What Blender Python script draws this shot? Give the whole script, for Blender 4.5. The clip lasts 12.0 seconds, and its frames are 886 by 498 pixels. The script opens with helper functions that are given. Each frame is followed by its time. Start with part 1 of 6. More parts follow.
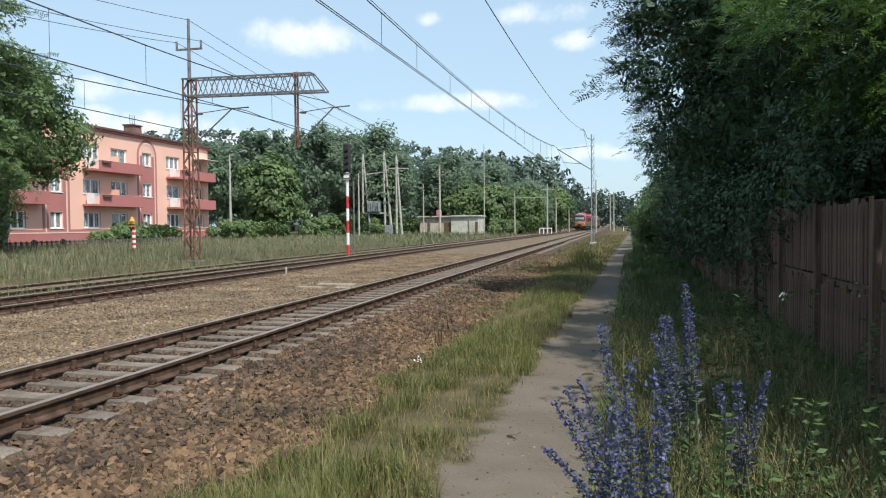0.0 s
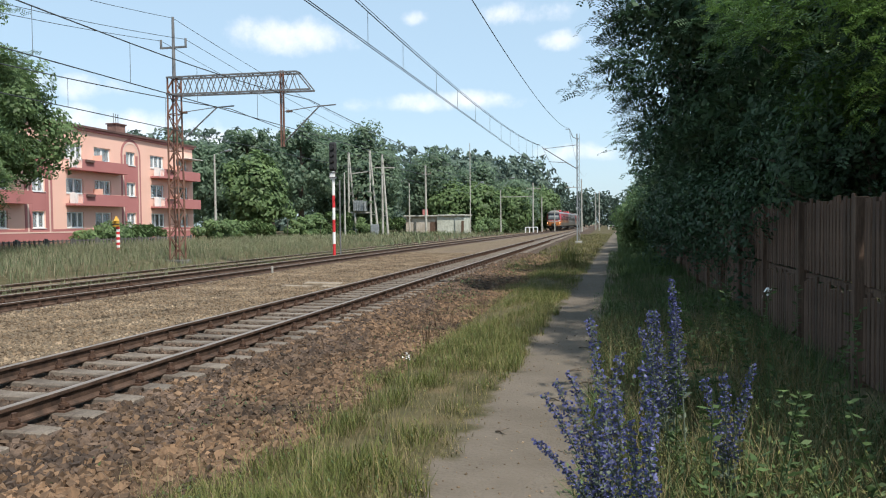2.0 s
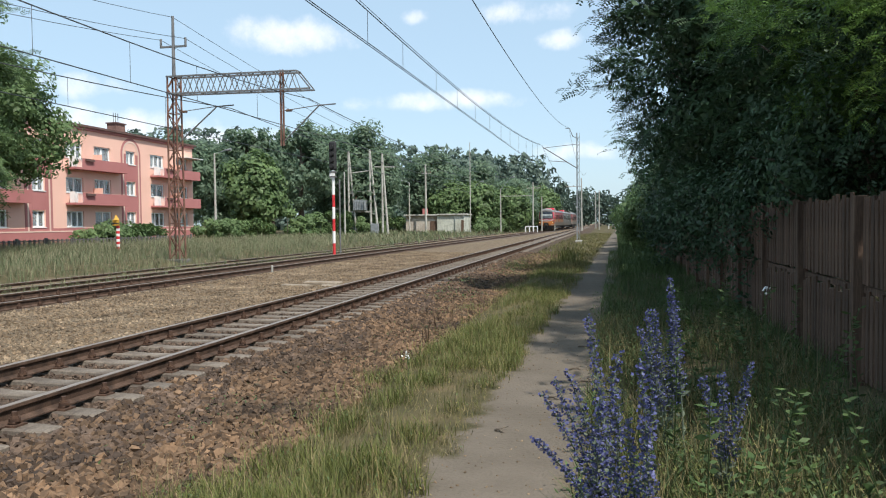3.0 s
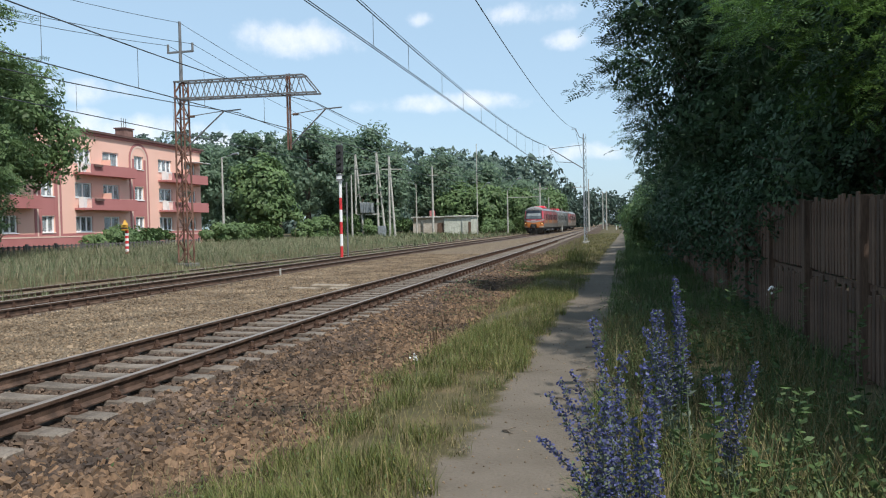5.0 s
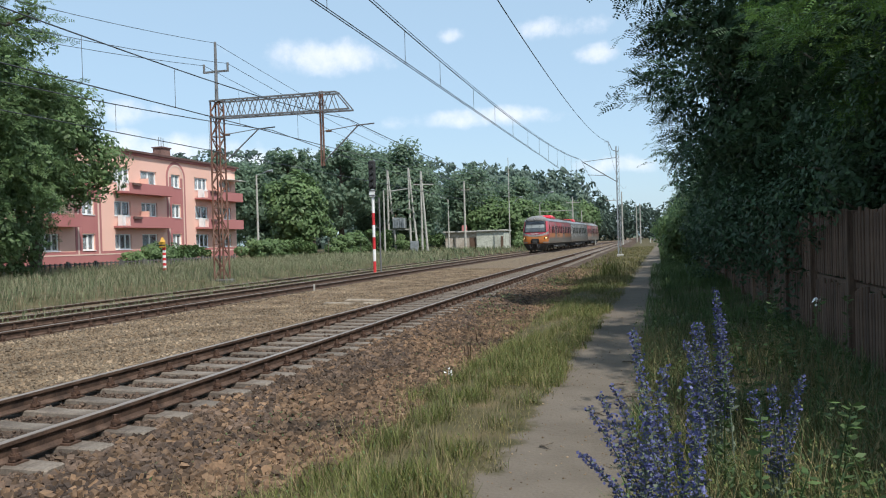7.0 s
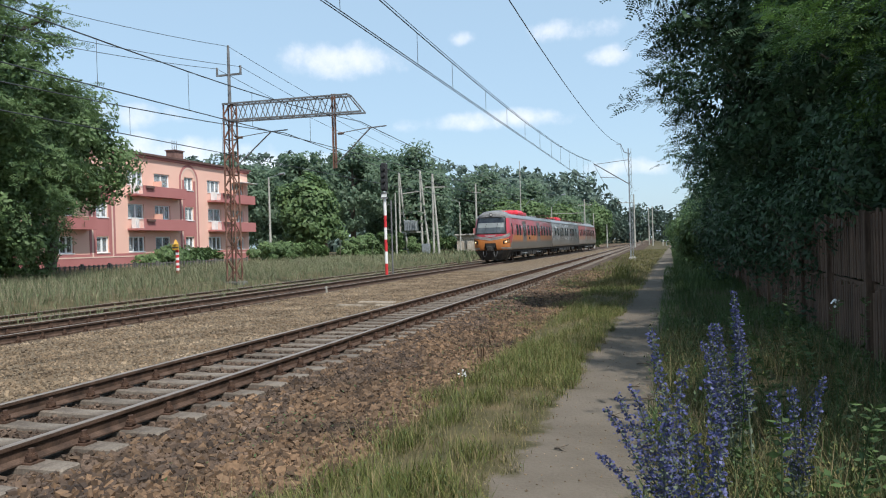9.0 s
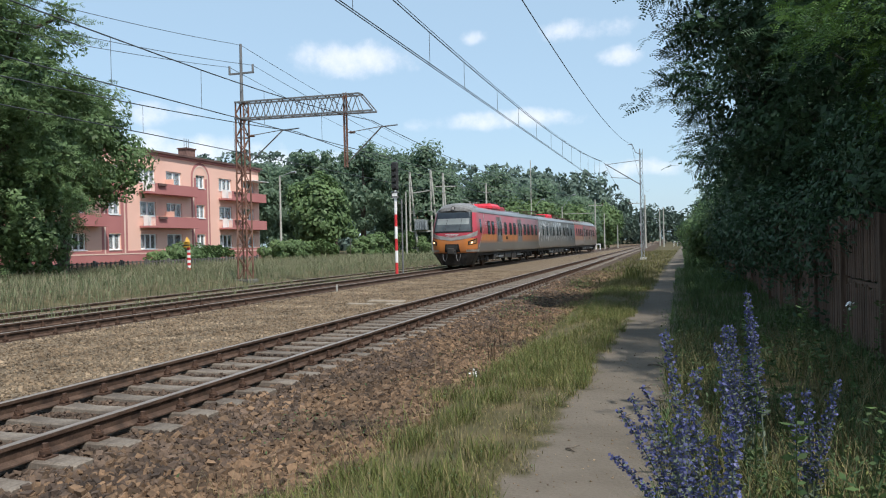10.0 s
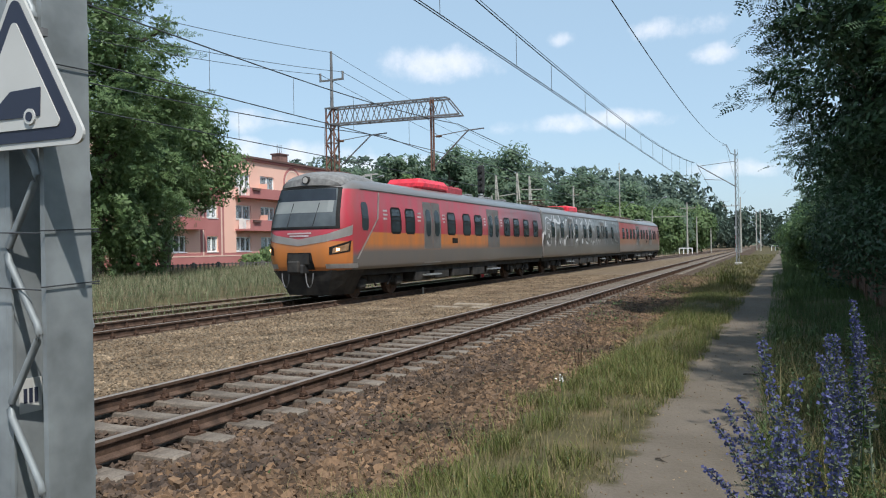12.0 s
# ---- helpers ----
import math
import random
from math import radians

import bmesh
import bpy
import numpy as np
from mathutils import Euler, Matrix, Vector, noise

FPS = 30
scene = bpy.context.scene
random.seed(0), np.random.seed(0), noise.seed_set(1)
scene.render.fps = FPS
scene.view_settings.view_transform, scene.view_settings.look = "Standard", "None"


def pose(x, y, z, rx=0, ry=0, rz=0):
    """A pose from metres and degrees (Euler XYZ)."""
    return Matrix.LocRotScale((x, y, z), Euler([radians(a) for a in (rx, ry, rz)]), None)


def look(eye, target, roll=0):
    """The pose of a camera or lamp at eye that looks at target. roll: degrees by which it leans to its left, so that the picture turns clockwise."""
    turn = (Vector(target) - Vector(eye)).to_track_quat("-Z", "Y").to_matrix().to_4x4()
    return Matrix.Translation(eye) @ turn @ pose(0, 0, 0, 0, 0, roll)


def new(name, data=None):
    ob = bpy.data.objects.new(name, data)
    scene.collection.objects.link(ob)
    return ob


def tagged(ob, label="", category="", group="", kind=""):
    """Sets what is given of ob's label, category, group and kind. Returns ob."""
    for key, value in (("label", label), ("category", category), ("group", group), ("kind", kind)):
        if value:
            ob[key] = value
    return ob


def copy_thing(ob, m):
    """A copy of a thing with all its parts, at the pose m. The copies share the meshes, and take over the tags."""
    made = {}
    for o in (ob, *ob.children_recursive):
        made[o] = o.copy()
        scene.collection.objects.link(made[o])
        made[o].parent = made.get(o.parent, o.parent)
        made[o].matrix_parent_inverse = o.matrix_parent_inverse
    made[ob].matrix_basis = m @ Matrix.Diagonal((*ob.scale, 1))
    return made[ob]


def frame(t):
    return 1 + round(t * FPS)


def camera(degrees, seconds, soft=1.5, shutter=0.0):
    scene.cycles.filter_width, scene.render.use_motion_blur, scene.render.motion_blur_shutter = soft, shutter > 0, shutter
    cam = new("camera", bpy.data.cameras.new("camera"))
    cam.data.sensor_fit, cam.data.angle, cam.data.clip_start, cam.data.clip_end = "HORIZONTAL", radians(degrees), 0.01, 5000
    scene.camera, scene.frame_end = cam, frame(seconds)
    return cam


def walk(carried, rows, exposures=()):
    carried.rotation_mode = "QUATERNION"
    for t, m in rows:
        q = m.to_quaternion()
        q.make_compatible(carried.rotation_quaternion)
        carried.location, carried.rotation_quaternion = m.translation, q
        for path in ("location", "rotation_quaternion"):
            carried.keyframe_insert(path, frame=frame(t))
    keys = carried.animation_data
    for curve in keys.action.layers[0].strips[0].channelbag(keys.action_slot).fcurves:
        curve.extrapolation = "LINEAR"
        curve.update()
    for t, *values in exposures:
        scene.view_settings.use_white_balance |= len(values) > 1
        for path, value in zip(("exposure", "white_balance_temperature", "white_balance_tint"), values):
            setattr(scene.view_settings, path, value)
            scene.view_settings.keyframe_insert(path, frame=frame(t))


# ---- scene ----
cam = camera(60.7, 12.0, soft=1.1)
PATH = [
    (0, (5.868, 0.088, 1.571), (5.411, 2.034, 1.507), -0.5),
    (0.5, (5.86, 0.077, 1.556), (5.418, 2.026, 1.49), -0.6),
    (1, (5.847, 0.073, 1.547), (5.407, 2.023, 1.481), -0.6),
    (1.5, (5.845, 0.069, 1.544), (5.422, 2.022, 1.478), -0.6),
    (2, (5.853, 0.058, 1.548), (5.432, 2.012, 1.482), -0.6),
    (2.5, (5.86, 0.039, 1.545), (5.439, 1.993, 1.478), -0.5),
    (3, (5.862, 0.047, 1.545), (5.441, 2.001, 1.477), -0.6),
    (4.8, (5.878, 0.007, 1.547), (5.452, 1.96, 1.481), -0.8),
    (5, (5.881, -0.009, 1.554), (5.441, 1.941, 1.491), -1.1),
    (5.5, (5.882, 0.001, 1.549), (5.403, 1.943, 1.508), -1.5),
    (6, (5.868, 0.014, 1.544), (5.366, 1.95, 1.513), -1.6),
    (6.5, (5.862, 0.019, 1.544), (5.343, 1.951, 1.519), -1.6),
    (7, (5.853, 0.023, 1.541), (5.331, 1.953, 1.519), -1.6),
    (9, (5.821, 0.036, 1.525), (5.27, 1.959, 1.511), -1.6),
    (9.5, (5.815, 0.039, 1.523), (5.258, 1.96, 1.508), -1.4),
    (10, (5.802, 0.03, 1.525), (5.226, 1.945, 1.51), -1.2),
    (10.5, (5.779, 0.035, 1.518), (5.149, 1.933, 1.506), -1.0),
    (11, (5.799, 0.043, 1.524), (5.111, 1.921, 1.517), -0.9),
    (11.5, (5.799, 0.042, 1.524), (5.055, 1.898, 1.52), -0.9),
    (12, (5.797, 0.044, 1.525), (5.008, 1.882, 1.523), -1.0),
]
walk(cam, [(t, look(e, g, r)) for t, e, g, r in PATH], [(0, 0.35, 6450, 10), (3.2, 0.35, 6450, 10), (5.0, 0.22, 6250, 10), (9.0, 0.23, 6250, 10), (12.0, 0.16, 6250, 10)])

# ---- light ----
SUN_DIR = Vector((0.48, -0.42, 0.92)).normalized()   # towards the sun
sun = new("sun", bpy.data.lights.new("sun", "SUN"))
sun.data.energy, sun.data.angle, sun.data.color = 4.5, radians(0.6), (1.0, 0.95, 0.87)
sun.rotation_euler = SUN_DIR.to_track_quat("Z", "Y").to_euler()


def make_world():
    world = bpy.data.worlds.new("sky")
    scene.world = world
    world.use_nodes = True
    nt = world.node_tree
    n, l = nt.nodes, nt.links
    n.clear()
    out, bg = n.new("ShaderNodeOutputWorld"), n.new("ShaderNodeBackground")
    sky = n.new("ShaderNodeTexSky")
    sky.sky_type, sky.sun_disc = "NISHITA", False
    sky.sun_elevation = math.asin(SUN_DIR.z)
    sky.sun_rotation = math.atan2(SUN_DIR.x, SUN_DIR.y)
    sky.dust_density, sky.ozone_density, sky.air_density = 1.2, 2.0, 1.0
    tc = n.new("ShaderNodeTexCoord")
    no = n.new("ShaderNodeTexNoise")
    no.inputs["Scale"].default_value, no.inputs["Detail"].default_value, no.inputs["Roughness"].default_value = 16, 7, 0.6
    l.new(tc.outputs["Generated"], no.inputs["Vector"])

    def calc(op, a, b):
        q = n.new("ShaderNodeMath")
        q.operation = op
        for k, v in enumerate((a, b)):
            if isinstance(v, (int, float)):
                q.inputs[k].default_value = v
            else:
                l.new(v, q.inputs[k])
        return q.outputs[0]

    def along(axis, c):
        q = n.new("ShaderNodeVectorMath")
        q.operation = "DOT_PRODUCT"
        l.new(tc.outputs["Generated"], q.inputs[0])
        q.inputs[1].default_value = axis
        return calc("SUBTRACT", q.outputs["Value"], float(Vector(axis).dot(c)))

    rough = calc("MULTIPLY", calc("SUBTRACT", no.outputs["Fac"], 0.5), 5.0)
    total = None
    for x, y, z, a, b in CLOUDS:
        c = Vector((x, y, z))
        right = Vector((y, -x, 0)).normalized()
        up = right.cross(c).normalized()
        d = calc("ADD", calc("POWER", calc("ABSOLUTE", calc("DIVIDE", along(right, c), a), 0), 2), calc("POWER", calc("ABSOLUTE", calc("DIVIDE", along(up, c), b), 0), 2))
        m = calc("SUBTRACT", 1.0, d)
        total = m if total is None else calc("MAXIMUM", total, m)
    fac = n.new("ShaderNodeMapRange")
    fac.interpolation_type = "SMOOTHSTEP"
    fac.inputs["From Min"].default_value, fac.inputs["From Max"].default_value = -0.4, 1.7
    fac.inputs["To Max"].default_value = 0.72
    l.new(calc("ADD", total, rough), fac.inputs["Value"])
    mix = n.new("ShaderNodeMix")
    mix.data_type = "RGBA"
    mix.inputs["B"].default_value = (10.0, 9.9, 10.2, 1)
    veil = n.new("ShaderNodeMix")
    veil.data_type = "RGBA"
    veil.inputs["Factor"].default_value = 0.5
    veil.inputs["B"].default_value = (6.2, 8.4, 10.0, 1)
    l.new(sky.outputs["Color"], veil.inputs["A"])
    l.new(veil.outputs["Result"], mix.inputs["A"])
    l.new(fac.outputs["Result"], mix.inputs["Factor"])
    l.new(mix.outputs["Result"], bg.inputs["Color"])
    bg.inputs["Strength"].default_value = 0.1
    l.new(bg.outputs["Background"], out.inputs["Surface"])


# small fair-weather clouds: direction, half width, half height; they go on all round
CLOUDS = [(-0.399, 0.886, 0.237, 0.088, 0.022), (-0.236, 0.936, 0.262, 0.018, 0.011), (-0.231, 0.96, 0.158, 0.112, 0.013), (-0.604, 0.779, 0.166, 0.052, 0.015), (-0.584, 0.802, 0.125, 0.105, 0.019), (-0.099, 0.959, 0.264, 0.056, 0.016), (-0.058, 0.971, 0.231, 0.028, 0.013), (-0.445, 0.889, 0.107, 0.097, 0.016), (-0.028, 0.994, 0.09, 0.05, 0.012),
          (0.6, -0.7, 0.35, 0.2, 0.05), (-0.8, -0.3, 0.4, 0.22, 0.06), (0.8, 0.3, 0.45, 0.2, 0.06), (-0.3, -0.85, 0.3, 0.25, 0.06), (0.2, 0.3, 0.9, 0.2, 0.1)]
make_world()

# ---- materials ----


def mat(name, stops, scale=5.0, rough=0.8, metal=0.0, bump=0.2, detail=6, fine=0.0, coords="Object", spec=0.4, trans=0.0, stretch=(1, 1, 1), vary=0.0):
    """Noise-driven paint: stops are colours along the noise; fine is a second, smaller grain; vary is a change from object to object."""
    m = bpy.data.materials.new(name)
    m.use_nodes = True
    nt = m.node_tree
    n, l = nt.nodes, nt.links
    p = n["Principled BSDF"]
    tc, mp, no = n.new("ShaderNodeTexCoord"), n.new("ShaderNodeMapping"), n.new("ShaderNodeTexNoise")
    mp.inputs["Scale"].default_value = stretch
    l.new(tc.outputs[coords], mp.inputs["Vector"])
    l.new(mp.outputs["Vector"], no.inputs["Vector"])
    no.inputs["Scale"].default_value, no.inputs["Detail"].default_value = scale, detail
    ramp = n.new("ShaderNodeValToRGB")
    el = ramp.color_ramp.elements
    while len(el) < len(stops):
        el.new(0.5)
    for i, c in enumerate(stops):
        el[i].position = 0.3 + 0.4 * i / max(1, len(stops) - 1)
        el[i].color = (*c, 1)
    l.new(no.outputs["Fac"], ramp.inputs["Fac"])
    col = ramp.outputs["Color"]
    if fine:
        n2 = n.new("ShaderNodeTexNoise")
        n2.inputs["Scale"].default_value, n2.inputs["Detail"].default_value = fine, 4
        l.new(mp.outputs["Vector"], n2.inputs["Vector"])
        mr = n.new("ShaderNodeMapRange")
        mr.inputs["From Min"].default_value, mr.inputs["From Max"].default_value = 0.3, 0.7
        mr.inputs["To Min"].default_value, mr.inputs["To Max"].default_value = 0.72, 1.28
        l.new(n2.outputs["Fac"], mr.inputs["Value"])
        mx = n.new("ShaderNodeMix")
        mx.data_type, mx.blend_type = "RGBA", "MULTIPLY"
        mx.inputs["Factor"].default_value = 1
        l.new(col, mx.inputs["A"])
        l.new(mr.outputs["Result"], mx.inputs["B"])
        col = mx.outputs["Result"]
    if vary:
        oi = n.new("ShaderNodeObjectInfo")
        geo = n.new("ShaderNodeNewGeometry")
        ad = n.new("ShaderNodeMath")
        ad.operation = "ADD"
        l.new(oi.outputs["Random"], ad.inputs[0])
        l.new(geo.outputs["Random Per Island"], ad.inputs[1])
        fr = n.new("ShaderNodeMath")
        fr.operation = "FRACT"
        l.new(ad.outputs[0], fr.inputs[0])
        mr2 = n.new("ShaderNodeMapRange")
        mr2.inputs["To Min"].default_value, mr2.inputs["To Max"].default_value = 1 - vary, 1 + vary
        l.new(fr.outputs[0], mr2.inputs["Value"])
        mx2 = n.new("ShaderNodeMix")
        mx2.data_type, mx2.blend_type = "RGBA", "MULTIPLY"
        mx2.inputs["Factor"].default_value = 1
        l.new(col, mx2.inputs["A"])
        l.new(mr2.outputs["Result"], mx2.inputs["B"])
        col = mx2.outputs["Result"]
    l.new(col, p.inputs["Base Color"])
    p.inputs["Roughness"].default_value, p.inputs["Metallic"].default_value = rough, metal
    p.inputs["Specular IOR Level"].default_value = spec
    if bump:
        b = n.new("ShaderNodeBump")
        b.inputs["Strength"].default_value, b.inputs["Distance"].default_value = bump, 0.02
        l.new(no.outputs["Fac"], b.inputs["Height"])
        l.new(b.outputs["Normal"], p.inputs["Normal"])
    if trans:
        tr = n.new("ShaderNodeBsdfTranslucent")
        ms = n.new("ShaderNodeMixShader")
        ms.inputs["Fac"].default_value = trans
        l.new(col, tr.inputs["Color"])
        l.new(p.outputs["BSDF"], ms.inputs[1])
        l.new(tr.outputs["BSDF"], ms.inputs[2])
        l.new(ms.outputs["Shader"], n["Material Output"].inputs["Surface"])
    return m


M = {}
M["rail_side"] = mat("rail_rust", [(0.04, 0.026, 0.019), (0.085, 0.052, 0.036), (0.125, 0.08, 0.057)], 6, 0.75, 0.25, 0.3, fine=60)
M["rail_head"] = mat("rail_head_steel", [(0.20, 0.165, 0.14), (0.32, 0.275, 0.24)], 3, 0.55, 0.45, 0.05, stretch=(8, 0.4, 8))
M["concrete_sleeper"] = mat("sleeper_concrete", [(0.085, 0.067, 0.053), (0.135, 0.11, 0.087), (0.185, 0.155, 0.124)], 4, 0.9, 0, 0.3, fine=45, vary=0.16)
M["clip"] = mat("rusty_fastening", [(0.05, 0.03, 0.022), (0.13, 0.075, 0.05)], 20, 0.8, 0.4, 0.2)
M["stone"] = mat("ballast_stone", [(0.06, 0.04, 0.026), (0.108, 0.067, 0.039), (0.165, 0.102, 0.059)], 0.7, 0.9, 0, 0.4, fine=30, vary=0.68, coords="Object")
M["stone_dark"] = mat("oily_ballast_stone", [(0.045, 0.031, 0.023), (0.08, 0.054, 0.038), (0.13, 0.088, 0.062)], 2.2, 0.9, 0, 0.4, fine=30, vary=0.4)
M["gravel"] = mat("fine_gravel_stone", [(0.095, 0.066, 0.04), (0.17, 0.122, 0.077), (0.27, 0.206, 0.137)], 0.9, 0.9, 0, 0.2, vary=0.5)
M["concrete"] = mat("old_concrete", [(0.27, 0.26, 0.23), (0.36, 0.35, 0.31), (0.42, 0.41, 0.37)], 1.6, 0.9, 0, 0.25, fine=25)
M["sandy_concrete"] = mat("sandy_concrete", [(0.15, 0.115, 0.08), (0.24, 0.195, 0.145), (0.30, 0.25, 0.19)], 3, 0.95, 0, 0.4, fine=30)
M["fence_concrete"] = mat("lichened_concrete", [(0.06, 0.055, 0.05), (0.12, 0.115, 0.105), (0.2, 0.19, 0.17)], 0.5, 0.95, 0, 0.3, fine=14)
M["galv"] = mat("galvanised_steel", [(0.225, 0.245, 0.25), (0.255, 0.275, 0.28), (0.285, 0.305, 0.31)], 1.5, 0.55, 0.3, 0.03, fine=5)
M["rust_steel"] = mat("rusty_lattice_steel", [(0.10, 0.05, 0.035), (0.17, 0.085, 0.06), (0.21, 0.13, 0.10)], 3, 0.85, 0.2, 0.2, fine=30)
M["grey_steel"] = mat("weathered_grey_steel", [(0.12, 0.12, 0.125), (0.19, 0.19, 0.19)], 3, 0.7, 0.2, 0.1)
M["wire"] = mat("tarnished_copper_wire", [(0.05, 0.055, 0.06), (0.09, 0.095, 0.10)], 1, 0.6, 0.5, 0)
M["insulator"] = mat("brown_porcelain", [(0.10, 0.06, 0.04), (0.16, 0.09, 0.06)], 5, 0.3, 0, 0)
M["salmon"] = mat("salmon_render", [(0.72, 0.43, 0.335), (0.77, 0.47, 0.375), (0.79, 0.49, 0.39)], 0.25, 0.92, 0, 0.02)
M["brickred"] = mat("brick_red_render", [(0.37, 0.138, 0.13), (0.40, 0.157, 0.147), (0.425, 0.172, 0.16)], 0.3, 0.92, 0, 0.02)
M["chimney_brick"] = mat("sooty_brick", [(0.15, 0.085, 0.07), (0.24, 0.14, 0.115)], 2, 0.9, 0, 0.2, fine=12)
M["cream"] = mat("cream_trim_paint", [(0.66, 0.48, 0.40), (0.72, 0.54, 0.45)], 1, 0.9, 0, 0)
M["white"] = mat("white_paint", [(0.70, 0.70, 0.69), (0.80, 0.80, 0.79)], 2, 0.6, 0, 0.03)
M["curtain"] = mat("net_curtain", [(0.42, 0.44, 0.45), (0.62, 0.64, 0.64)], 2.2, 0.95, 0, 0.1, stretch=(1, 6, 0.2))
M["roof_felt"] = mat("dark_roofing", [(0.09, 0.05, 0.045), (0.14, 0.08, 0.07)], 1, 0.9, 0, 0.1)
M["wood"] = mat("weathered_fence_wood", [(0.06, 0.035, 0.024), (0.105, 0.064, 0.043), (0.16, 0.105, 0.073)], 3, 0.85, 0, 0.3, stretch=(8, 8, 0.6), fine=20, vary=0.3)
M["bark"] = mat("furrowed_bark", [(0.05, 0.04, 0.03), (0.10, 0.08, 0.06), (0.15, 0.125, 0.10)], 5, 0.95, 0, 0.8, stretch=(4, 4, 0.7))
# darkened green that stands in for the deep shade along the fence
M["leaf"] = mat("shaded_locust_leaf", [(0.029, 0.061, 0.031), (0.043, 0.086, 0.04), (0.062, 0.117, 0.05)], 0.6, 0.55, 0, 0, trans=0.25, vary=0.35)
# paler, bluish green: distance haze mixed into the leaf colour
M["leaf_hazed"] = mat("hazed_tree_leaf", [(0.12, 0.18, 0.118), (0.148, 0.215, 0.136), (0.175, 0.245, 0.15)], 0.3, 0.6, 0, 0, trans=0.5, vary=0.22)
M["leaf_deep"] = mat("locust_leaf_green", [(0.10, 0.158, 0.065), (0.13, 0.20, 0.08), (0.165, 0.245, 0.096)], 0.5, 0.55, 0, 0, trans=0.4, vary=0.28)
# brighter copy of the locust green, coloured as if in full sun
M["leaf_lit"] = mat("lit_locust_leaf", [(0.085, 0.155, 0.04), (0.12, 0.21, 0.05), (0.16, 0.265, 0.065)], 1.2, 0.5, 0, 0, trans=0.42, vary=0.3)
M["leaf_light"] = mat("birch_leaf", [(0.095, 0.15, 0.06), (0.12, 0.185, 0.07), (0.15, 0.22, 0.085)], 0.3, 0.6, 0, 0, trans=0.35, vary=0.3)
# needle green lightened towards blue for the haze over the far wood
M["needle_hazed"] = mat("hazed_pine_needle", [(0.08, 0.115, 0.094), (0.098, 0.14, 0.11), (0.118, 0.162, 0.122)], 0.06, 0.8, 0, 0, trans=0.25, vary=0.3)
M["grass"] = mat("meadow_grass", [(0.08, 0.085, 0.028), (0.13, 0.122, 0.044), (0.215, 0.172, 0.08)], 1.3, 0.7, 0, 0, trans=0.3, vary=0.45)
M["grass_fresh"] = mat("fresh_verge_grass", [(0.085, 0.104, 0.026), (0.122, 0.14, 0.035), (0.175, 0.176, 0.055)], 2.0, 0.7, 0, 0, trans=0.3, vary=0.4)
M["grass_dry"] = mat("dry_grass_stalk", [(0.21, 0.165, 0.075), (0.32, 0.26, 0.135)], 1.0, 0.8, 0, 0, trans=0.2, vary=0.3)
M["meadow"] = mat("pale_meadow_grass", [(0.10, 0.13, 0.065), (0.16, 0.185, 0.098), (0.225, 0.232, 0.13)], 0.5, 0.8, 0, 0, trans=0.35, vary=0.3)
M["meadow_dry"] = mat("bleached_seed_heads", [(0.25, 0.22, 0.14), (0.36, 0.32, 0.21)], 0.6, 0.8, 0, 0, trans=0.3, vary=0.25)
M["yellow_weed"] = mat("yellowing_weed", [(0.17, 0.16, 0.045), (0.25, 0.21, 0.07), (0.32, 0.26, 0.11)], 2.0, 0.7, 0, 0, trans=0.3, vary=0.35)
M["dock"] = mat("brown_dock_stalk", [(0.07, 0.04, 0.025), (0.12, 0.08, 0.045)], 3, 0.85, 0, 0, vary=0.4)
M["weed"] = mat("weed_leaf", [(0.035, 0.062, 0.02), (0.06, 0.10, 0.03), (0.09, 0.14, 0.045)], 1.0, 0.65, 0, 0, trans=0.25, vary=0.35)
M["bugloss"] = mat("bugloss_petal", [(0.055, 0.06, 0.16), (0.09, 0.097, 0.235), (0.145, 0.155, 0.31)], 30, 0.6, 0, 0, trans=0.3, vary=0.3)
M["bract"] = mat("bugloss_bract", [(0.065, 0.085, 0.06), (0.11, 0.135, 0.095)], 30, 0.8, 0, 0, vary=0.3)
M["glass"] = mat("window_glass", [(0.045, 0.06, 0.072), (0.09, 0.118, 0.135)], 0.8, 0.06, 0, 0, spec=0.8)
M["house_glass"] = mat("house_glass", [(0.75, 0.8, 0.82), (0.8, 0.84, 0.86)], 1, 0.03, 0, 0)
M["house_glass"].node_tree.nodes["Principled BSDF"].inputs["Transmission Weight"].default_value = 0.85
M["black"] = mat("black_rubber", [(0.012, 0.012, 0.013), (0.03, 0.03, 0.03)], 4, 0.7, 0, 0.1)
M["under"] = mat("underframe_grime", [(0.012, 0.012, 0.013), (0.03, 0.028, 0.026), (0.05, 0.045, 0.04)], 3, 0.75, 0.2, 0.2)
M["red_paint"] = mat("red_paint", [(0.50, 0.03, 0.035), (0.60, 0.045, 0.05)], 2, 0.5, 0, 0.05)
M["yellow"] = mat("yellow_enamel", [(0.50, 0.27, 0.04), (0.62, 0.36, 0.06)], 2, 0.5, 0, 0)
M["hazard"] = mat("sign_black", [(0.02, 0.025, 0.045), (0.03, 0.035, 0.06)], 2, 0.5, 0, 0)
M["sign_white"] = mat("sign_white_film", [(0.46, 0.455, 0.43), (0.55, 0.545, 0.52)], 3, 0.45, 0, 0.02)


def glow(name, colour, power):
    m = bpy.data.materials.new(name)
    m.use_nodes = True
    p = m.node_tree.nodes["Principled BSDF"]
    p.inputs["Base Color"].default_value = (*colour, 1)
    p.inputs["Emission Color"].default_value = (*colour, 1)
    p.inputs["Emission Strength"].default_value = power
    return m


M["headlamp"] = glow("lit_headlamp", (1.0, 0.66, 0.32), 3.2)


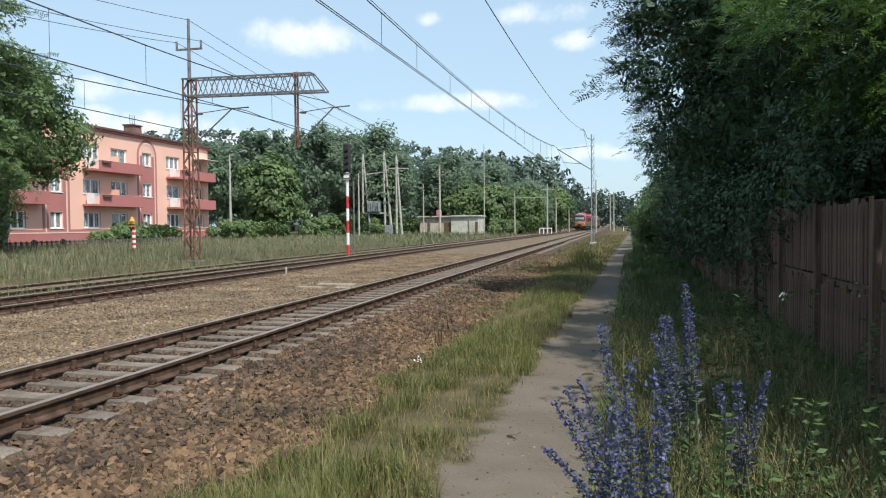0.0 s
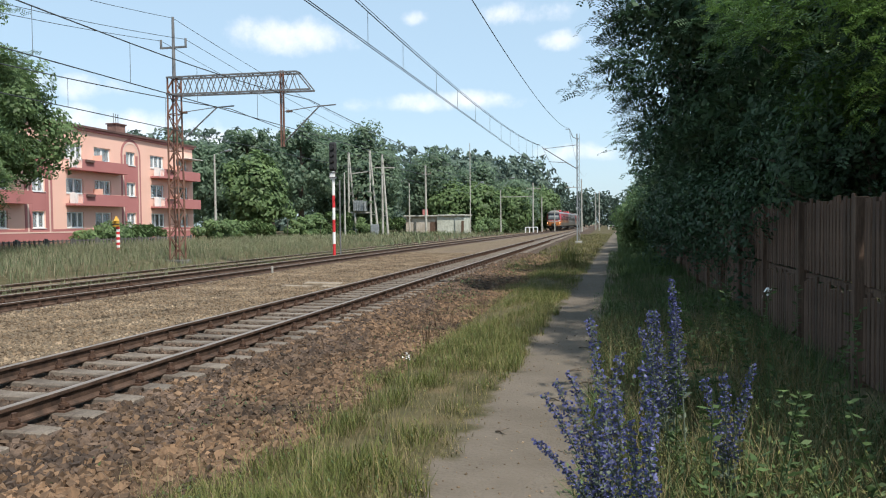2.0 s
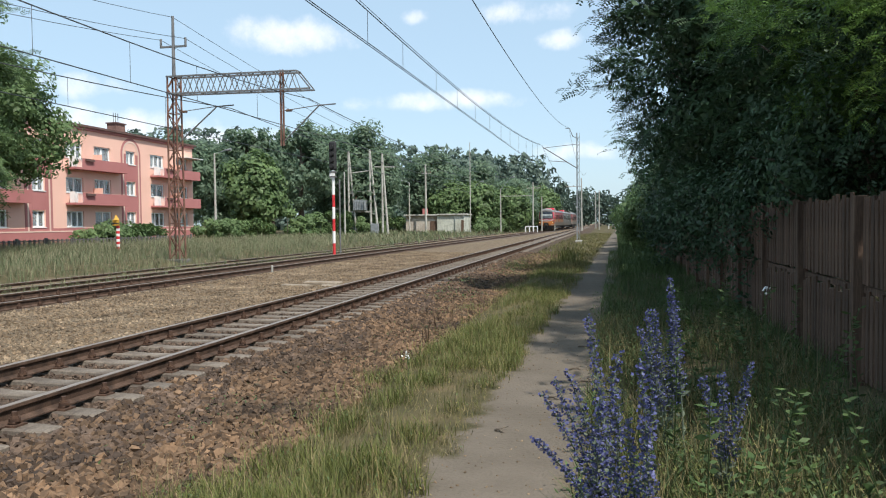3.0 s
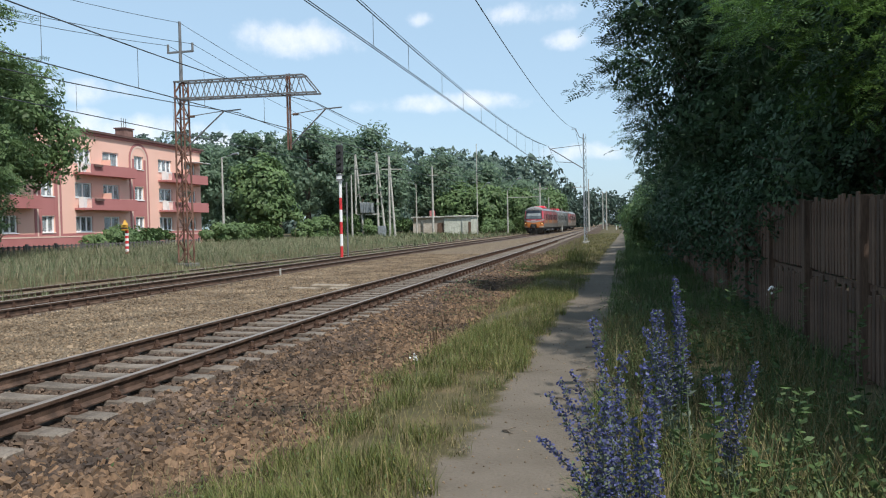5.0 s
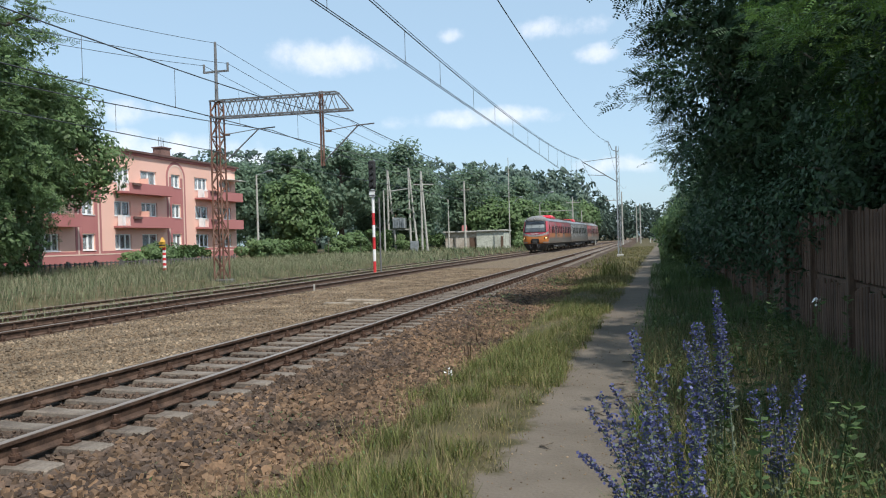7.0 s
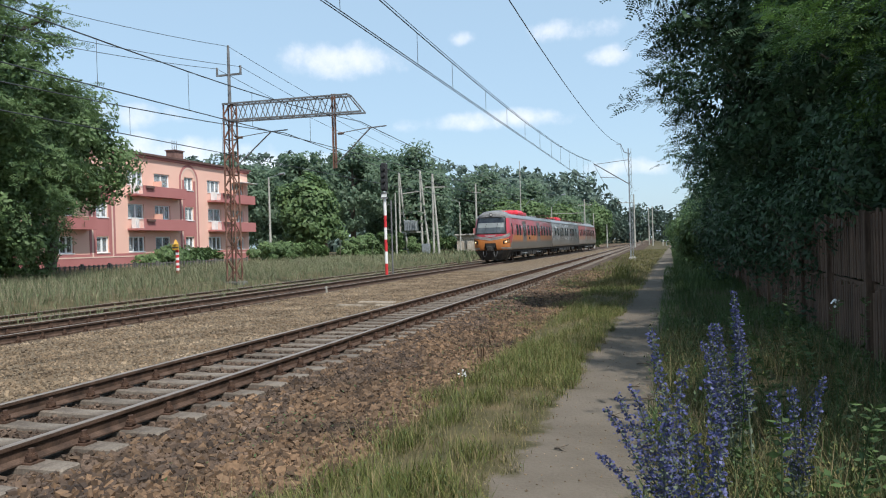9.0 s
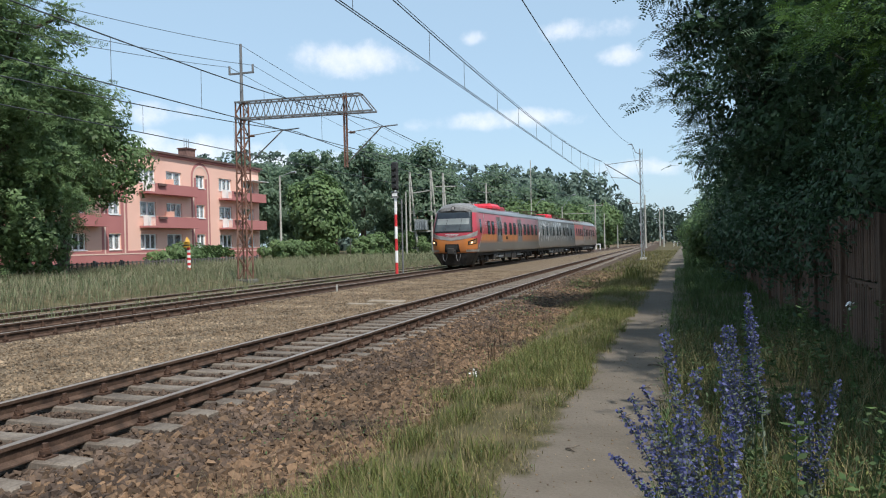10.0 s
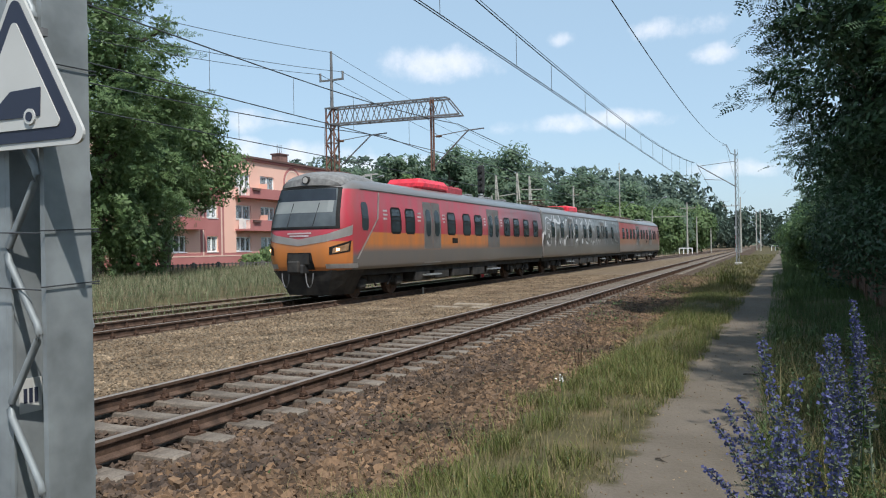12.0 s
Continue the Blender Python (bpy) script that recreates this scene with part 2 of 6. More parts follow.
def ground_material():
    """Yard ground: dry grass, sandy gravel, ballast and the trodden path, by distance across the tracks."""
    m = bpy.data.materials.new("yard_ground")
    m.use_nodes = True
    nt = m.node_tree
    n, l = nt.nodes, nt.links
    p = n["Principled BSDF"]
    p.inputs["Roughness"].default_value = 0.95
    p.inputs["Specular IOR Level"].default_value = 0.2
    tc = n.new("ShaderNodeTexCoord")
    sep = n.new("ShaderNodeSeparateXYZ")
    l.new(tc.outputs["Object"], sep.inputs[0])

    def nz(scale, detail=5):
        a = n.new("ShaderNodeTexNoise")
        a.inputs["Scale"].default_value, a.inputs["Detail"].default_value = scale, detail
        l.new(tc.outputs["Object"], a.inputs["Vector"])
        return a.outputs["Fac"]

    def math_(op, a, b):
        q = n.new("ShaderNodeMath")
        q.operation = op
        for i, v in enumerate((a, b)):
            if isinstance(v, (int, float)):
                q.inputs[i].default_value = v
            else:
                l.new(v, q.inputs[i])
        return q.outputs[0]

    def ramp(fac, stops):
        r = n.new("ShaderNodeValToRGB")
        el = r.color_ramp.elements
        while len(el) < len(stops):
            el.new(0.5)
        for i, (pos, c) in enumerate(stops):
            el[i].position, el[i].color = pos, (*c, 1)
        l.new(fac, r.inputs["Fac"])
        return r.outputs["Color"]

    def blend(fac, a, b):
        q = n.new("ShaderNodeMix")
        q.data_type = "RGBA"
        l.new(fac, q.inputs["Factor"])
        l.new(a, q.inputs["A"])
        l.new(b, q.inputs["B"])
        return q.outputs["Result"]

    def smooth(v, a, b):
        q = n.new("ShaderNodeMapRange")
        q.interpolation_type = "SMOOTHSTEP"
        q.inputs["From Min"].default_value, q.inputs["From Max"].default_value = a, b
        l.new(v, q.inputs["Value"])
        return q.outputs["Result"]

    big, mid, small = nz(0.35), nz(2.5), nz(28)
    wob = math_("MULTIPLY", math_("SUBTRACT", mid, 0.5), 0.9)
    x = math_("ADD", sep.outputs["X"], wob)
    # the path drifts away from the track with distance
    xp = math_("SUBTRACT", x, math_("MULTIPLY", sep.outputs["Y"], 0.021))
    grass = ramp(mid, [(0.3, (0.05, 0.048, 0.022)), (0.5, (0.085, 0.072, 0.036)), (0.7, (0.135, 0.102, 0.056))])
    gravel = ramp(small, [(0.32, (0.052, 0.037, 0.025)), (0.5, (0.14, 0.102, 0.065)), (0.68, (0.26, 0.204, 0.14))])
    # rust-brown ballast bed, darkened to deepen the shade between the stones
    rust = ramp(small, [(0.3, (0.03, 0.021, 0.016)), (0.5, (0.065, 0.045, 0.032)), (0.7, (0.115, 0.078, 0.052))])
    path = ramp(big, [(0.3, (0.105, 0.087, 0.067)), (0.7, (0.16, 0.134, 0.107))])
    path = blend(math_("MULTIPLY", small, 0.5), path, ramp(mid, [(0.3, (0.07, 0.058, 0.043)), (0.7, (0.175, 0.147, 0.117))]))
    c = grass
    c = blend(math_("MULTIPLY", smooth(x, -12.9, -12.2), 1), c, gravel)
    t2 = math_("MULTIPLY", smooth(x, -8.6, -8.0), math_("SUBTRACT", 1, smooth(x, -6.1, -5.5)))
    c = blend(math_("MULTIPLY", t2, 0.55), c, rust)
    c = blend(smooth(x, -1.9, -1.3), c, rust)
    c = blend(smooth(x, 2.95, 3.45), c, grass)
    inpath = math_("MULTIPLY", smooth(xp, 4.38, 4.56), math_("SUBTRACT", 1, smooth(xp, 5.45, 5.8)))
    c = blend(inpath, c, path)
    l.new(c, p.inputs["Base Color"])
    b = n.new("ShaderNodeBump")
    b.inputs["Strength"].default_value, b.inputs["Distance"].default_value = 0.6, 0.03
    l.new(small, b.inputs["Height"])
    l.new(b.outputs["Normal"], p.inputs["Normal"])
    return m


M["ground"] = ground_material()

# ---- building blocks ----


def part(name, bm, material, parent=None, label="", smooth=False):
    """One bmesh as one mesh object, under a thing or a part."""
    me = bpy.data.meshes.new(name)
    bm.to_mesh(me)
    bm.free()
    if smooth:
        me.polygons.foreach_set("use_smooth", [True] * len(me.polygons))
    for one in material if isinstance(material, (list, tuple)) else (material,):
        me.materials.append(one)
    ob = new(name, me)
    ob.parent = parent
    return tagged(ob, label)


FLAT = {"ballast_stones", "gravel_stones", "rail", "far_sleepers"}


def arrays(name, verts, faces, material, parent=None, label=""):
    """A mesh from numpy arrays of vertices and equal-sided faces."""
    me = bpy.data.meshes.new(name)
    v, f = np.asarray(verts, np.float32).reshape(-1, 3), np.asarray(faces, np.int32)
    k = f.shape[1]
    me.vertices.add(len(v))
    me.vertices.foreach_set("co", v.ravel())
    me.loops.add(f.size)
    me.loops.foreach_set("vertex_index", f.ravel())
    me.polygons.add(len(f))
    me.polygons.foreach_set("loop_start", np.arange(0, f.size, k, dtype=np.int32))
    if name in FLAT:
        me.polygons.foreach_set("use_smooth", [False] * len(f))
    me.update(calc_edges=True)
    me.materials.append(material)
    ob = new(name, me)
    ob.parent = parent
    return tagged(ob, label)


def empty(name, at, label, category, group=""):
    ob = new(name)
    ob.location = at
    return tagged(ob, label, category, group)


def box(bm, x0, x1, y0, y1, z0, z1, bevel=0.0):
    r = bmesh.ops.create_cube(bm, size=1)
    bmesh.ops.transform(bm, matrix=Matrix.Translation(((x0 + x1) / 2, (y0 + y1) / 2, (z0 + z1) / 2)) @ Matrix.Diagonal((x1 - x0, y1 - y0, z1 - z0, 1)), verts=r["verts"])
    if bevel:
        edges = list({e for v in r["verts"] for e in v.link_edges})
        bmesh.ops.bevel(bm, geom=edges, offset=bevel, segments=1, affect="EDGES")
    return bm


def bm_box(*a, bevel=0.0):
    return box(bmesh.new(), *a, bevel=bevel)


def tube(bm, a, b, r, r2=None, sides=6):
    """A straight round bar from a to b."""
    a, b = Vector(a), Vector(b)
    d = b - a
    res = bmesh.ops.create_cone(bm, cap_ends=True, segments=sides, radius1=r, radius2=r if r2 is None else r2, depth=d.length)
    bmesh.ops.transform(bm, matrix=Matrix.Translation((a + b) / 2) @ d.to_track_quat("Z", "Y").to_matrix().to_4x4(), verts=res["verts"])
    return bm


def strut(bm, a, b, w, h=None):
    """A straight square bar from a to b."""
    a, b = Vector(a), Vector(b)
    d = b - a
    res = bmesh.ops.create_cube(bm, size=1)
    bmesh.ops.transform(bm, matrix=Matrix.Translation((a + b) / 2) @ d.to_track_quat("Z", "Y").to_matrix().to_4x4() @ Matrix.Diagonal((w, h or w, d.length, 1)), verts=res["verts"])
    return bm


def poly_tube(pts, r, sides=5):
    """A bent round bar through pts, as arrays."""
    pts = np.asarray(pts, float)
    d = np.gradient(pts, axis=0)
    d /= np.linalg.norm(d, axis=1, keepdims=True)
    up = np.where(np.abs(d[:, 2:3]) > 0.9, [[1.0, 0, 0]], [[0, 0, 1.0]])
    s = np.cross(d, up)
    s /= np.linalg.norm(s, axis=1, keepdims=True)
    u = np.cross(s, d)
    a = np.arange(sides) * 2 * np.pi / sides
    r = np.broadcast_to(r, len(pts))[:, None, None]
    v = pts[:, None] + r * (np.cos(a)[None, :, None] * s[:, None] + np.sin(a)[None, :, None] * u[:, None])
    k, n = np.arange(len(pts) - 1)[:, None], np.arange(sides)[None]
    f = np.stack([k * sides + n, k * sides + (n + 1) % sides, (k + 1) * sides + (n + 1) % sides, (k + 1) * sides + n], -1).reshape(-1, 4)
    return v.reshape(-1, 3), f


def merge(pieces):
    vs, fs, k = [], [], 0
    for v, f in pieces:
        vs.append(v)
        fs.append(f + k)
        k += len(v)
    return np.concatenate(vs), np.concatenate(fs)


# ---- lie of the land ----
def x2(y):
    """Axis of the second track: parallel at first, then drawing in towards the first one."""
    return -7.12 + 0.026 * 14 * np.log1p(np.exp((np.asarray(y, float) - 45) / 14))


PROFILE = [(-4000, 2.0), (-300, 1.0), (-60, 0.35), (-36, 0.3), (-20, 0.16), (-14, 0.05), (-12.6, -0.2), (-9.2, -0.22), (-8.6, -0.17), (-5.5, -0.17), (-4.6, -0.22), (-2.2, -0.22),
           (-1.6, -0.225), (1.3, -0.222), (1.75, -0.25), (2.5, -0.36), (3.1, -0.38), (3.9, -0.27), (4.4, -0.28), (5.4, -0.29), (6.2, -0.26), (9, -0.2), (40, 0.0), (300, 0.5), (4000, 2.0)]
PX, PZ = np.array(PROFILE).T


def ground_z(x, y):
    x, y = np.asarray(x, float), np.asarray(y, float)
    return np.interp(x, PX, PZ) + 0.03 * np.sin(x * 1.9 + 0.7 * np.sin(y * 0.8)) * np.sin(y * 0.6) * (np.abs(x + 4.5) > 8.0)


def build_ground():
    xs = np.unique(np.r_[np.linspace(-14, 10, 130), -4000, -1500, -600, -300, -150, -100, -80, -60, -50, -42, -36, -30, -26, -23, -20, -18, -16, -15, 11, 12, 14, 17, 20, 30, 40, 80, 150, 300, 800, 2000, 4000])
    ys = np.unique(np.r_[np.linspace(-6, 40, 116), np.linspace(40, 120, 60), -4000, -1000, -300, -100, -50, -30, -20, -14, -10, 130, 150, 175, 200, 240, 300, 400, 600, 1000, 2000, 4000])
    gx, gy = np.meshgrid(xs, ys)
    v = np.stack([gx, gy, ground_z(gx, gy)], -1).reshape(-1, 3)
    i, j = np.meshgrid(np.arange(len(xs) - 1), np.arange(len(ys) - 1))
    a = (j * len(xs) + i).ravel()
    ob = arrays("ground", v, np.stack([a, a + 1, a + 1 + len(xs), a + len(xs)], -1), M["ground"])
    tagged(ob, "dry grass, sandy gravel and a trodden earth path", "ground", kind="structure")


build_ground()

# ---- tracks ----
RAIL = [(-0.075, -0.165), (-0.075, -0.152), (-0.012, -0.125), (-0.012, -0.045), (-0.036, -0.036), (-0.036, -0.004), (-0.03, 0), (0.03, 0), (0.036, -0.004), (0.036, -0.036), (0.012, -0.045), (0.012, -0.125), (0.075, -0.152), (0.075, -0.165)]


def rail(name, xc, ys, parent, z=0.0):
    """A rail swept along x = xc(y)."""
    n = len(RAIL)
    prof = np.array(RAIL)
    v = np.array([[(xc(y) + px, y, z + pz) for px, pz in prof] for y in ys]).reshape(-1, 3)
    f = [[k * n + i, k * n + (i + 1) % n, (k + 1) * n + (i + 1) % n, (k + 1) * n + i] for k in range(len(ys) - 1) for i in range(n)]
    ob = arrays(name, v, f, M["rail_side"], parent)
    ob.data.materials.append(M["rail_head"])
    ob.data.polygons.foreach_set("material_index", [1 if i in (5, 6, 7) else 0 for k in range(len(ys) - 1) for i in range(n)])
    return ob


def sleeper_mesh():
    """Concrete sleeper with sloping ends and a waisted middle, 2.5 m long."""
    bm = bmesh.new()
    xs = [-1.25, -1.22, -0.95, -0.55, -0.3, 0.3, 0.55, 0.95, 1.22, 1.25]
    tops = [-0.185, -0.174, -0.168, -0.168, -0.182, -0.182, -0.168, -0.168, -0.174, -0.185]
    hw = [0.10, 0.115, 0.125, 0.125, 0.11, 0.11, 0.125, 0.125, 0.115, 0.10]
    rings = [[bm.verts.new(p) for p in ((x, -w - 0.03, -0.36), (x, -w, t - 0.012), (x, -w + 0.02, t), (x, w - 0.02, t), (x, w, t - 0.012), (x, w + 0.03, -0.36))] for x, t, w in zip(xs, tops, hw)]
    for a, b in zip(rings, rings[1:]):
        for i in range(5):
            bm.faces.new((a[i], a[i + 1], b[i + 1], b[i]))
    bm.faces.new(rings[0][::-1])
    bm.faces.new(rings[-1])
    bmesh.ops.recalc_face_normals(bm, faces=bm.faces)
    me = bpy.data.meshes.new("sleeper")
    bm.to_mesh(me)
    bm.free()
    me.materials.append(M["concrete_sleeper"])
    return me


def clip_mesh():
    """Screw, coiled washer and clamp on both sides of both rails."""
    bm = bmesh.new()
    for s in (-0.75, 0.75):
        box(bm, s - 0.17, s + 0.17, -0.075, 0.075, -0.17, -0.152)
        for e in (-1, 1):
            c = s + e * 0.105
            box(bm, c - 0.04, c + 0.035, -0.045, 0.045, -0.152, -0.125, bevel=0.008)
            tube(bm, (c, 0, -0.13), (c, 0, -0.1), 0.048, sides=8)
            tube(bm, (c, 0, -0.1), (c, 0, -0.085), 0.036, sides=8)
            tube(bm, (c, 0, -0.09), (c, 0, -0.045), 0.026, sides=6)
    me = bpy.data.meshes.new("fastening")
    bm.to_mesh(me)
    bm.free()
    me.materials.append(M["clip"])
    return me


SLEEPER, CLIP = sleeper_mesh(), clip_mesh()


def track(name, xc, y0, y1, z, first, near, label):
    thing = empty(name, (0, 0, 0), label, "railway track")
    tagged(thing, kind="structure")
    ys = np.arange(y0, y1 + 1, 4.0)
    for s in (-0.75, 0.75):
        rail("rail", lambda y, s=s: float(xc(y)) + s, ys, thing, z)
    far = []
    for y in np.arange(first, y1, 0.6):
        if y < near:
            for me, nm in ((SLEEPER, "sleeper"), (CLIP, "fastening")):
                ob = new(nm, me)
                ob.parent = thing
                ob.location, ob.rotation_euler = (float(xc(y)), y, z + random.uniform(-0.008, 0.004)), (0, 0, random.gauss(0, 0.006))
        else:
            far.append((float(xc(y)), y))
    if far:
        base = np.array([v.co for v in SLEEPER.vertices])
        polys = [list(p.vertices) for p in SLEEPER.polygons if len(p.vertices) == 4]
        v = np.concatenate([base + (x, y, z) for x, y in far])
        f = np.concatenate([np.array(polys) + i * len(base) for i in range(len(far))])
        tagged(arrays("far_sleepers", v, f, M["concrete_sleeper"], thing), kind="stuff")
    return thing


track("railway_track", lambda y: 0.0, -20, 320, 0.0, -9.384, 70, "rusty rails on concrete sleepers in stone ballast")
track("railway_track", x2, -20, 262, 0.0, -9.1, 20, "rusty rails sunk in sandy gravel beside the yard")
track("railway_track", lambda y: -10.75, -20, 150, -0.115, -9.3, 12, "little-used rusty rails half hidden in weeds")

# ---- buildings ----
def by(v):
    return 1.14 * v - 0.8


def bz(v):
    return 1.545 + 1.14 * (v - 1.545)


def wall_with_holes(x, y0, y1, z0, z1, holes, thick, name, material, parent):
    """A wall in the plane x, facing +x, with real openings (y0, y1, z0, z1) and their reveals."""
    bm = bmesh.new()
    ys = sorted({y0, y1, *[h[0] for h in holes], *[h[1] for h in holes]})
    zs = sorted({z0, z1, *[h[2] for h in holes], *[h[3] for h in holes]})
    inside = lambda y, z: any(h[0] < y < h[1] and h[2] < z < h[3] for h in holes)  # noqa: E731
    for a, b in zip(ys, ys[1:]):
        for c, d in zip(zs, zs[1:]):
            if not inside((a + b) / 2, (c + d) / 2):
                bm.faces.new([bm.verts.new((x, *p)) for p in ((a, c), (b, c), (b, d), (a, d))])
    for a, b, c, d in holes:
        for p, q in (((a, c), (b, c)), ((b, c), (b, d)), ((b, d), (a, d)), ((a, d), (a, c))):
            bm.faces.new([bm.verts.new(v) for v in ((x, *p), (x, *q), (x - thick, *q), (x - thick, *p))])
    bmesh.ops.remove_doubles(bm, verts=bm.verts, dist=0.001)
    return part(name, bm, material, parent)


def window(parent, x, a, b, c, d, lights=2, tilt=False):
    """White window in the opening, set back, with panes and a net curtain behind."""
    w = part("window", bm_box(x - 0.2, x - 0.12, a, b, c, c + 0.08), M["white"], parent)
    bm = bmesh.new()
    box(bm, x - 0.2, x - 0.12, a, b, d - 0.09, d)
    edges = np.linspace(a, b, lights + 1)
    for i, e in enumerate(edges):
        half = 0.08 if 0 < i < lights else 0.14
        box(bm, x - 0.2, x - 0.12, max(a, e - half), min(b, e + half), c + 0.08, d - 0.09)
    part("frame", bm, M["white"], w)
    for e0, e1 in zip(edges, edges[1:]):
        part("pane", bm_box(x - 0.17, x - 0.155, e0 + 0.05, e1 - 0.05, c + 0.08, d - 0.09), M["house_glass"], w).visible_shadow = False
    part("sill", bm_box(x - 0.12, x + 0.06, a - 0.05, b + 0.05, c - 0.05, c), M["white"], w)
    return w


def apartment_block():
    X = -36.2
    thing = empty("apartment_block", (X, by(50), 0.3), "three-storey salmon and brick-red apartment block with balconies", "building")
    thing.location = (0, 0, 0)
    y0, y1, z0, z1 = by(17), by(63.7), 0.1, bz(8.55)
    cols = [(47.05, 48.85), (50.1, 52.0), (57.15, 59.1), (61.0, 62.85), (40.0, 41.7), (36.6, 38.4), (30.2, 32.0), (26.8, 28.6), (20, 21.8)]
    stairs = [(53.9, 55.1), (43.8, 45.0), (33.6, 34.8), (23.4, 24.6)]
    rows = [(1.56, 2.68), (4.0, 5.08), (6.45, 7.5)]
    holes = [(by(a), by(b), bz(c), bz(d)) for a, b in cols + stairs for c, d in rows]
    body = wall_with_holes(X, y0, y1, bz(1.3), z1, holes, 0.32, "front_wall", M["salmon"], thing)
    for i, h in enumerate(holes):
        window(body, X, *h, lights=2 if i >= 3 * len(cols) or i % 2 else 3)
    for i, h in enumerate(holes):
        if i % 3 != 1 or i % 2:
            part("curtain", bm_box(X - 0.62, X - 0.6, h[0] + 0.05, h[1] - (0.1 if i % 2 else 0.7), h[2] + 0.05, h[3]), M["curtain"], thing)
    part("room_backing", bm_box(X - 2.4, X - 2.3, y0, y1, 0.1, z1), M["wood"], thing)
    part("plinth", bm_box(X - 0.4, X + 0.05, y0 - 0.05, y1 + 0.05, -0.3, bz(1.22)), M["brickred"], thing)
    part("plinth_band", bm_box(X - 0.02, X + 0.07, y0 - 0.06, y1 + 0.06, bz(1.22), bz(1.3)), M["cream"], thing)
    edges = [y0, *[v for a, b in sorted(stairs) for v in ((by(a) + by(b)) / 2 - 1.45, (by(a) + by(b)) / 2 + 1.45)], y1]
    for e0, e1 in zip(edges[::2], edges[1::2]):
        part("plinth_line", bm_box(X, X + 0.03, e0, e1, bz(1.3) + 0.004, bz(1.3) + 0.2), M["brickred"], thing)
    part("end_wall", bm_box(X - 11.5, X - 0.33, y1 - 0.35, y1 - 0.004, -0.3, z1), M["salmon"], thing)
    part("end_wall", bm_box(X - 11.5, X - 0.33, y0 + 0.004, y0 + 0.35, -0.3, z1), M["salmon"], thing)
    part("back_wall", bm_box(X - 11.8, X - 11.5, y0, y1, -0.3, z1), M["salmon"], thing)
    roof = part("roof", bm_box(X - 12, X + 0.3, y0 - 0.3, y1 + 0.3, z1 + 0.22, z1 + 0.4), M["roof_felt"], thing)
    part("eaves_band", bm_box(X - 11.9, X + 0.14, y0 - 0.1, y1 + 0.1, z1 + 0.002, z1 + 0.22), M["brickred"], thing)
    part("roof_hatch", bm_box(X - 6.4, X - 4.4, 56.0, 62.0, z1 + 0.4, z1 + 1.0), M["chimney_brick"], roof)
    for cy, w in ((51.0, 6.2), (66, 1.4), (40, 3.0), (30, 3.0)):
        ch = part("chimney", bm_box(X - 5.2, X - 4.2, cy - w / 2, cy + w / 2, z1 + 0.4, z1 + 2.0), M["chimney_brick"], roof)
        part("chimney_cap", bm_box(X - 5.3, X - 4.1, cy - w / 2 - 0.1, cy + w / 2 + 0.1, z1 + 2.0, z1 + 2.12), M["roof_felt"], roof)
        for k in range(3):
            part("aerial", tube(bmesh.new(), (X - 4.7, cy - 0.4 + 0.35 * k, z1 + 2.1), (X - 4.7, cy - 0.4 + 0.35 * k, z1 + 3.1), 0.03), M["grey_steel"], roof)
    # stair strips: brick-red field under a round arch with a cream and a red outline
    for a, b in stairs:
        c, h = (by(a) + by(b)) / 2, 1.05
        for nm, r0, r1, zz, material in (("arch_outline", h + 0.16, h + 0.40, 0.03, M["brickred"]), ("arch_outline", h, h + 0.16, 0.034, M["cream"])):
            bm = bmesh.new()
            top = bz(7.25)
            pts = [(c - r1, bz(1.31)), *[(c - r1 * math.cos(t), top + r1 * math.sin(t)) for t in np.linspace(0, math.pi, 17)], (c + r1, bz(1.31))]
            inn = [(c - r0, bz(1.31)), *[(c - r0 * math.cos(t), top + r0 * math.sin(t)) for t in np.linspace(0, math.pi, 17)], (c + r0, bz(1.31))]
            for i in range(len(pts) - 1):
                q = [bm.verts.new((X + zz, *p)) for p in (pts[i], pts[i + 1], inn[i + 1], inn[i])]
                bm.faces.new(q)
                bm.faces.new([bm.verts.new(v) for v in ((X, *pts[i]), (X, *pts[i + 1]), (X + zz, *pts[i + 1]), (X + zz, *pts[i]))])
            bmesh.ops.recalc_face_normals(bm, faces=bm.faces)
            part(nm, bm, material, thing)
        for c0, c1 in ((1.31, 1.5), (2.72, 3.96), (5.12, 6.41)):
            part("stair_panel", bm_box(X, X + 0.012, by(a), by(b), bz(c0), bz(c1)), M["brickred"], thing)
        for e0, e1 in ((c - 1.05, by(a) - 0.01), (by(b) + 0.01, c + 1.05)):
            part("stair_panel", bm_box(X, X + 0.012, e0, e1, bz(1.31), bz(7.25)), M["brickred"], thing)
    for a, b in ((46.95, 53.0), (57.1, 63.6), (36.0, 42.95), (26, 32.5)):
        for c, d in ((3.12, 3.95), (5.62, 6.4)):
            bal = part("balcony", bm_box(X + 0.004, X + 0.95, by(a), by(b), bz(c), bz(c) + 0.16), M["brickred"], thing)
            part("parapet", bm_box(X + 0.88, X + 0.95, by(a) + 0.9, by(b), bz(c) + 0.16, bz(d)), M["brickred"], bal)
            part("side_panel", bm_box(X + 0.004, X + 0.88, by(b) - 0.06, by(b), bz(c) + 0.16, bz(d)), M["brickred"], bal)
            part("divider", bm_box(X + 0.004, X + 0.86, by((a + b) / 2) - 0.04, by((a + b) / 2) + 0.04, bz(c) + 0.16, bz(d) + 0.5), M["salmon"], bal)
            bm = bmesh.new()
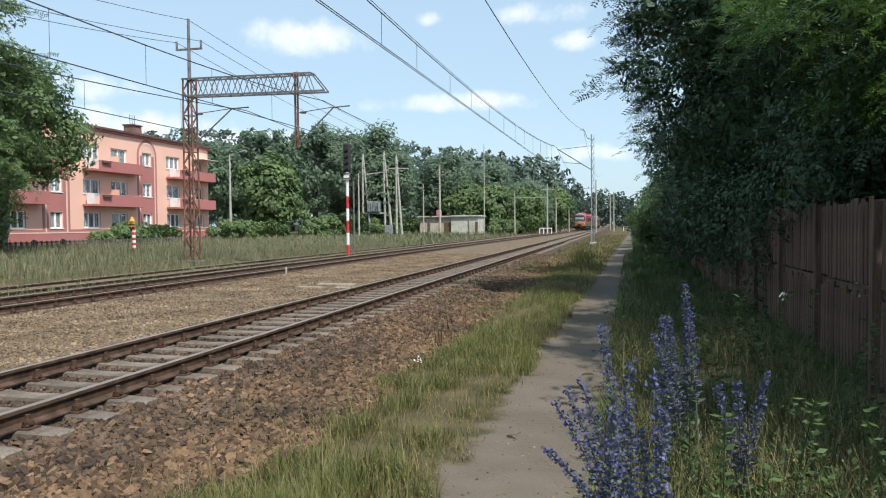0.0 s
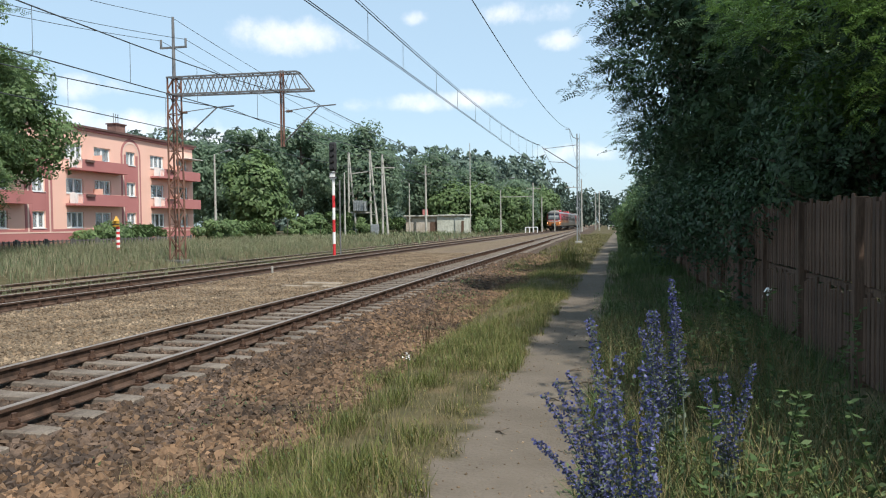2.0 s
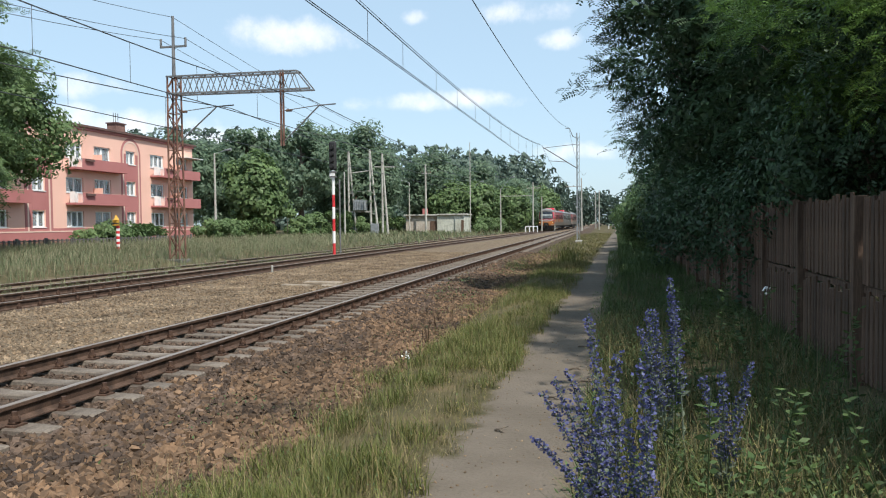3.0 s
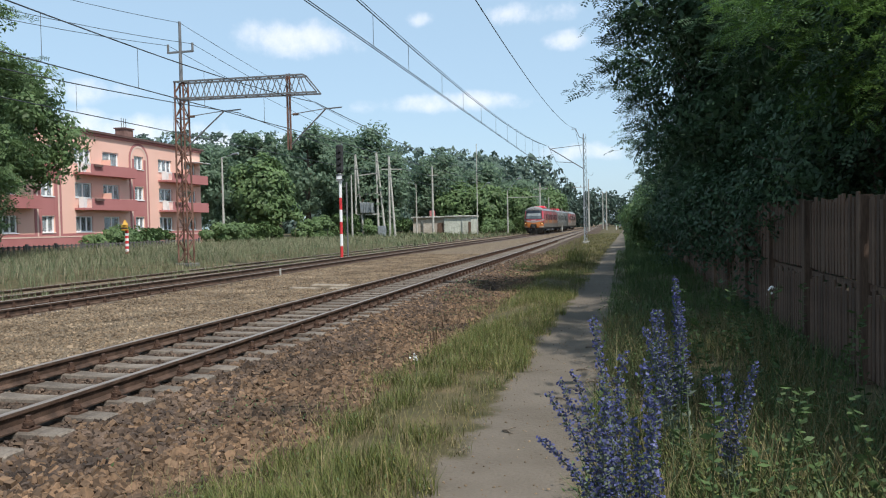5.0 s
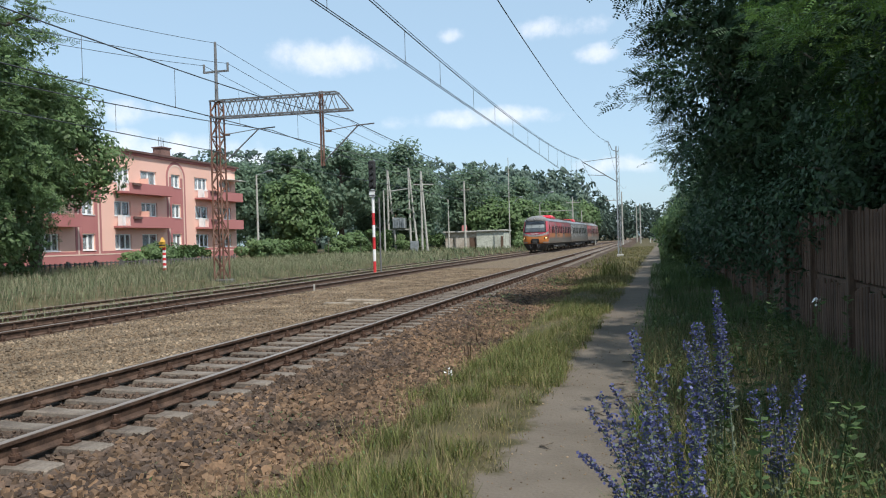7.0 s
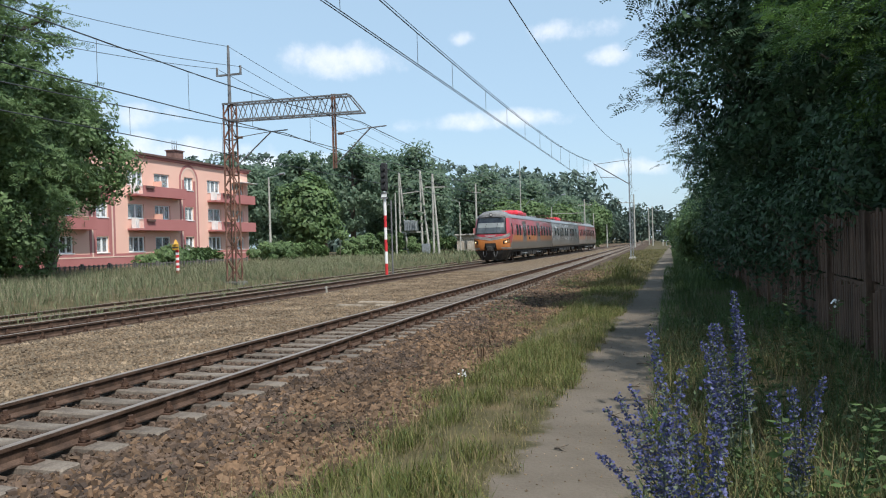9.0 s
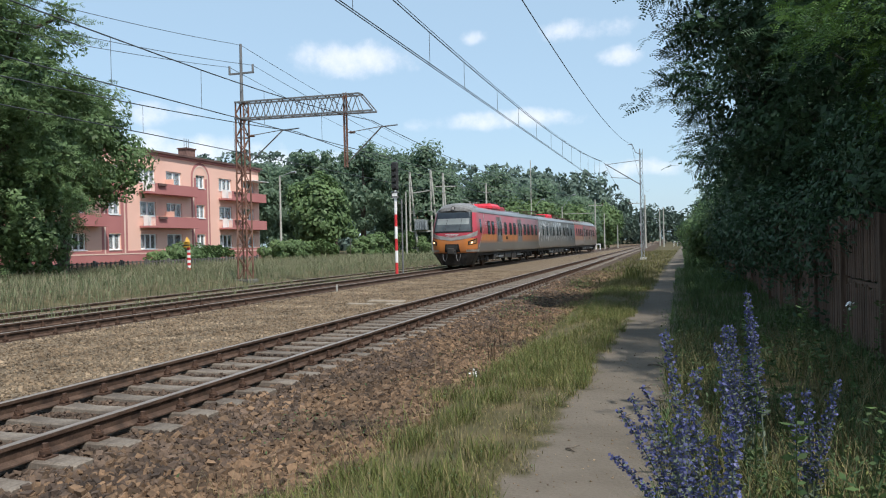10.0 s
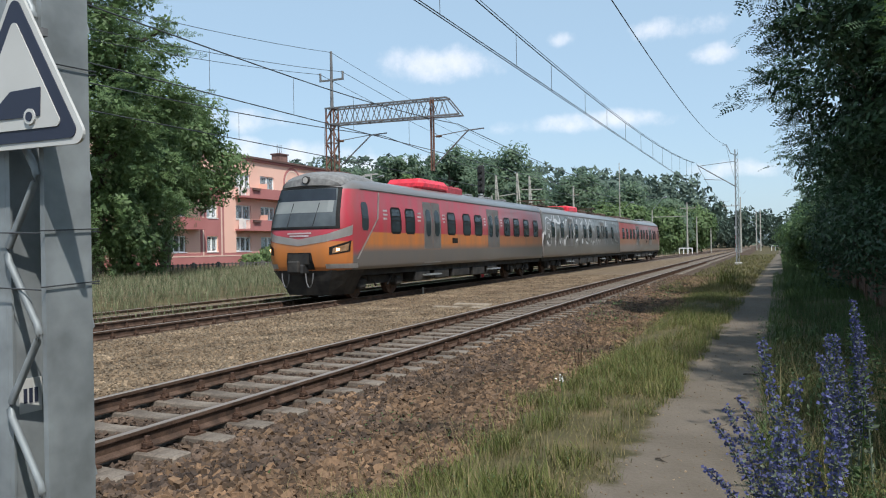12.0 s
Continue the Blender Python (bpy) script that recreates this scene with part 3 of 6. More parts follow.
            for k in range(8):
                tube(bm, (X + 0.9, by(a) + 0.06 + 0.12 * k, bz(c) + 0.16), (X + 0.9, by(a) + 0.06 + 0.12 * k, bz(d)), 0.012, sides=4)
            tube(bm, (X + 0.9, by(a), bz(d)), (X + 0.9, by(a) + 0.9, bz(d)), 0.025)
            part("railing", bm, M["white"], bal)
            part("drying_rack", box(bm_box(X + 0.3, X + 0.75, by(a) + 0.15, by(a) + 0.2, bz(c) + 0.16, bz(d) + 0.1), X + 0.3, X + 0.75, by(a) + 0.5, by(a) + 0.54, bz(c) + 0.16, bz(d) + 0.05), M["white"], bal)
            part("flower_box", bm_box(X + 0.95, X + 1.12, by(a) + 1.2, by(a) + 2.2, bz(d) - 0.22, bz(d) - 0.02), M["roof_felt"], bal)
    bm = bmesh.new()
    box(bm, X + 0.01, X + 1.3, by(61.0), by(63.6), bz(7.52), bz(7.56))
    part("awning", bm, M["white"], thing)
    return thing


apartment_block()


# ---- catenary ----
def lattice_mast(bm, x, y, z0, z1, w, bays, leg=0.07):
    """Four angle legs, tapering, laced on all sides."""
    def at(k, s, t):
        f = k / bays
        h = w * (1.18 - 0.18 * f) / 2
        return (x + s * h, y + t * h, z0 + (z1 - z0) * f)
    corners = [(-1, -1), (1, -1), (1, 1), (-1, 1)]
    for s, t in corners:
        strut(bm, at(0, s, t), at(bays, s, t), leg)
    for k in range(bays):
        for i in range(4):
            a, b = corners[i], corners[(i + 1) % 4]
            if (k + i) % 2:
                a, b = b, a
            strut(bm, at(k, *a), at(k + 1, *b), 0.034)
            if k % 3 == 2:
                strut(bm, at(k + 1, *a), at(k + 1, *b), 0.034)


def gantry():
    Y, XM = 31.5, -13.4
    thing = empty("catenary_gantry", (0, 0, 0), "rusty lattice mast with a truss arm over the tracks", "catenary mast")
    bm = bmesh.new()
    lattice_mast(bm, XM, Y, 0.0, 8.35, 0.42, 15)
    part("lattice_mast", bm, M["rust_steel"], thing)
    part("footing", bm_box(XM - 0.45, XM + 0.45, Y - 0.45, Y + 0.45, -0.3, 0.03, bevel=0.04), M["fence_concrete"], thing)
    bm = bmesh.new()
    ends = np.linspace(XM + 0.25, -7.35, 11)
    for dy in (-0.25, 0.25):
        strut(bm, (XM - 0.25, Y + dy, 8.33), (-7.35, Y + dy, 8.28), 0.07)
        strut(bm, (XM - 0.25, Y + dy, 7.56), (-6.7, Y + dy, 7.48), 0.07)
        strut(bm, (-7.35, Y + dy, 8.28), (-6.7, Y + dy, 7.48), 0.05)
        for a, b in zip(ends, ends[1:]):
            m = (a + b) / 2
            strut(bm, (a, Y + dy, 7.55), (m, Y + dy, 8.3), 0.03)
            strut(bm, (m, Y + dy, 8.3), (b, Y + dy, 7.52), 0.03)
    for a in ends:
        strut(bm, (a, Y - 0.25, 7.54), (a, Y + 0.25, 7.54), 0.035)
        strut(bm, (a, Y - 0.25, 8.3), (a, Y + 0.25, 8.3), 0.035)
    part("truss_arm", bm, M["grey_steel"], thing)
    bm = bmesh.new()
    for dx in (-0.06, 0.06):
        strut(bm, (-8.13 + dx, Y, 8.4), (-8.13 + dx, Y, 5.05), 0.05, 0.12)
    part("drop_post", bm, M["rust_steel"], thing)
    bm = bmesh.new()
    tube(bm, (XM, Y, 8.35), (XM, Y, 11.1), 0.085, 0.06, sides=8)
    part("pole_extension", bm, M["grey_steel"], thing)
    bm = bmesh.new()
    strut(bm, (XM - 0.66, Y, 9.72), (XM + 0.66, Y, 9.72), 0.08)
    for s in (-0.62, 0.62):
        tube(bm, (XM + s, Y, 9.72), (XM + s, Y, 10.1), 0.05, sides=6)
    part("cross_arm", bm, M["grey_steel"], thing)
    for x0, zr, reach in ((XM + 0.25, 6.75, 2.35), (-8.05, 6.6, 2.1)):
        arm = part("cantilever", tube(bmesh.new(), (x0, Y, zr - 1.35), (x0 + reach * 0.8, Y, zr + 0.18), 0.035), M["grey_steel"], thing)
        bm = bmesh.new()
        tube(bm, (x0, Y, zr), (x0 + reach * 0.8, Y, zr + 0.18), 0.02)
        tube(bm, (x0 + reach * 0.75, Y, zr + 0.16), (x0 + reach * 1.15, Y, zr + 0.2), 0.03)
        part("stay_rod", bm, M["grey_steel"], arm)
        bm = bmesh.new()
        for k in range(4):
            tube(bm, (x0 + 0.12 + 0.07 * k, Y, zr), (x0 + 0.16 + 0.07 * k, Y, zr), 0.06, sides=8)
        part("insulator", bm, M["insulator"], arm)


gantry()


def channel_mast(x, y, h, label, arm=True):
    """Mast of two rolled channels tied by bent round lacing bars."""
    thing = empty("catenary_mast", (x, y, -0.3), label, "catenary mast", "galvanised catenary masts")
    for s in (-1, 1):
        bm = bmesh.new()
        box(bm, min(s * 0.10, s * 0.11), max(s * 0.10, s * 0.11), -0.11, 0.11, 0, h)
        web = part("channel", bm, M["galv"], thing)
        for e in (-1, 1):
            part("flange", bm_box(min(s * 0.085, s * 0.10), max(s * 0.085, s * 0.10), min(e * 0.10, e * 0.11), max(e * 0.10, e * 0.11), 0, h), M["galv"], web)
        if s < 0:
            part("flange", bm_box(-0.19, -0.111, -0.11, -0.10, 0, h), M["galv"], web)
    for e in (-1, 1):
        zs = np.arange(0.28, h - 0.2, 0.31)
        pts = []
        for k, z in enumerate(zs):
            o = (-1) ** k * 0.085
            pts += [(o * 0.9, e * 0.124, z - 0.03), (o, e * 0.124, z), (o * 0.9, e * 0.124, z + 0.03)]
        v, f = poly_tube(pts, 0.0145, 8)
        arrays("lacing_bar", v, f, M["galv"], thing)
    part("footing", bm_box(-0.3, 0.3, -0.4, 0.4, -0.2, 0.18, bevel=0.03), M["concrete"], thing)
    if arm:
        bm = bmesh.new()
        tube(bm, (-0.1, 0, h - 1.0), (-3.0, 0, h - 1.25), 0.025)
        tube(bm, (-0.1, 0, h - 3.2), (-3.2, 0, h - 1.2), 0.045)
        tube(bm, (-1.0, 0, h - 2.6), (-2.7, 0, h - 2.45), 0.025)
        part("cantilever", bm, M["grey_steel"], thing)
        bm = bmesh.new()
        strut(bm, (0, 0, h - 0.5), (-0.5, 0, h - 0.3), 0.06)
        strut(bm, (-0.5, 0, h - 0.3), (-0.8, 0, h + 0.45), 0.06)
        strut(bm, (-0.8, 0, h + 0.45), (-1.15, 0, h + 0.45), 0.06)
        part("feeder_bracket", bm, M["grey_steel"], thing)
    return thing


channel_mast(3.45, 70, 9.9, "grey steel channel mast carrying the overhead wires")
near_mast = channel_mast(3.09, 2.26, 9.9, "galvanised laced channel mast with a warning sign")


def wires():
    def line(name, pts, r, label):
        v, f = poly_tube(pts, r, 5)
        return tagged(arrays(name, v, f, M["wire"]), label, "overhead wire")

    mess = lambda y: 6.91 + 0.00078 * (y - 23) ** 2  # noqa: E731
    cont = lambda y: 5.94 + 0.0085 * y  # noqa: E731
    ob = line("overhead_line", [(0, y, mess(y)) for y in np.linspace(-8, 70, 50)], 0.014, "tarnished catenary wire over the railway track")
    for dx in (-0.04, 0.04):
        arrays("messenger_strand", *poly_tube([(dx, y, mess(y) + 0.04) for y in np.linspace(-8, 70, 50)], 0.009, 5), M["wire"], ob)
    for x in (-0.035, 0.035):
        v, f = poly_tube([(x, y, cont(y)) for y in np.linspace(-8, 70, 50)], 0.011, 5)
        arrays("contact_wire", v, f, M["wire"], ob)
    for y in (-2.0, 3.5, 8.6, 13.6, 18.5, 21.9, 26.4, 30.3, 34.6, 39.1, 43.4, 47.6, 52.5, 57.5, 62.5, 67.0):
        part("dropper", tube(bmesh.new(), (0, y, cont(y)), (0, y, mess(y)), 0.007, sides=4), M["wire"], ob)
    line("feeder_line", [(2.72 - 0.0045 * max(0, y - 50), y, 6.93 + 0.00105 * (y - 15) ** 2) for y in np.linspace(-10, 70, 50)], 0.013, "bare feeder wire hung from the mast brackets")
    line("overhead_line", [(0.15, y, 8.6 - 1.3 * (1 - ((y - 102) / 32) ** 2)) for y in np.linspace(70, 134, 30)], 0.016, "tarnished catenary wire over the railway track")
    line("overhead_line", [(0.1, y, 6.45) for y in np.linspace(70, 134, 6)], 0.016, "tarnished contact wire over the railway track")
    line("feeder_line", [(2.6, y, 10.1 - 1.9 * (1 - ((y - 102) / 32) ** 2)) for y in np.linspace(70, 134, 30)], 0.013, "bare feeder wire hung from the mast brackets")
    # second and third track
    yard = ((-6.95, lambda y: 6.62 + (0.0028 if y > 18.5 else 0.0006) * (y - 18.5) ** 2, lambda y: 5.37 + 0.008 * y, (3.6, 8.9, 15.15, 18.8, 22.3, 26.6)),
            (-10.6, lambda y: 6.0 + 0.0016 * (y - 9) ** 2, lambda y: 5.33, (5.0, 12.2, 20.9, 26.3)))
    for x, zm, zc, drops in yard:
        a = line("overhead_line", [(x, y, zm(y)) for y in np.linspace(-30, 31.5, 40)], 0.018, "tarnished catenary wire over the yard track")
        v, f = poly_tube([(x, y, zc(y)) for y in np.linspace(-30, 31.5, 12)], 0.016, 5)
        arrays("contact_wire", v, f, M["wire"], a)
        for y in drops:
            part("dropper", tube(bmesh.new(), (x, y, zc(y)), (x, y, zm(y)), 0.008, sides=4), M["wire"], a)
        over = lambda y, x=x: float(x2(y)) + 0.1 if x > -8 else x  # noqa: E731
        b = line("overhead_line", [(over(y), y, zm(31.5) - 0.7 * (1 - ((y - 63) / 31.5) ** 2)) for y in np.linspace(31.5, 95, 30)], 0.018, "tarnished catenary wire over the yard track")
        v, f = poly_tube([(over(y), y, zc(31.5)) for y in np.linspace(31.5, 95, 12)], 0.016, 5)
        arrays("contact_wire", v, f, M["wire"], b)
    for dx, z in ((-0.62, 10.05), (0.62, 10.05), (0.0, 11.05)):
        line("power_line", [(-13.4 + dx, y, z - 2.45 * (1 - (y / 31.5) ** 2)) for y in np.linspace(-31.5, 31.5, 30)], 0.012, "thin line wire on the mast top")
        line("power_line", [(-13.4 + dx - 0.03 * (y - 31.5), y, z - 1.4 * (1 - ((y - 70) / 38.5) ** 2)) for y in np.linspace(31.5, 108, 30)], 0.012, "thin line wire on the mast top")


wires()

# ---- trees ----
def leaf_cloud(rng, centres, radii, count, size, droop=0.0):
    """Folded leaf pairs round clump centres: vertices and quads."""
    centres, radii = np.asarray(centres, float), np.asarray(radii, float)
    w = radii ** 2
    pick = rng.choice(len(centres), count, p=w / w.sum())
    d = rng.normal(size=(count, 3))
    d /= np.linalg.norm(d, axis=1, keepdims=True)
    pos = centres[pick] + d * (radii[pick] * rng.uniform(0.35, 1.0, count) ** 0.6)[:, None] * np.array([1, 1, 0.8])
    mid = centres.mean(0)
    far = pos - mid
    far /= np.linalg.norm(far, axis=1, keepdims=True) + 1e-9
    nrm = 0.55 * d + 0.55 * far + [0, 0, 0.35] + rng.normal(0, 0.38, (count, 3))
    nrm /= np.linalg.norm(nrm, axis=1, keepdims=True)
    a = np.cross(nrm, rng.normal(size=(count, 3)))
    a[:, 2] -= droop * 0.5
    a /= np.linalg.norm(a, axis=1, keepdims=True)
    b = np.cross(nrm, a)
    b /= np.linalg.norm(b, axis=1, keepdims=True) + 1e-9
    s = (size * rng.uniform(0.6, 1.3, count))[:, None]
    v = np.stack([pos - a * s, pos + b * s * 0.5, pos + a * s, pos - b * s * 0.5], 1)
    k = np.arange(count)[:, None] * 4
    return v.reshape(-1, 3), k + np.array([[0, 1, 2, 3]])


def limbs(rng, h, r, spread, start=0.35, count=9, lean=(0, 0)):
    """Tapered trunk with limbs; gives tubes and the limb tips."""
    pieces, tips = [], []
    zs = np.linspace(0, 1, 9)
    trunk = np.stack([lean[0] * zs ** 1.5 + 0.12 * np.sin(zs * 5 + rng.uniform(0, 6)) * zs, lean[1] * zs ** 1.5 + 0.12 * np.cos(zs * 4 + rng.uniform(0, 6)) * zs, h * 0.85 * zs], -1)
    trunk -= trunk[0]
    pieces.append(poly_tube(trunk, r * (1.15 - 0.95 * zs), 8))
    for k in range(count):
        f = start + (1 - start) * (k + rng.uniform(0, 0.8)) / count * 0.95
        base = np.array([np.interp(f, zs, trunk[:, i]) for i in range(3)])
        az = k * 2.4 + rng.uniform(-0.5, 0.5)
        ln = spread * (1.15 - 0.75 * f) * rng.uniform(0.75, 1.15)
        q = np.linspace(0, 1, 6)
        p = base + np.stack([np.cos(az) * ln * q, np.sin(az) * ln * q, ln * 0.55 * q ** 1.4 + 0.1 * np.sin(q * 6)], -1)
        pieces.append(poly_tube(p, r * 0.38 * (1.1 - 0.9 * q), 5))
        tips += [p[3], p[4], p[5]]
    tips.append(trunk[-1])
    return merge(pieces), np.array(tips)


def tree(x, y, h, spread, leaves, size, seed, material, label, name="broadleaf_tree", start=0.35, clump=0.3, low=0.25, lean=(0, 0), extra=60, z=None, group="", pairs=0, fill=1.3):
    rng = np.random.default_rng(seed)
    base = float(ground_z(x, y)) - 0.05 if z is None else z
    thing = empty(name, (x, y, base), label, "tree", group)
    (v, f), tips = limbs(rng, h, 0.028 * h, spread, start, 11, lean)
    arrays("trunk", v, f, M["bark"], thing)
    # the crown: clumps at limb tips and over the shell of an uneven egg
    d = rng.normal(size=(extra, 3))
    d /= np.linalg.norm(d, axis=1, keepdims=True)
    d *= rng.uniform(0.72 if pairs else 0.55, 1.0, extra)[:, None]
    mid = h * (low + 1) / 2
    egg = d * [spread * 0.88, spread * 0.88, h * (1 - low) / 2] + [lean[0] * 0.6, lean[1] * 0.6, mid]
    wob = 1 + 0.22 * np.sin(3 * np.arctan2(egg[:, 1], egg[:, 0]) + seed) * np.cos(egg[:, 2] * 1.1 + seed)
    egg[:, :2] *= wob[:, None]
    centres = np.concatenate([tips, egg])
    radii = spread * clump * rng.uniform(0.6, 1.25, len(centres))
    if pairs:
        axis = np.array([lean[0] * 0.6, lean[1] * 0.6, mid * 0.8])
        arrays("crown", *sprays(rng, centres, radii, leaves, size, pairs, axis), material, thing)
        core = np.concatenate([centres, axis + (centres - axis) * rng.uniform(0.45, 0.85, (len(centres), 1))])
        v, f = leaf_cloud(rng, core, np.concatenate([radii * 0.62, radii * 0.9]), int(leaves * fill), size * 1.6, 0.3)
        arrays("inner_foliage", v, f, material, thing)
    else:
        arrays("crown", *leaf_cloud(rng, centres, radii, leaves, size, 0.3), material, thing)
    return thing


def sprays(rng, centres, radii, count, leaf, pairs, axis):
    """Feathered locust leaves set in two rows along drooping twigs that fan out from each clump in flat tiers."""
    per = 9
    n = max(1, count // per)
    w = radii ** 2
    pick = rng.choice(len(centres), n, p=w / w.sum())
    out = centres[pick] - axis
    out /= np.linalg.norm(out, axis=1, keepdims=True) + 1e-9
    d = rng.normal(size=(n, 3)) * [1, 1, 0.4] + 0.9 * out
    d /= np.linalg.norm(d, axis=1, keepdims=True)
    up = np.array([0, 0, 1.0]) + rng.normal(0, 0.28, (n, 3)) + 0.25 * out
    side = np.cross(d, up)
    side /= np.linalg.norm(side, axis=1, keepdims=True) + 1e-9
    start = centres[pick] + rng.normal(0, 0.3, (n, 3)) * radii[pick][:, None] * [1, 1, 0.7]
    length = radii[pick] * rng.uniform(0.55, 1.05, n)
    quads = []
    for j in range(per):
        t = 0.2 + 0.8 * (j + 0.5) / per
        pos = start + d * (length * t)[:, None] - np.array([0, 0, 1.0]) * (length * 0.38 * t * t)[:, None]
        a = d * 0.55 + side * (1 if j % 2 else -1) * (1.0 if j < per - 1 else 0.1) + rng.normal(0, 0.22, (n, 3))
        a[:, 2] -= 0.22 * t
        a /= np.linalg.norm(a, axis=1, keepdims=True)
        b = np.cross(a, up + rng.normal(0, 0.25, (n, 3)))
        b /= np.linalg.norm(b, axis=1, keepdims=True) + 1e-9
        nrm = np.cross(b, a)
        s = (leaf * rng.uniform(0.7, 1.2, n))[:, None]
        for k in range(pairs):
            rib = pos + a * s * (1.15 * k + 0.6) - nrm * s * 0.05 * k * k * 0.6
            for e in (-1, 1):
                o = b * e + a * 0.25
                tip = rib + o * s * 1.45 + rng.normal(0, 0.12, (n, 3)) * s
                m = rib + o * s * 0.75
                quads.append(np.stack([rib, m + a * s * 0.42, tip, m - a * s * 0.42], 1))
    v = np.stack(quads, 1).reshape(-1, 3)
    return v, np.arange(len(v)).reshape(-1, 4)


# trees along the fence, overhanging the path; their shade is in the leaf colour
FENCE_TREES = [(12.0, 13.0, 8.2, 3.9, 13000, 5), (11.2, 20.0, 10.4, 4.5, 12000, 5), (11.5, 28.0, 9.8, 4.8, 7500, 4), (11.6, 37.0, 8.2, 4.6, 4500, 3), (12.2, 48.0, 7.4, 4.5, 3500, 2),
               (13.4, 61.0, 7.6, 4.6, 3000, 2), (15.2, 79, 8.4, 5.2, 2500, 2)]
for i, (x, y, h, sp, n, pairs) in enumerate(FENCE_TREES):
    tree(x, y, h, sp, n, 0.033 + 0.0012 * max(0, y), 100 + i, M["leaf"], "dense locust tree in shade-darkened green overhanging the plank fence", "locust_tree", low=0.17, clump=0.22, extra=170, group="trees behind the fence", pairs=pairs, lean=(-2.0 if i == 1 else -1.1, 0), fill=3.2)
# the row goes on beside the walker, out of view, and shades the verge
tree(12.4, 5.2, 7.6, 3.6, 7000, 0.19, 170, M["leaf"], "dense locust tree in shade-darkened green overhanging the plank fence", "locust_tree", low=0.2, clump=0.3, extra=60, group="trees behind the fence", lean=(-0.6, 0))
# young locust close by, sunlight put into the colour of its sprays over the fence
tree(10.0, 10.2, 8.0, 2.8, 7500, 0.027, 151, M["leaf_lit"], "young locust tree with feathered leaves in a sunlit green", "locust_tree", low=0.36, clump=0.24, extra=45, group="trees behind the fence", pairs=6, lean=(-0.7, -0.2), fill=0.8)
# bushes share the shade-darkened leaf colour
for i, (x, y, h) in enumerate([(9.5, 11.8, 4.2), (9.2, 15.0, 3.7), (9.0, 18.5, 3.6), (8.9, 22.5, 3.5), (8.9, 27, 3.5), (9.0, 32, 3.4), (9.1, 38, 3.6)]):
    tree(x, y, h, 1.75, 11000, 0.034 + 0.0012 * y, 300 + i, M["leaf"], "bush in shade-darkened green leaning over the plank fence", "bush", low=0.4 if y < 14 else 0.05, clump=0.34, extra=40, group="bushes at the fence", start=0.2)
for i, (x, y, h) in enumerate([(8.8, 42, 3.6), (8.6, 46.5, 3.8), (8.7, 52, 3.6), (9.0, 58, 4.2), (9.3, 65, 4.4), (9.8, 73, 4.6), (10.4, 83, 5.0), (11.2, 96, 5.5), (12.5, 112, 6.0)]):
    tree(x, y, h, 2.3, 9000, 0.07 + 0.0012 * y, 340 + i, M["leaf_deep"], "rank green bush reaching down to the grass", "bush", low=0.0, clump=0.32, extra=60, group="bushes along the path", start=0.15)
# big locust before the apartment block
tree(-25.6, 28.2, 17.0, 5.3, 13000, 0.085, 7, M["leaf_deep"], "tall spreading locust tree with a dark forked trunk", "locust_tree", low=0.03, clump=0.24, extra=110, lean=(0.3, 1.4), pairs=3, fill=2.2)
tree(-28.6, 36.4, 11.0, 4.2, 20000, 0.16, 9, M["leaf_deep"], "dark round-crowned tree beside the apartment block", low=0.36, clump=0.26, extra=110, lean=(1.2, 0.3))
tree(-25.0, 30.0, 5.4, 2.5, 9000, 0.13, 12, M["leaf_deep"], "leafy locust suckers below the tall tree", "bush", low=0.02, clump=0.3, extra=60, start=0.15)
tree(-29.5, 21, 14, 5.0, 16000, 0.24, 8, M["leaf_deep"], "tall spreading locust tree with a dark forked trunk", "locust_tree", low=0.16, clump=0.25, extra=80)
MID = [(-47, 88, 13, 4.5), (-40, 92, 15, 5), (-33, 80, 9.5, 3.6), (-36, 100, 16, 5.5), (-31, 112, 17, 6), (-24, 128, 14, 6), (-40, 120, 18, 6.5), (-18, 140, 12.5, 5.5), (-27, 104, 12, 4.5), (-52, 105, 14, 5.5),
       (-12, 150, 10.5, 5), (-16, 128, 8.5, 4), (-11, 136, 8, 4), (-8, 160, 9, 4.5), (-14, 165, 11, 5.5), (-20, 126, 8.5, 4), (-46, 112, 15, 5.5)]
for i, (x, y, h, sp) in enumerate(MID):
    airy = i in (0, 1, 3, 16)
    tree(x, y, h, sp, 5500 if airy else 11000, 0.33, 200 + i, M["leaf_light"] if h < 10 else M["leaf_hazed"], "airy green tree with sky between its boughs" if airy else "full green deciduous tree at the edge of the wood", low=0.1 if airy else 0.04, clump=0.22 if airy else 0.33, extra=50 if airy else 130, group="trees at the wood's edge")


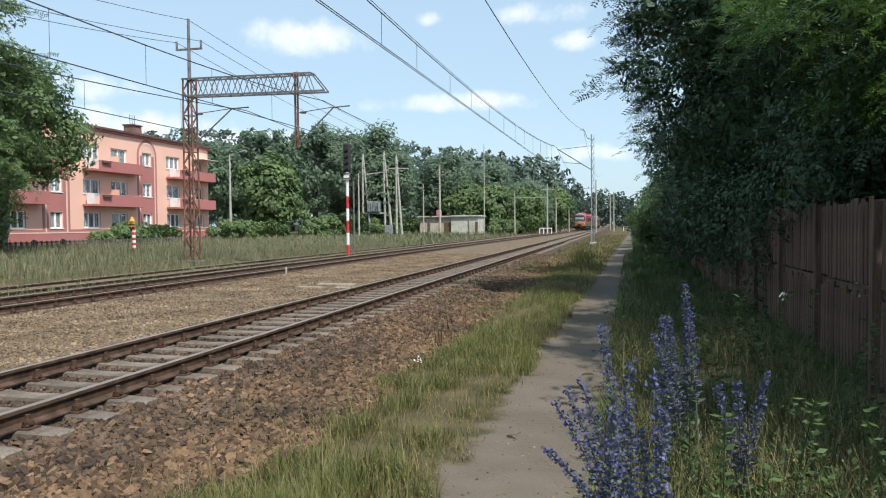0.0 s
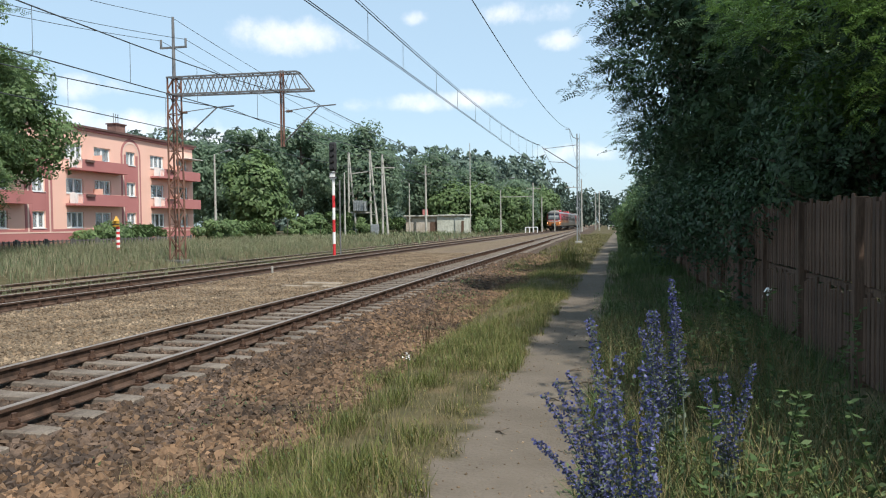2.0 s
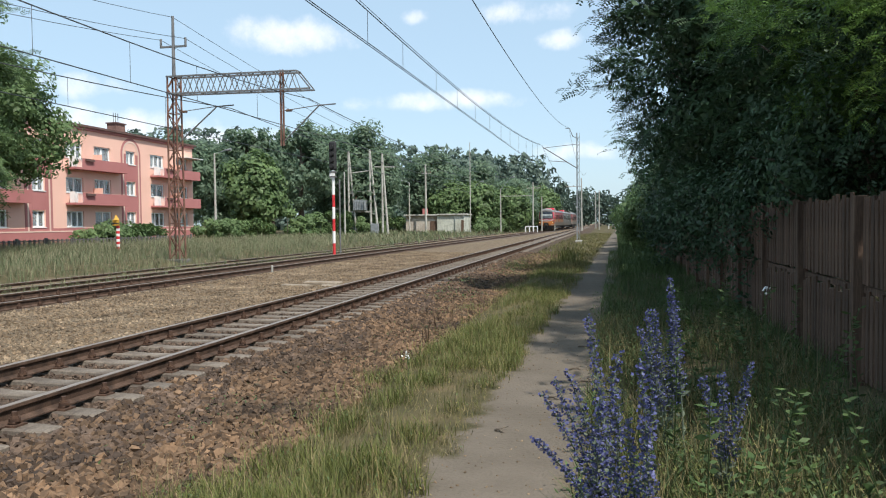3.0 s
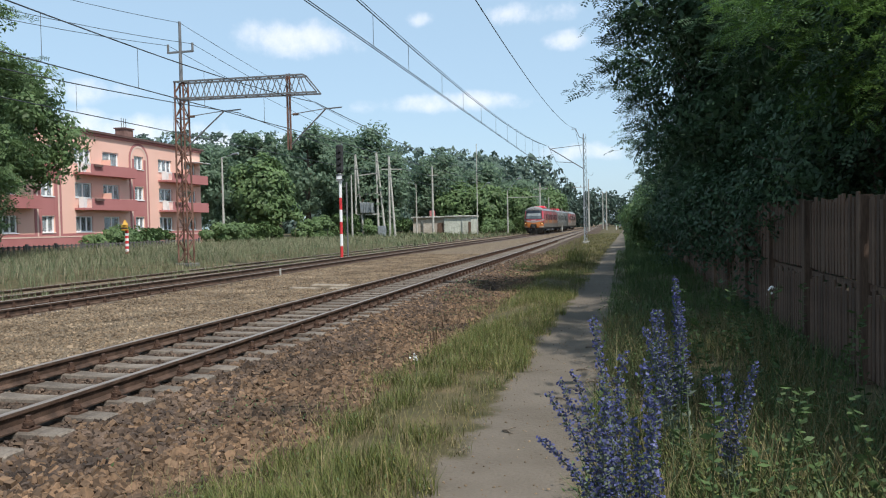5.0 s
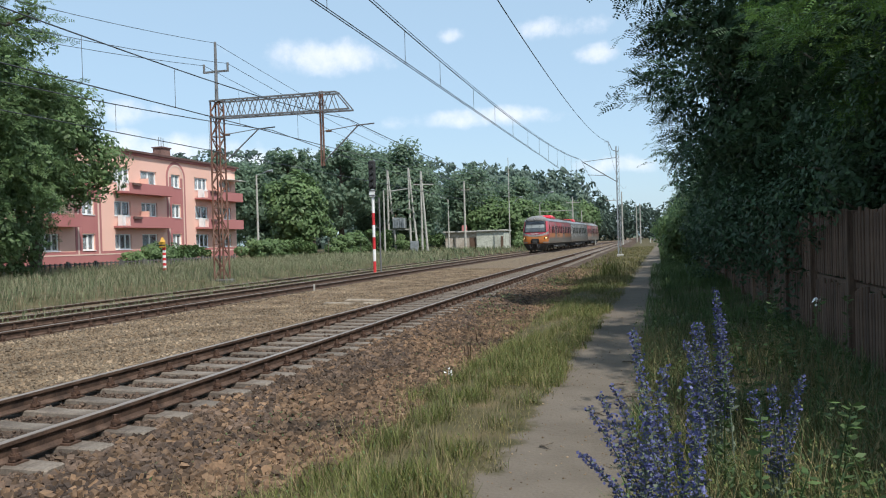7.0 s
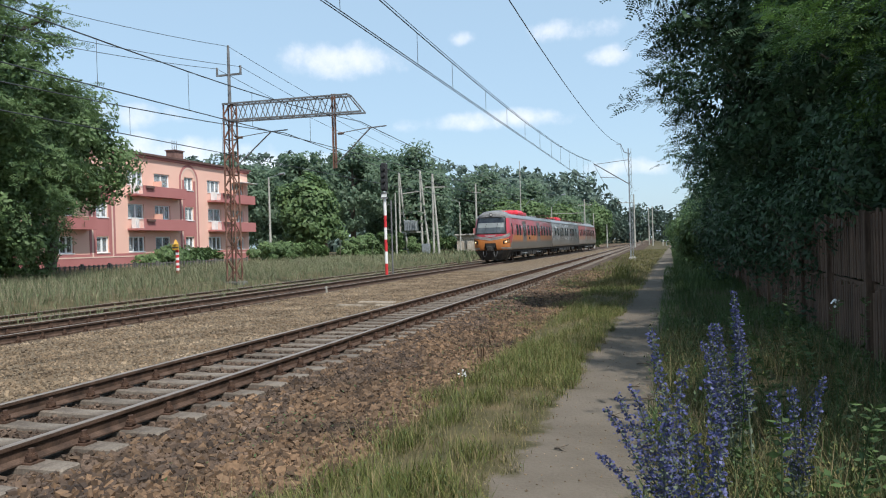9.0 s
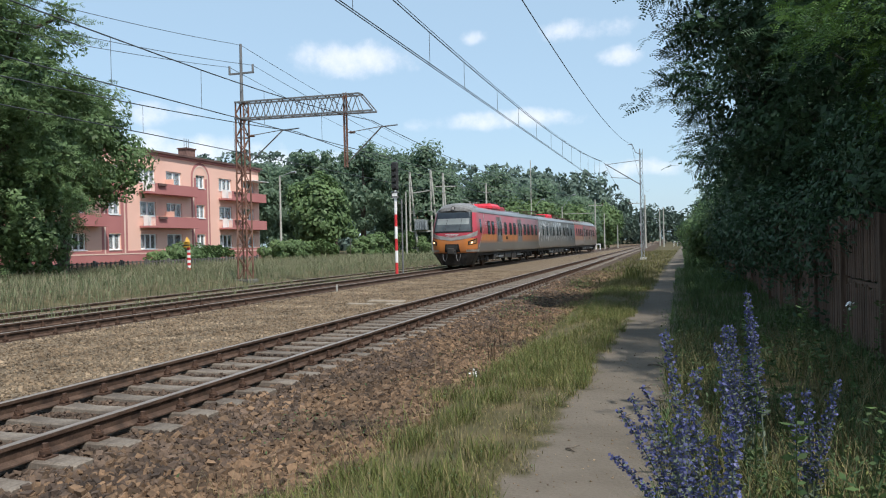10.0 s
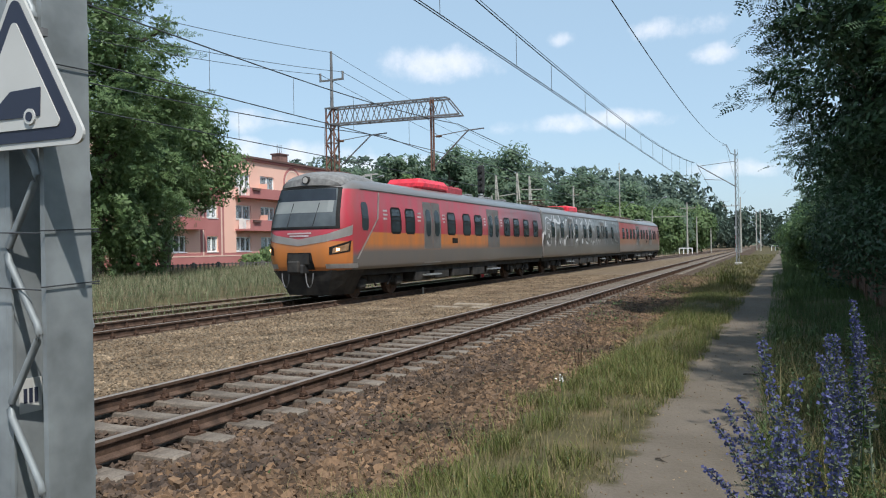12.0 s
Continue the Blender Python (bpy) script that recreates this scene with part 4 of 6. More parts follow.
def far_woods():
    rng = np.random.default_rng(5)
    cs, rs = [], []
    for k in range(520):
        y = rng.uniform(165, 300)
        x = rng.uniform(-190, -8)
        if x > -20 - 0.05 * (y - 165) and y < 190:
            x -= 14
        h = 1.5 + y * float(np.interp(x / y, [-0.54, -0.38, -0.26, -0.235, -0.172, -0.126, -0.09, -0.062, -0.043, -0.023], [0.14, 0.128, 0.116, 0.105, 0.102, 0.093, 0.088, 0.088, 0.066, 0.04])) * rng.uniform(0.84, 1.05)
        for q in range(6):
            cs.append((x + rng.normal(0, 1.0), y + rng.normal(0, 1.0), h * (0.25 + 0.75 * (q + 1) / 6) - 1.2))
            rs.append(2.7 * (1.15 - 0.13 * q))
    for k in range(260):
        cs.append((rng.uniform(-16, 60), rng.uniform(285, 330), rng.uniform(1, 13)))
        rs.append(3.0)
    for k in range(130):
        cs.append((rng.uniform(-75, -12), rng.uniform(150, 166), rng.uniform(0.5, 4.0)))
        rs.append(2.2)
    for k in range(60):
        cs.append((rng.uniform(12, 60), rng.uniform(120, 260), rng.uniform(2, 9)))
        rs.append(3.0)
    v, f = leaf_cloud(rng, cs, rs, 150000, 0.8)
    tagged(arrays("far_woods", v, f, M["needle_hazed"]), "haze-paled pine and broadleaf wood beyond the railway", "wood", kind="stuff")


far_woods()


# ---- hedge, fence, grass ----
def hedge(x0, x1, y0, y1, h, seed, n):
    rng = np.random.default_rng(seed)
    m = max(4, int(math.hypot(x1 - x0, y1 - y0) / 1.0))
    t = rng.uniform(0, 1, m * 3)
    cs = np.stack([x0 + (x1 - x0) * t, y0 + (y1 - y0) * t, rng.uniform(0.3, h - 0.3, len(t)) + 0.25], -1) + rng.normal(0, 0.2, (len(t), 3)) * [1, 1, 0.6]
    thing = empty("hedge", ((x0 + x1) / 2, (y0 + y1) / 2, 0), "leafy green garden hedge beyond the tracks", "hedge")
    thing.location = (0, 0, 0)
    for c in cs[:m]:
        arrays("stem", *poly_tube([(c[0], c[1], 0), (c[0] + 0.05, c[1], c[2] * 0.5), (c[0], c[1] + 0.05, c[2])], [0.04, 0.03, 0.015], 4), M["bark"], thing)
    v, f = leaf_cloud(rng, cs, rng.uniform(0.45, 0.8, len(cs)), n, 0.16)
    arrays("foliage", v, f, M["leaf_light"], thing)


hedge(-30, -28.5, 62, 74, 1.9, 1, 6000)
hedge(-28, -25.5, 76, 92, 2.8, 2, 9000)
hedge(-31, -31, 48, 58, 1.5, 3, 5000)
hedge(-27.5, -23.3, 98, 106, 2.4, 4, 6000)
hedge(-14, -9, 118, 140, 2.2, 5, 5000)


def plank_fence():
    """Slatted timber fence in panels between posts."""
    X = 8.45
    thing = empty("plank_fence", (0, 0, 0), "tall weathered brown timber slat fence", "fence")
    rng = random.Random(3)
    slat = {}
    for k, h in enumerate((0.86, 0.9, 0.94)):
        bm = bm_box(-0.012, 0.012, -0.045, 0.045, 0, h, bevel=0.004)
        me = bpy.data.meshes.new("slat")
        bm.to_mesh(me)
        bm.free()
        me.materials.append(M["wood"])
        slat[k] = me
    posts = np.arange(-10.15, 46, 2.35)
    for y in posts:
        part("post", bm_box(X - 0.08, X + 0.06, y - 0.055, y + 0.055, -0.4, 1.79, bevel=0.01), M["wood"], thing)
    for a, b in zip(posts, posts[1:]):
        for z in (-0.1, 0.78, 0.92, 1.7):
            part("rail", bm_box(X + 0.014, X + 0.06, a + 0.07, b - 0.07, z, z + 0.07), M["wood"], thing)
        for row, z in ((0, -0.12), (1, 0.88)):
            n = 17 if 0 < b < 30 else 9
            for y in np.linspace(a + 0.13, b - 0.13, n):
                ob = new("slat", slat[rng.randrange(3)])
                ob.parent = thing
                ob.location, ob.rotation_euler = (X + rng.uniform(-0.006, 0.004), y + rng.uniform(-0.008, 0.008), z + rng.uniform(-0.015, 0.015)), (rng.gauss(0, 0.012), 0, 0)
    return thing


plank_fence()


def blades(name, rng, x, y, height, width, material, label, lean=0.35, category="grass"):
    n = len(x)
    z = ground_z(x, y) - 0.02
    az, tilt = rng.uniform(0, 2 * np.pi, n), rng.normal(0, lean, n)
    h = height * rng.uniform(0.5, 1.25, n)
    base = np.stack([x, y, z], -1)
    side = np.stack([np.cos(az), np.sin(az), 0 * az], -1) * (width * rng.uniform(0.6, 1.3, n))[:, None]
    fall = np.stack([-np.sin(az) * np.sin(tilt), np.cos(az) * np.sin(tilt), np.cos(tilt)], -1)
    mid = base + fall * (h * 0.55)[:, None]
    tip = base + fall * h[:, None] + np.stack([-np.sin(az), np.cos(az), 0 * az], -1) * (np.sign(tilt) * h * 0.25)[:, None]
    v = np.stack([base - side, base + side, mid + side * 0.8, mid - side * 0.8, tip + side * 0.12, tip - side * 0.12], 1).reshape(-1, 3)
    k = np.arange(n)[:, None, None] * 6
    f = (k + np.array([[[0, 1, 2, 3], [3, 2, 4, 5]]])).reshape(-1, 4)
    return tagged(arrays(name, v, f, material), label, category, kind="stuff")


def patchy(rng, n, x0, x1, y0, y1, power=1.0, thresh=-0.15):
    """Scatter in clumps; power above 1 packs the near end."""
    x, y = rng.uniform(x0, x1, n), y0 + (y1 - y0) * rng.uniform(0, 1, n) ** power
    q = np.sin(x * 2.3 + 1.7 * np.sin(y * 0.9)) * np.sin(y * 1.3 + 2.1 * np.sin(x * 1.1)) + rng.normal(0, 0.4, n)
    keep = q > thresh
    return x[keep], y[keep]


def low_leaves(name, rng, x, y, height, size, material, label):
    """Small broad leaves close to the ground."""
    n = len(x)
    pos = np.stack([x, y, ground_z(x, y) + rng.uniform(0, 1, n) ** 1.5 * height], -1)
    az, tilt = rng.uniform(0, 6.28, n), rng.uniform(0.1, 0.9, n)
    a = np.stack([np.cos(az) * np.cos(tilt), np.sin(az) * np.cos(tilt), np.sin(tilt)], -1)
    b = np.stack([-np.sin(az), np.cos(az), 0 * az], -1)
    s = (size * rng.uniform(0.5, 1.4, n))[:, None]
    v = np.stack([pos, pos + a * s + b * s * 0.45, pos + a * s * 2, pos + a * s - b * s * 0.45], 1).reshape(-1, 3)
    return tagged(arrays(name, v, np.arange(n * 4).reshape(-1, 4), material), label, "weed", kind="stuff")


def verge(rng, n, y0, y1, power, low, grain, x0=2.75, x1=4.62):
    """Scatter on the strip between ballast and path: ragged at both edges, thick where the soil is good."""
    u, y = rng.uniform(0, 1, n), y0 + (y1 - y0) * rng.uniform(0, 1, n) ** power
    x = x0 + (x1 - x0) * u + 0.021 * y * u
    soil = 0.55 * np.sin(x * 1.7 + 0.9 * np.sin(y * 0.55) + 1.0) * np.sin(y * 0.8 + 1.3 * np.sin(x * 1.2)) + 0.45 * np.sin(x * 5.1 + y * 2.3) * np.sin(y * 3.7 - x * 2.9) + rng.normal(0, grain, n)
    left = 0.12 + 0.1 * np.sin(y * 1.1) + 0.07 * np.sin(y * 3.3 + 1)
    right = 0.95 + 0.035 * np.sin(y * 2.1) + 0.03 * np.sin(y * 6.7) + 0.02 * np.sin(y * 13.0)
    keep = (soil > low) & (rng.uniform(0, 1, n) < np.clip((u - left) / 0.25 + 0.15, 0.04, 1)) & (u < right + rng.normal(0, 0.02, n))
    return x[keep], y[keep]


def tuft(x, y, n, height, width, material, label, name="grass_tuft", seed=1, spread=0.08, lean=0.35):
    """One upright tuft of long blades."""
    rng = np.random.default_rng(seed)
    thing = empty(name, (0, 0, 0), label, "grass", "tufts on the verge")
    ob = blades("blades", rng, x + rng.normal(0, spread, n), y + rng.normal(0, spread, n), height, width, material, "", lean, "")
    ob.parent = thing
    return thing


def grasses():
    rng = np.random.default_rng(11)
    drift = lambda y: 0.021 * y  # noqa: E731
    # the strip between ballast and path: thin straw turf, greener clumps, flowering weeds
    x, y = verge(rng, 60000, 2.0, 30, 1.7, -0.5, 0.5)
    blades("verge_turf", rng, x, y, 0.075, 0.0028, M["grass"], "short worn turf along the path", 0.8)
    x, y = verge(rng, 30000, 2.0, 30, 1.7, -0.3, 0.5)
    blades("verge_turf", rng, x, y, 0.1, 0.0022, M["grass_dry"], "short worn turf along the path", 0.8)
    x, y = verge(rng, 70000, 3.6, 34, 1.7, 0.05, 0.2)
    blades("verge_grass", rng, x, y, 0.2, 0.0034, M["grass_fresh"], "tufted green and straw grass beside the path", 0.5)
    x, y = verge(rng, 30000, 2.4, 50, 2.0, -0.1, 0.35)
    blades("verge_grass", rng, x, y, 0.13, 0.0034, M["grass"], "tufted green and straw grass beside the path", 0.55)
    x, y = verge(rng, 14000, 2.4, 40, 1.8, -0.1, 0.4, x0=2.45)
    blades("verge_stalks", rng, x, y, 0.26, 0.0019, M["grass_dry"], "dry seeding grass stalks beside the path", 0.35)
    x, y = verge(rng, 22000, 2.5, 30, 1.8, 0.15, 0.3)
    low_leaves("verge_weeds", rng, x, y, 0.15, 0.013, M["leaf_light"], "low yellow-green broadleaf weeds on the verge")
    x, y = verge(rng, 26000, 2.5, 20, 1.6, 0.2, 0.25, x0=3.9)
    low_leaves("verge_weeds", rng, x, y, 0.09, 0.011, M["yellow_weed"], "yellowing trodden weeds at the path's edge")
    x, y = patchy(rng, 7000, 2.0, 3.2, 3, 30, 1.6, 0.45)
    low_leaves("ballast_weeds", rng, x, y, 0.12, 0.02, M["weed"], "green weeds creeping into the ballast")
    x, y = patchy(rng, 2600, 1.7, 2.9, 17, 34, 1.0, 0.3)
    low_leaves("ballast_weeds", rng, x, y, 0.3, 0.035, M["weed"], "green weeds creeping into the ballast")
    # far side of the path
    x, y = patchy(rng, 16000, 5.6, 8.2, 2.2, 16, 1.5, -0.1)
    low_leaves("shade_weeds", rng, x, y, 0.4, 0.022, M["weed"], "broad weed leaves below the fence")
    x, y = patchy(rng, 22000, 5.5, 6.6, 2.0, 26, 1.7, -0.4)
    blades("verge_turf", rng, x + drift(y), y, 0.08, 0.003, M["grass"], "short worn turf along the path", 0.7)
    x, y = patchy(rng, 14000, 5.8, 7.6, 3.0, 10, 1.2, -0.1)
    low_leaves("sunlit_weeds", rng, x, y, 0.36, 0.013, M["grass_fresh"], "yellow-green leafy weeds in the sun")
    x, y = patchy(rng, 2600, 5.8, 8.2, 3.0, 12, 1.2, -0.3)
    blades("dry_stalks", rng, x, y, 0.5, 0.0021, M["grass_dry"], "dry bleached grass stalks among the weeds", 0.3)
    x, y = patchy(rng, 38000, 5.6, 8.4, 2.0, 45, 1.9, -0.25)
    blades("shade_grass", rng, x + drift(y) * 0.5, y, 0.3, 0.0045, M["weed"], "rank shaded grass and weeds below the fence")
    x, y = patchy(rng, 18000, 5.7, 8.0, 2.0, 14, 1.4, -0.4)
    blades("verge_grass", rng, x, y, 0.3, 0.0032, M["grass"], "tufted green and straw grass beside the path")
    # verges in the distance
    x, y = patchy(rng, 20000, 1.9, 4.4, 30, 120, 1.4, -0.3)
    blades("verge_grass", rng, x + drift(y) * (x - 1.9) / 2.5, y, 0.22, 0.011, M["grass"], "tufted green and straw grass beside the path", 0.5)
    x, y = patchy(rng, 20000, 6.0, 9.5, 26, 120, 1.4, -0.5)
    blades("shade_grass", rng, x + drift(y) * 0.6, y, 0.35, 0.013, M["weed"], "rank shaded grass and weeds below the fence")
    # the same verges behind
    x, y = patchy(rng, 9000, 2.8, 4.4, -9, 2.4, 0.7, -0.8)
    blades("verge_grass", rng, x, y, 0.11, 0.006, M["grass"], "tufted green and straw grass beside the path", 0.6)
    x, y = patchy(rng, 9000, 5.7, 8.3, -9, 2.2, 0.7, -0.8)
    blades("shade_grass", rng, x, y, 0.24, 0.01, M["weed"], "rank shaded grass and weeds below the fence")
    x, y = patchy(rng, 9000, 8.6, 24, -9, 46, 1.0, -0.8)
    blades("field_grass", rng, x, y, 0.3, 0.03, M["grass"], "rough grass beyond the fence", 0.4)
    # meadow beyond the tracks
    x, y = patchy(rng, 80000, -34, -12.2, 14, 80, 1.1, -0.6)
    blades("meadow_grass", rng, x, y, 0.36, 0.008, M["meadow"], "tall meadow grass between tracks and houses", 0.35)
    x, y = patchy(rng, 34000, -34, -12.4, 14, 80, 1.1, -0.3)
    blades("meadow_stalks", rng, x, y, 0.5, 0.0045, M["meadow_dry"], "straw-coloured seed heads over the meadow", 0.25)
    x, y = patchy(rng, 9000, -30, -12.8, 16, 60, 1.0, 0.75)
    low_leaves("meadow_weeds", rng, x, y, 0.55, 0.045, M["leaf_deep"], "clumps of tall green weeds in the meadow")
    x, y = patchy(rng, 9000, -12.2, -8.6, 6, 60, 1.3, 0.1)
    blades("track_weeds", rng, x, y, 0.2, 0.01, M["meadow"], "low weeds between the yard tracks")
    x, y = patchy(rng, 9000, -30, -4, 60, 160, 1.0, -0.2)
    m = x < x2(y) - 4
    blades("meadow_grass", rng, x[m], y[m], 0.5, 0.05, M["meadow"], "tall meadow grass between tracks and houses", 0.3)
    # single tall tufts
    tuft(4.25, 33.5, 90, 0.95, 0.016, M["grass_fresh"], "tall bluish-green sword-leaved clump at the verge", seed=3, spread=0.3, lean=0.3)
    for k, (tx, ty) in enumerate(((2.78, 12.4), (2.92, 13.2), (2.85, 14.1), (3.05, 11.6), (3.0, 17.5))):
        tuft(tx, ty, 9, 0.42, 0.007, M["dock"], "brown seeding dock stalks at the ballast's edge", "dock_plant", 20 + k, 0.09, 0.2)


grasses()


# ---- ballast ----
def stones(name, rng, x, y, z, size, material, label):
    """Angular stones: broken, squashed blocks."""
    n = len(x)
    base = np.array([(x, y, z) for x in (-0.72, 0.72) for y in (-0.72, 0.72) for z in (-0.72, 0.72)], float)
    tris = np.array([(0, 1, 3), (0, 3, 2), (4, 6, 7), (4, 7, 5), (0, 4, 5), (0, 5, 1), (2, 3, 7), (2, 7, 6), (0, 2, 6), (0, 6, 4), (1, 5, 7), (1, 7, 3)])
    v = base[None] * rng.uniform(0.72, 1.16, (n, 8, 1)) * (np.broadcast_to(size, n)[:, None, None] * rng.uniform(0.55, 1.4, (n, 1, 1))) * rng.uniform(0.55, 1.3, (n, 1, 3)) * [1, 1, 0.85]
    q = rng.normal(size=(n, 4))
    q /= np.linalg.norm(q, axis=1, keepdims=True)
    w, a, b, c = q.T
    R = np.stack([1 - 2 * (b * b + c * c), 2 * (a * b - c * w), 2 * (a * c + b * w), 2 * (a * b + c * w), 1 - 2 * (a * a + c * c), 2 * (b * c - a * w), 2 * (a * c - b * w), 2 * (b * c + a * w), 1 - 2 * (a * a + b * b)], -1).reshape(n, 3, 3)
    v = np.einsum("nij,nkj->nki", R, v) + np.stack([x, y, z], -1)[:, None]
    f = (np.arange(n)[:, None, None] * 8 + tris[None]).reshape(-1, 3)
    return tagged(arrays(name, v.reshape(-1, 3), f, material), label, "ballast", kind="stuff")


def on_sleeper(x, y):
    """True over a sleeper of the first track."""
    d = np.abs((y + 9.384 + 0.3) % 0.6 - 0.3)
    return (d < 0.145) & (np.abs(x) < 1.29)


def ballast():
    rng = np.random.default_rng(21)
    n = 52000
    x, y = rng.uniform(1.05, 3.3, n), 1.8 + 42 * rng.uniform(0, 1, n) ** 2.0
    keep = rng.uniform(0, 1, n) < np.clip((3.4 - x) / 0.5, 0, 1)
    keep &= ~on_sleeper(x, y)
    x, y = x[keep], y[keep]
    dark = (x < 2.0 + 0.25 * np.sin(y * 1.3)) & (rng.uniform(0, 1, len(x)) < 0.75)
    z = ground_z(x, y) + rng.uniform(-0.006, 0.03, len(x))
    stones("ballast_stones", rng, x[~dark], y[~dark], z[~dark], 0.036 * (1 + 0.015 * y[~dark]), M["stone"], "loose rust-brown ballast stones on the shoulder")
    stones("ballast_stones", rng, x[dark], y[dark], z[dark] - 0.004, 0.031 * (1 + 0.015 * y[dark]), M["stone_dark"], "dark oily ballast stones beside the rail")
    n = 9000
    x, y = rng.uniform(-1.6, 3.1, n), rng.uniform(-9, 1.9, n)
    keep = ~on_sleeper(x, y) & (np.abs(np.abs(x) - 0.75) > 0.1)
    x, y = x[keep], y[keep]
    stones("ballast_stones", rng, x, y, ground_z(x, y) + 0.01, 0.036, M["stone"], "loose rust-brown ballast stones on the shoulder")
    n = 20000
    x, y = rng.uniform(-1.6, 1.1, n), 1.5 + 40 * rng.uniform(0, 1, n) ** 1.8
    keep = ~on_sleeper(x, y) & (np.abs(np.abs(x) - 0.75) > 0.1)
    x, y = x[keep], y[keep]
    n = len(x)
    stones("ballast_stones", rng, x, y, ground_z(x, y) + rng.uniform(-0.005, 0.022, n), 0.026, M["stone_dark"], "dark oily ballast stones between the sleepers")
    n = 26000
    x, y = rng.uniform(-6.0, -1.2, n), 5 + 40 * rng.uniform(0, 1, n) ** 1.5
    stones("gravel_stones", rng, x, y, ground_z(x, y) + 0.004, 0.024, M["gravel"], "sandy gravel between the two tracks")

    n = 1300
    y = 2 + 30 * rng.uniform(0, 1, n) ** 1.8
    x = 4.5 + 1.1 * rng.beta(0.6, 0.6, n) + 0.021 * y
    stones("path_grit", rng, x, y, ground_z(x, y) + 0.001, 0.009, M["gravel"], "grit and crumbs strewn on the path")


ballast()


def path_litter():
    """A few dry sticks and clods on the trodden path."""
    rng = random.Random(8)
    for x, y, ln in ((5.62, 11.2, 0.34), (5.5, 9.4, 0.2), (5.35, 7.8, 0.16), (5.66, 8.6, 0.22), (4.95, 6.6, 0.12)):
        z = float(ground_z(x, y)) + 0.012
        stick = empty("stick", (x, y, z), "dry brown stick lying on the path", "stick", "sticks on the path")
        az = rng.uniform(-0.6, 0.6)
        pts = [(ln * (q - 0.5) * math.cos(az), ln * (q - 0.5) * math.sin(az), 0.012 * math.sin(q * 5)) for q in np.linspace(0, 1, 6)]
        arrays("shaft", *poly_tube(pts, [0.011, 0.012, 0.011, 0.009, 0.007, 0.004], 6), M["bark"], stick)
        arrays("shoot", *poly_tube([pts[2], (pts[2][0] + 0.03, pts[2][1] + 0.05, 0.015), (pts[2][0] + 0.07, pts[2][1] + 0.08, 0.02)], [0.006, 0.005, 0.003], 5), M["bark"], stick)


path_litter()

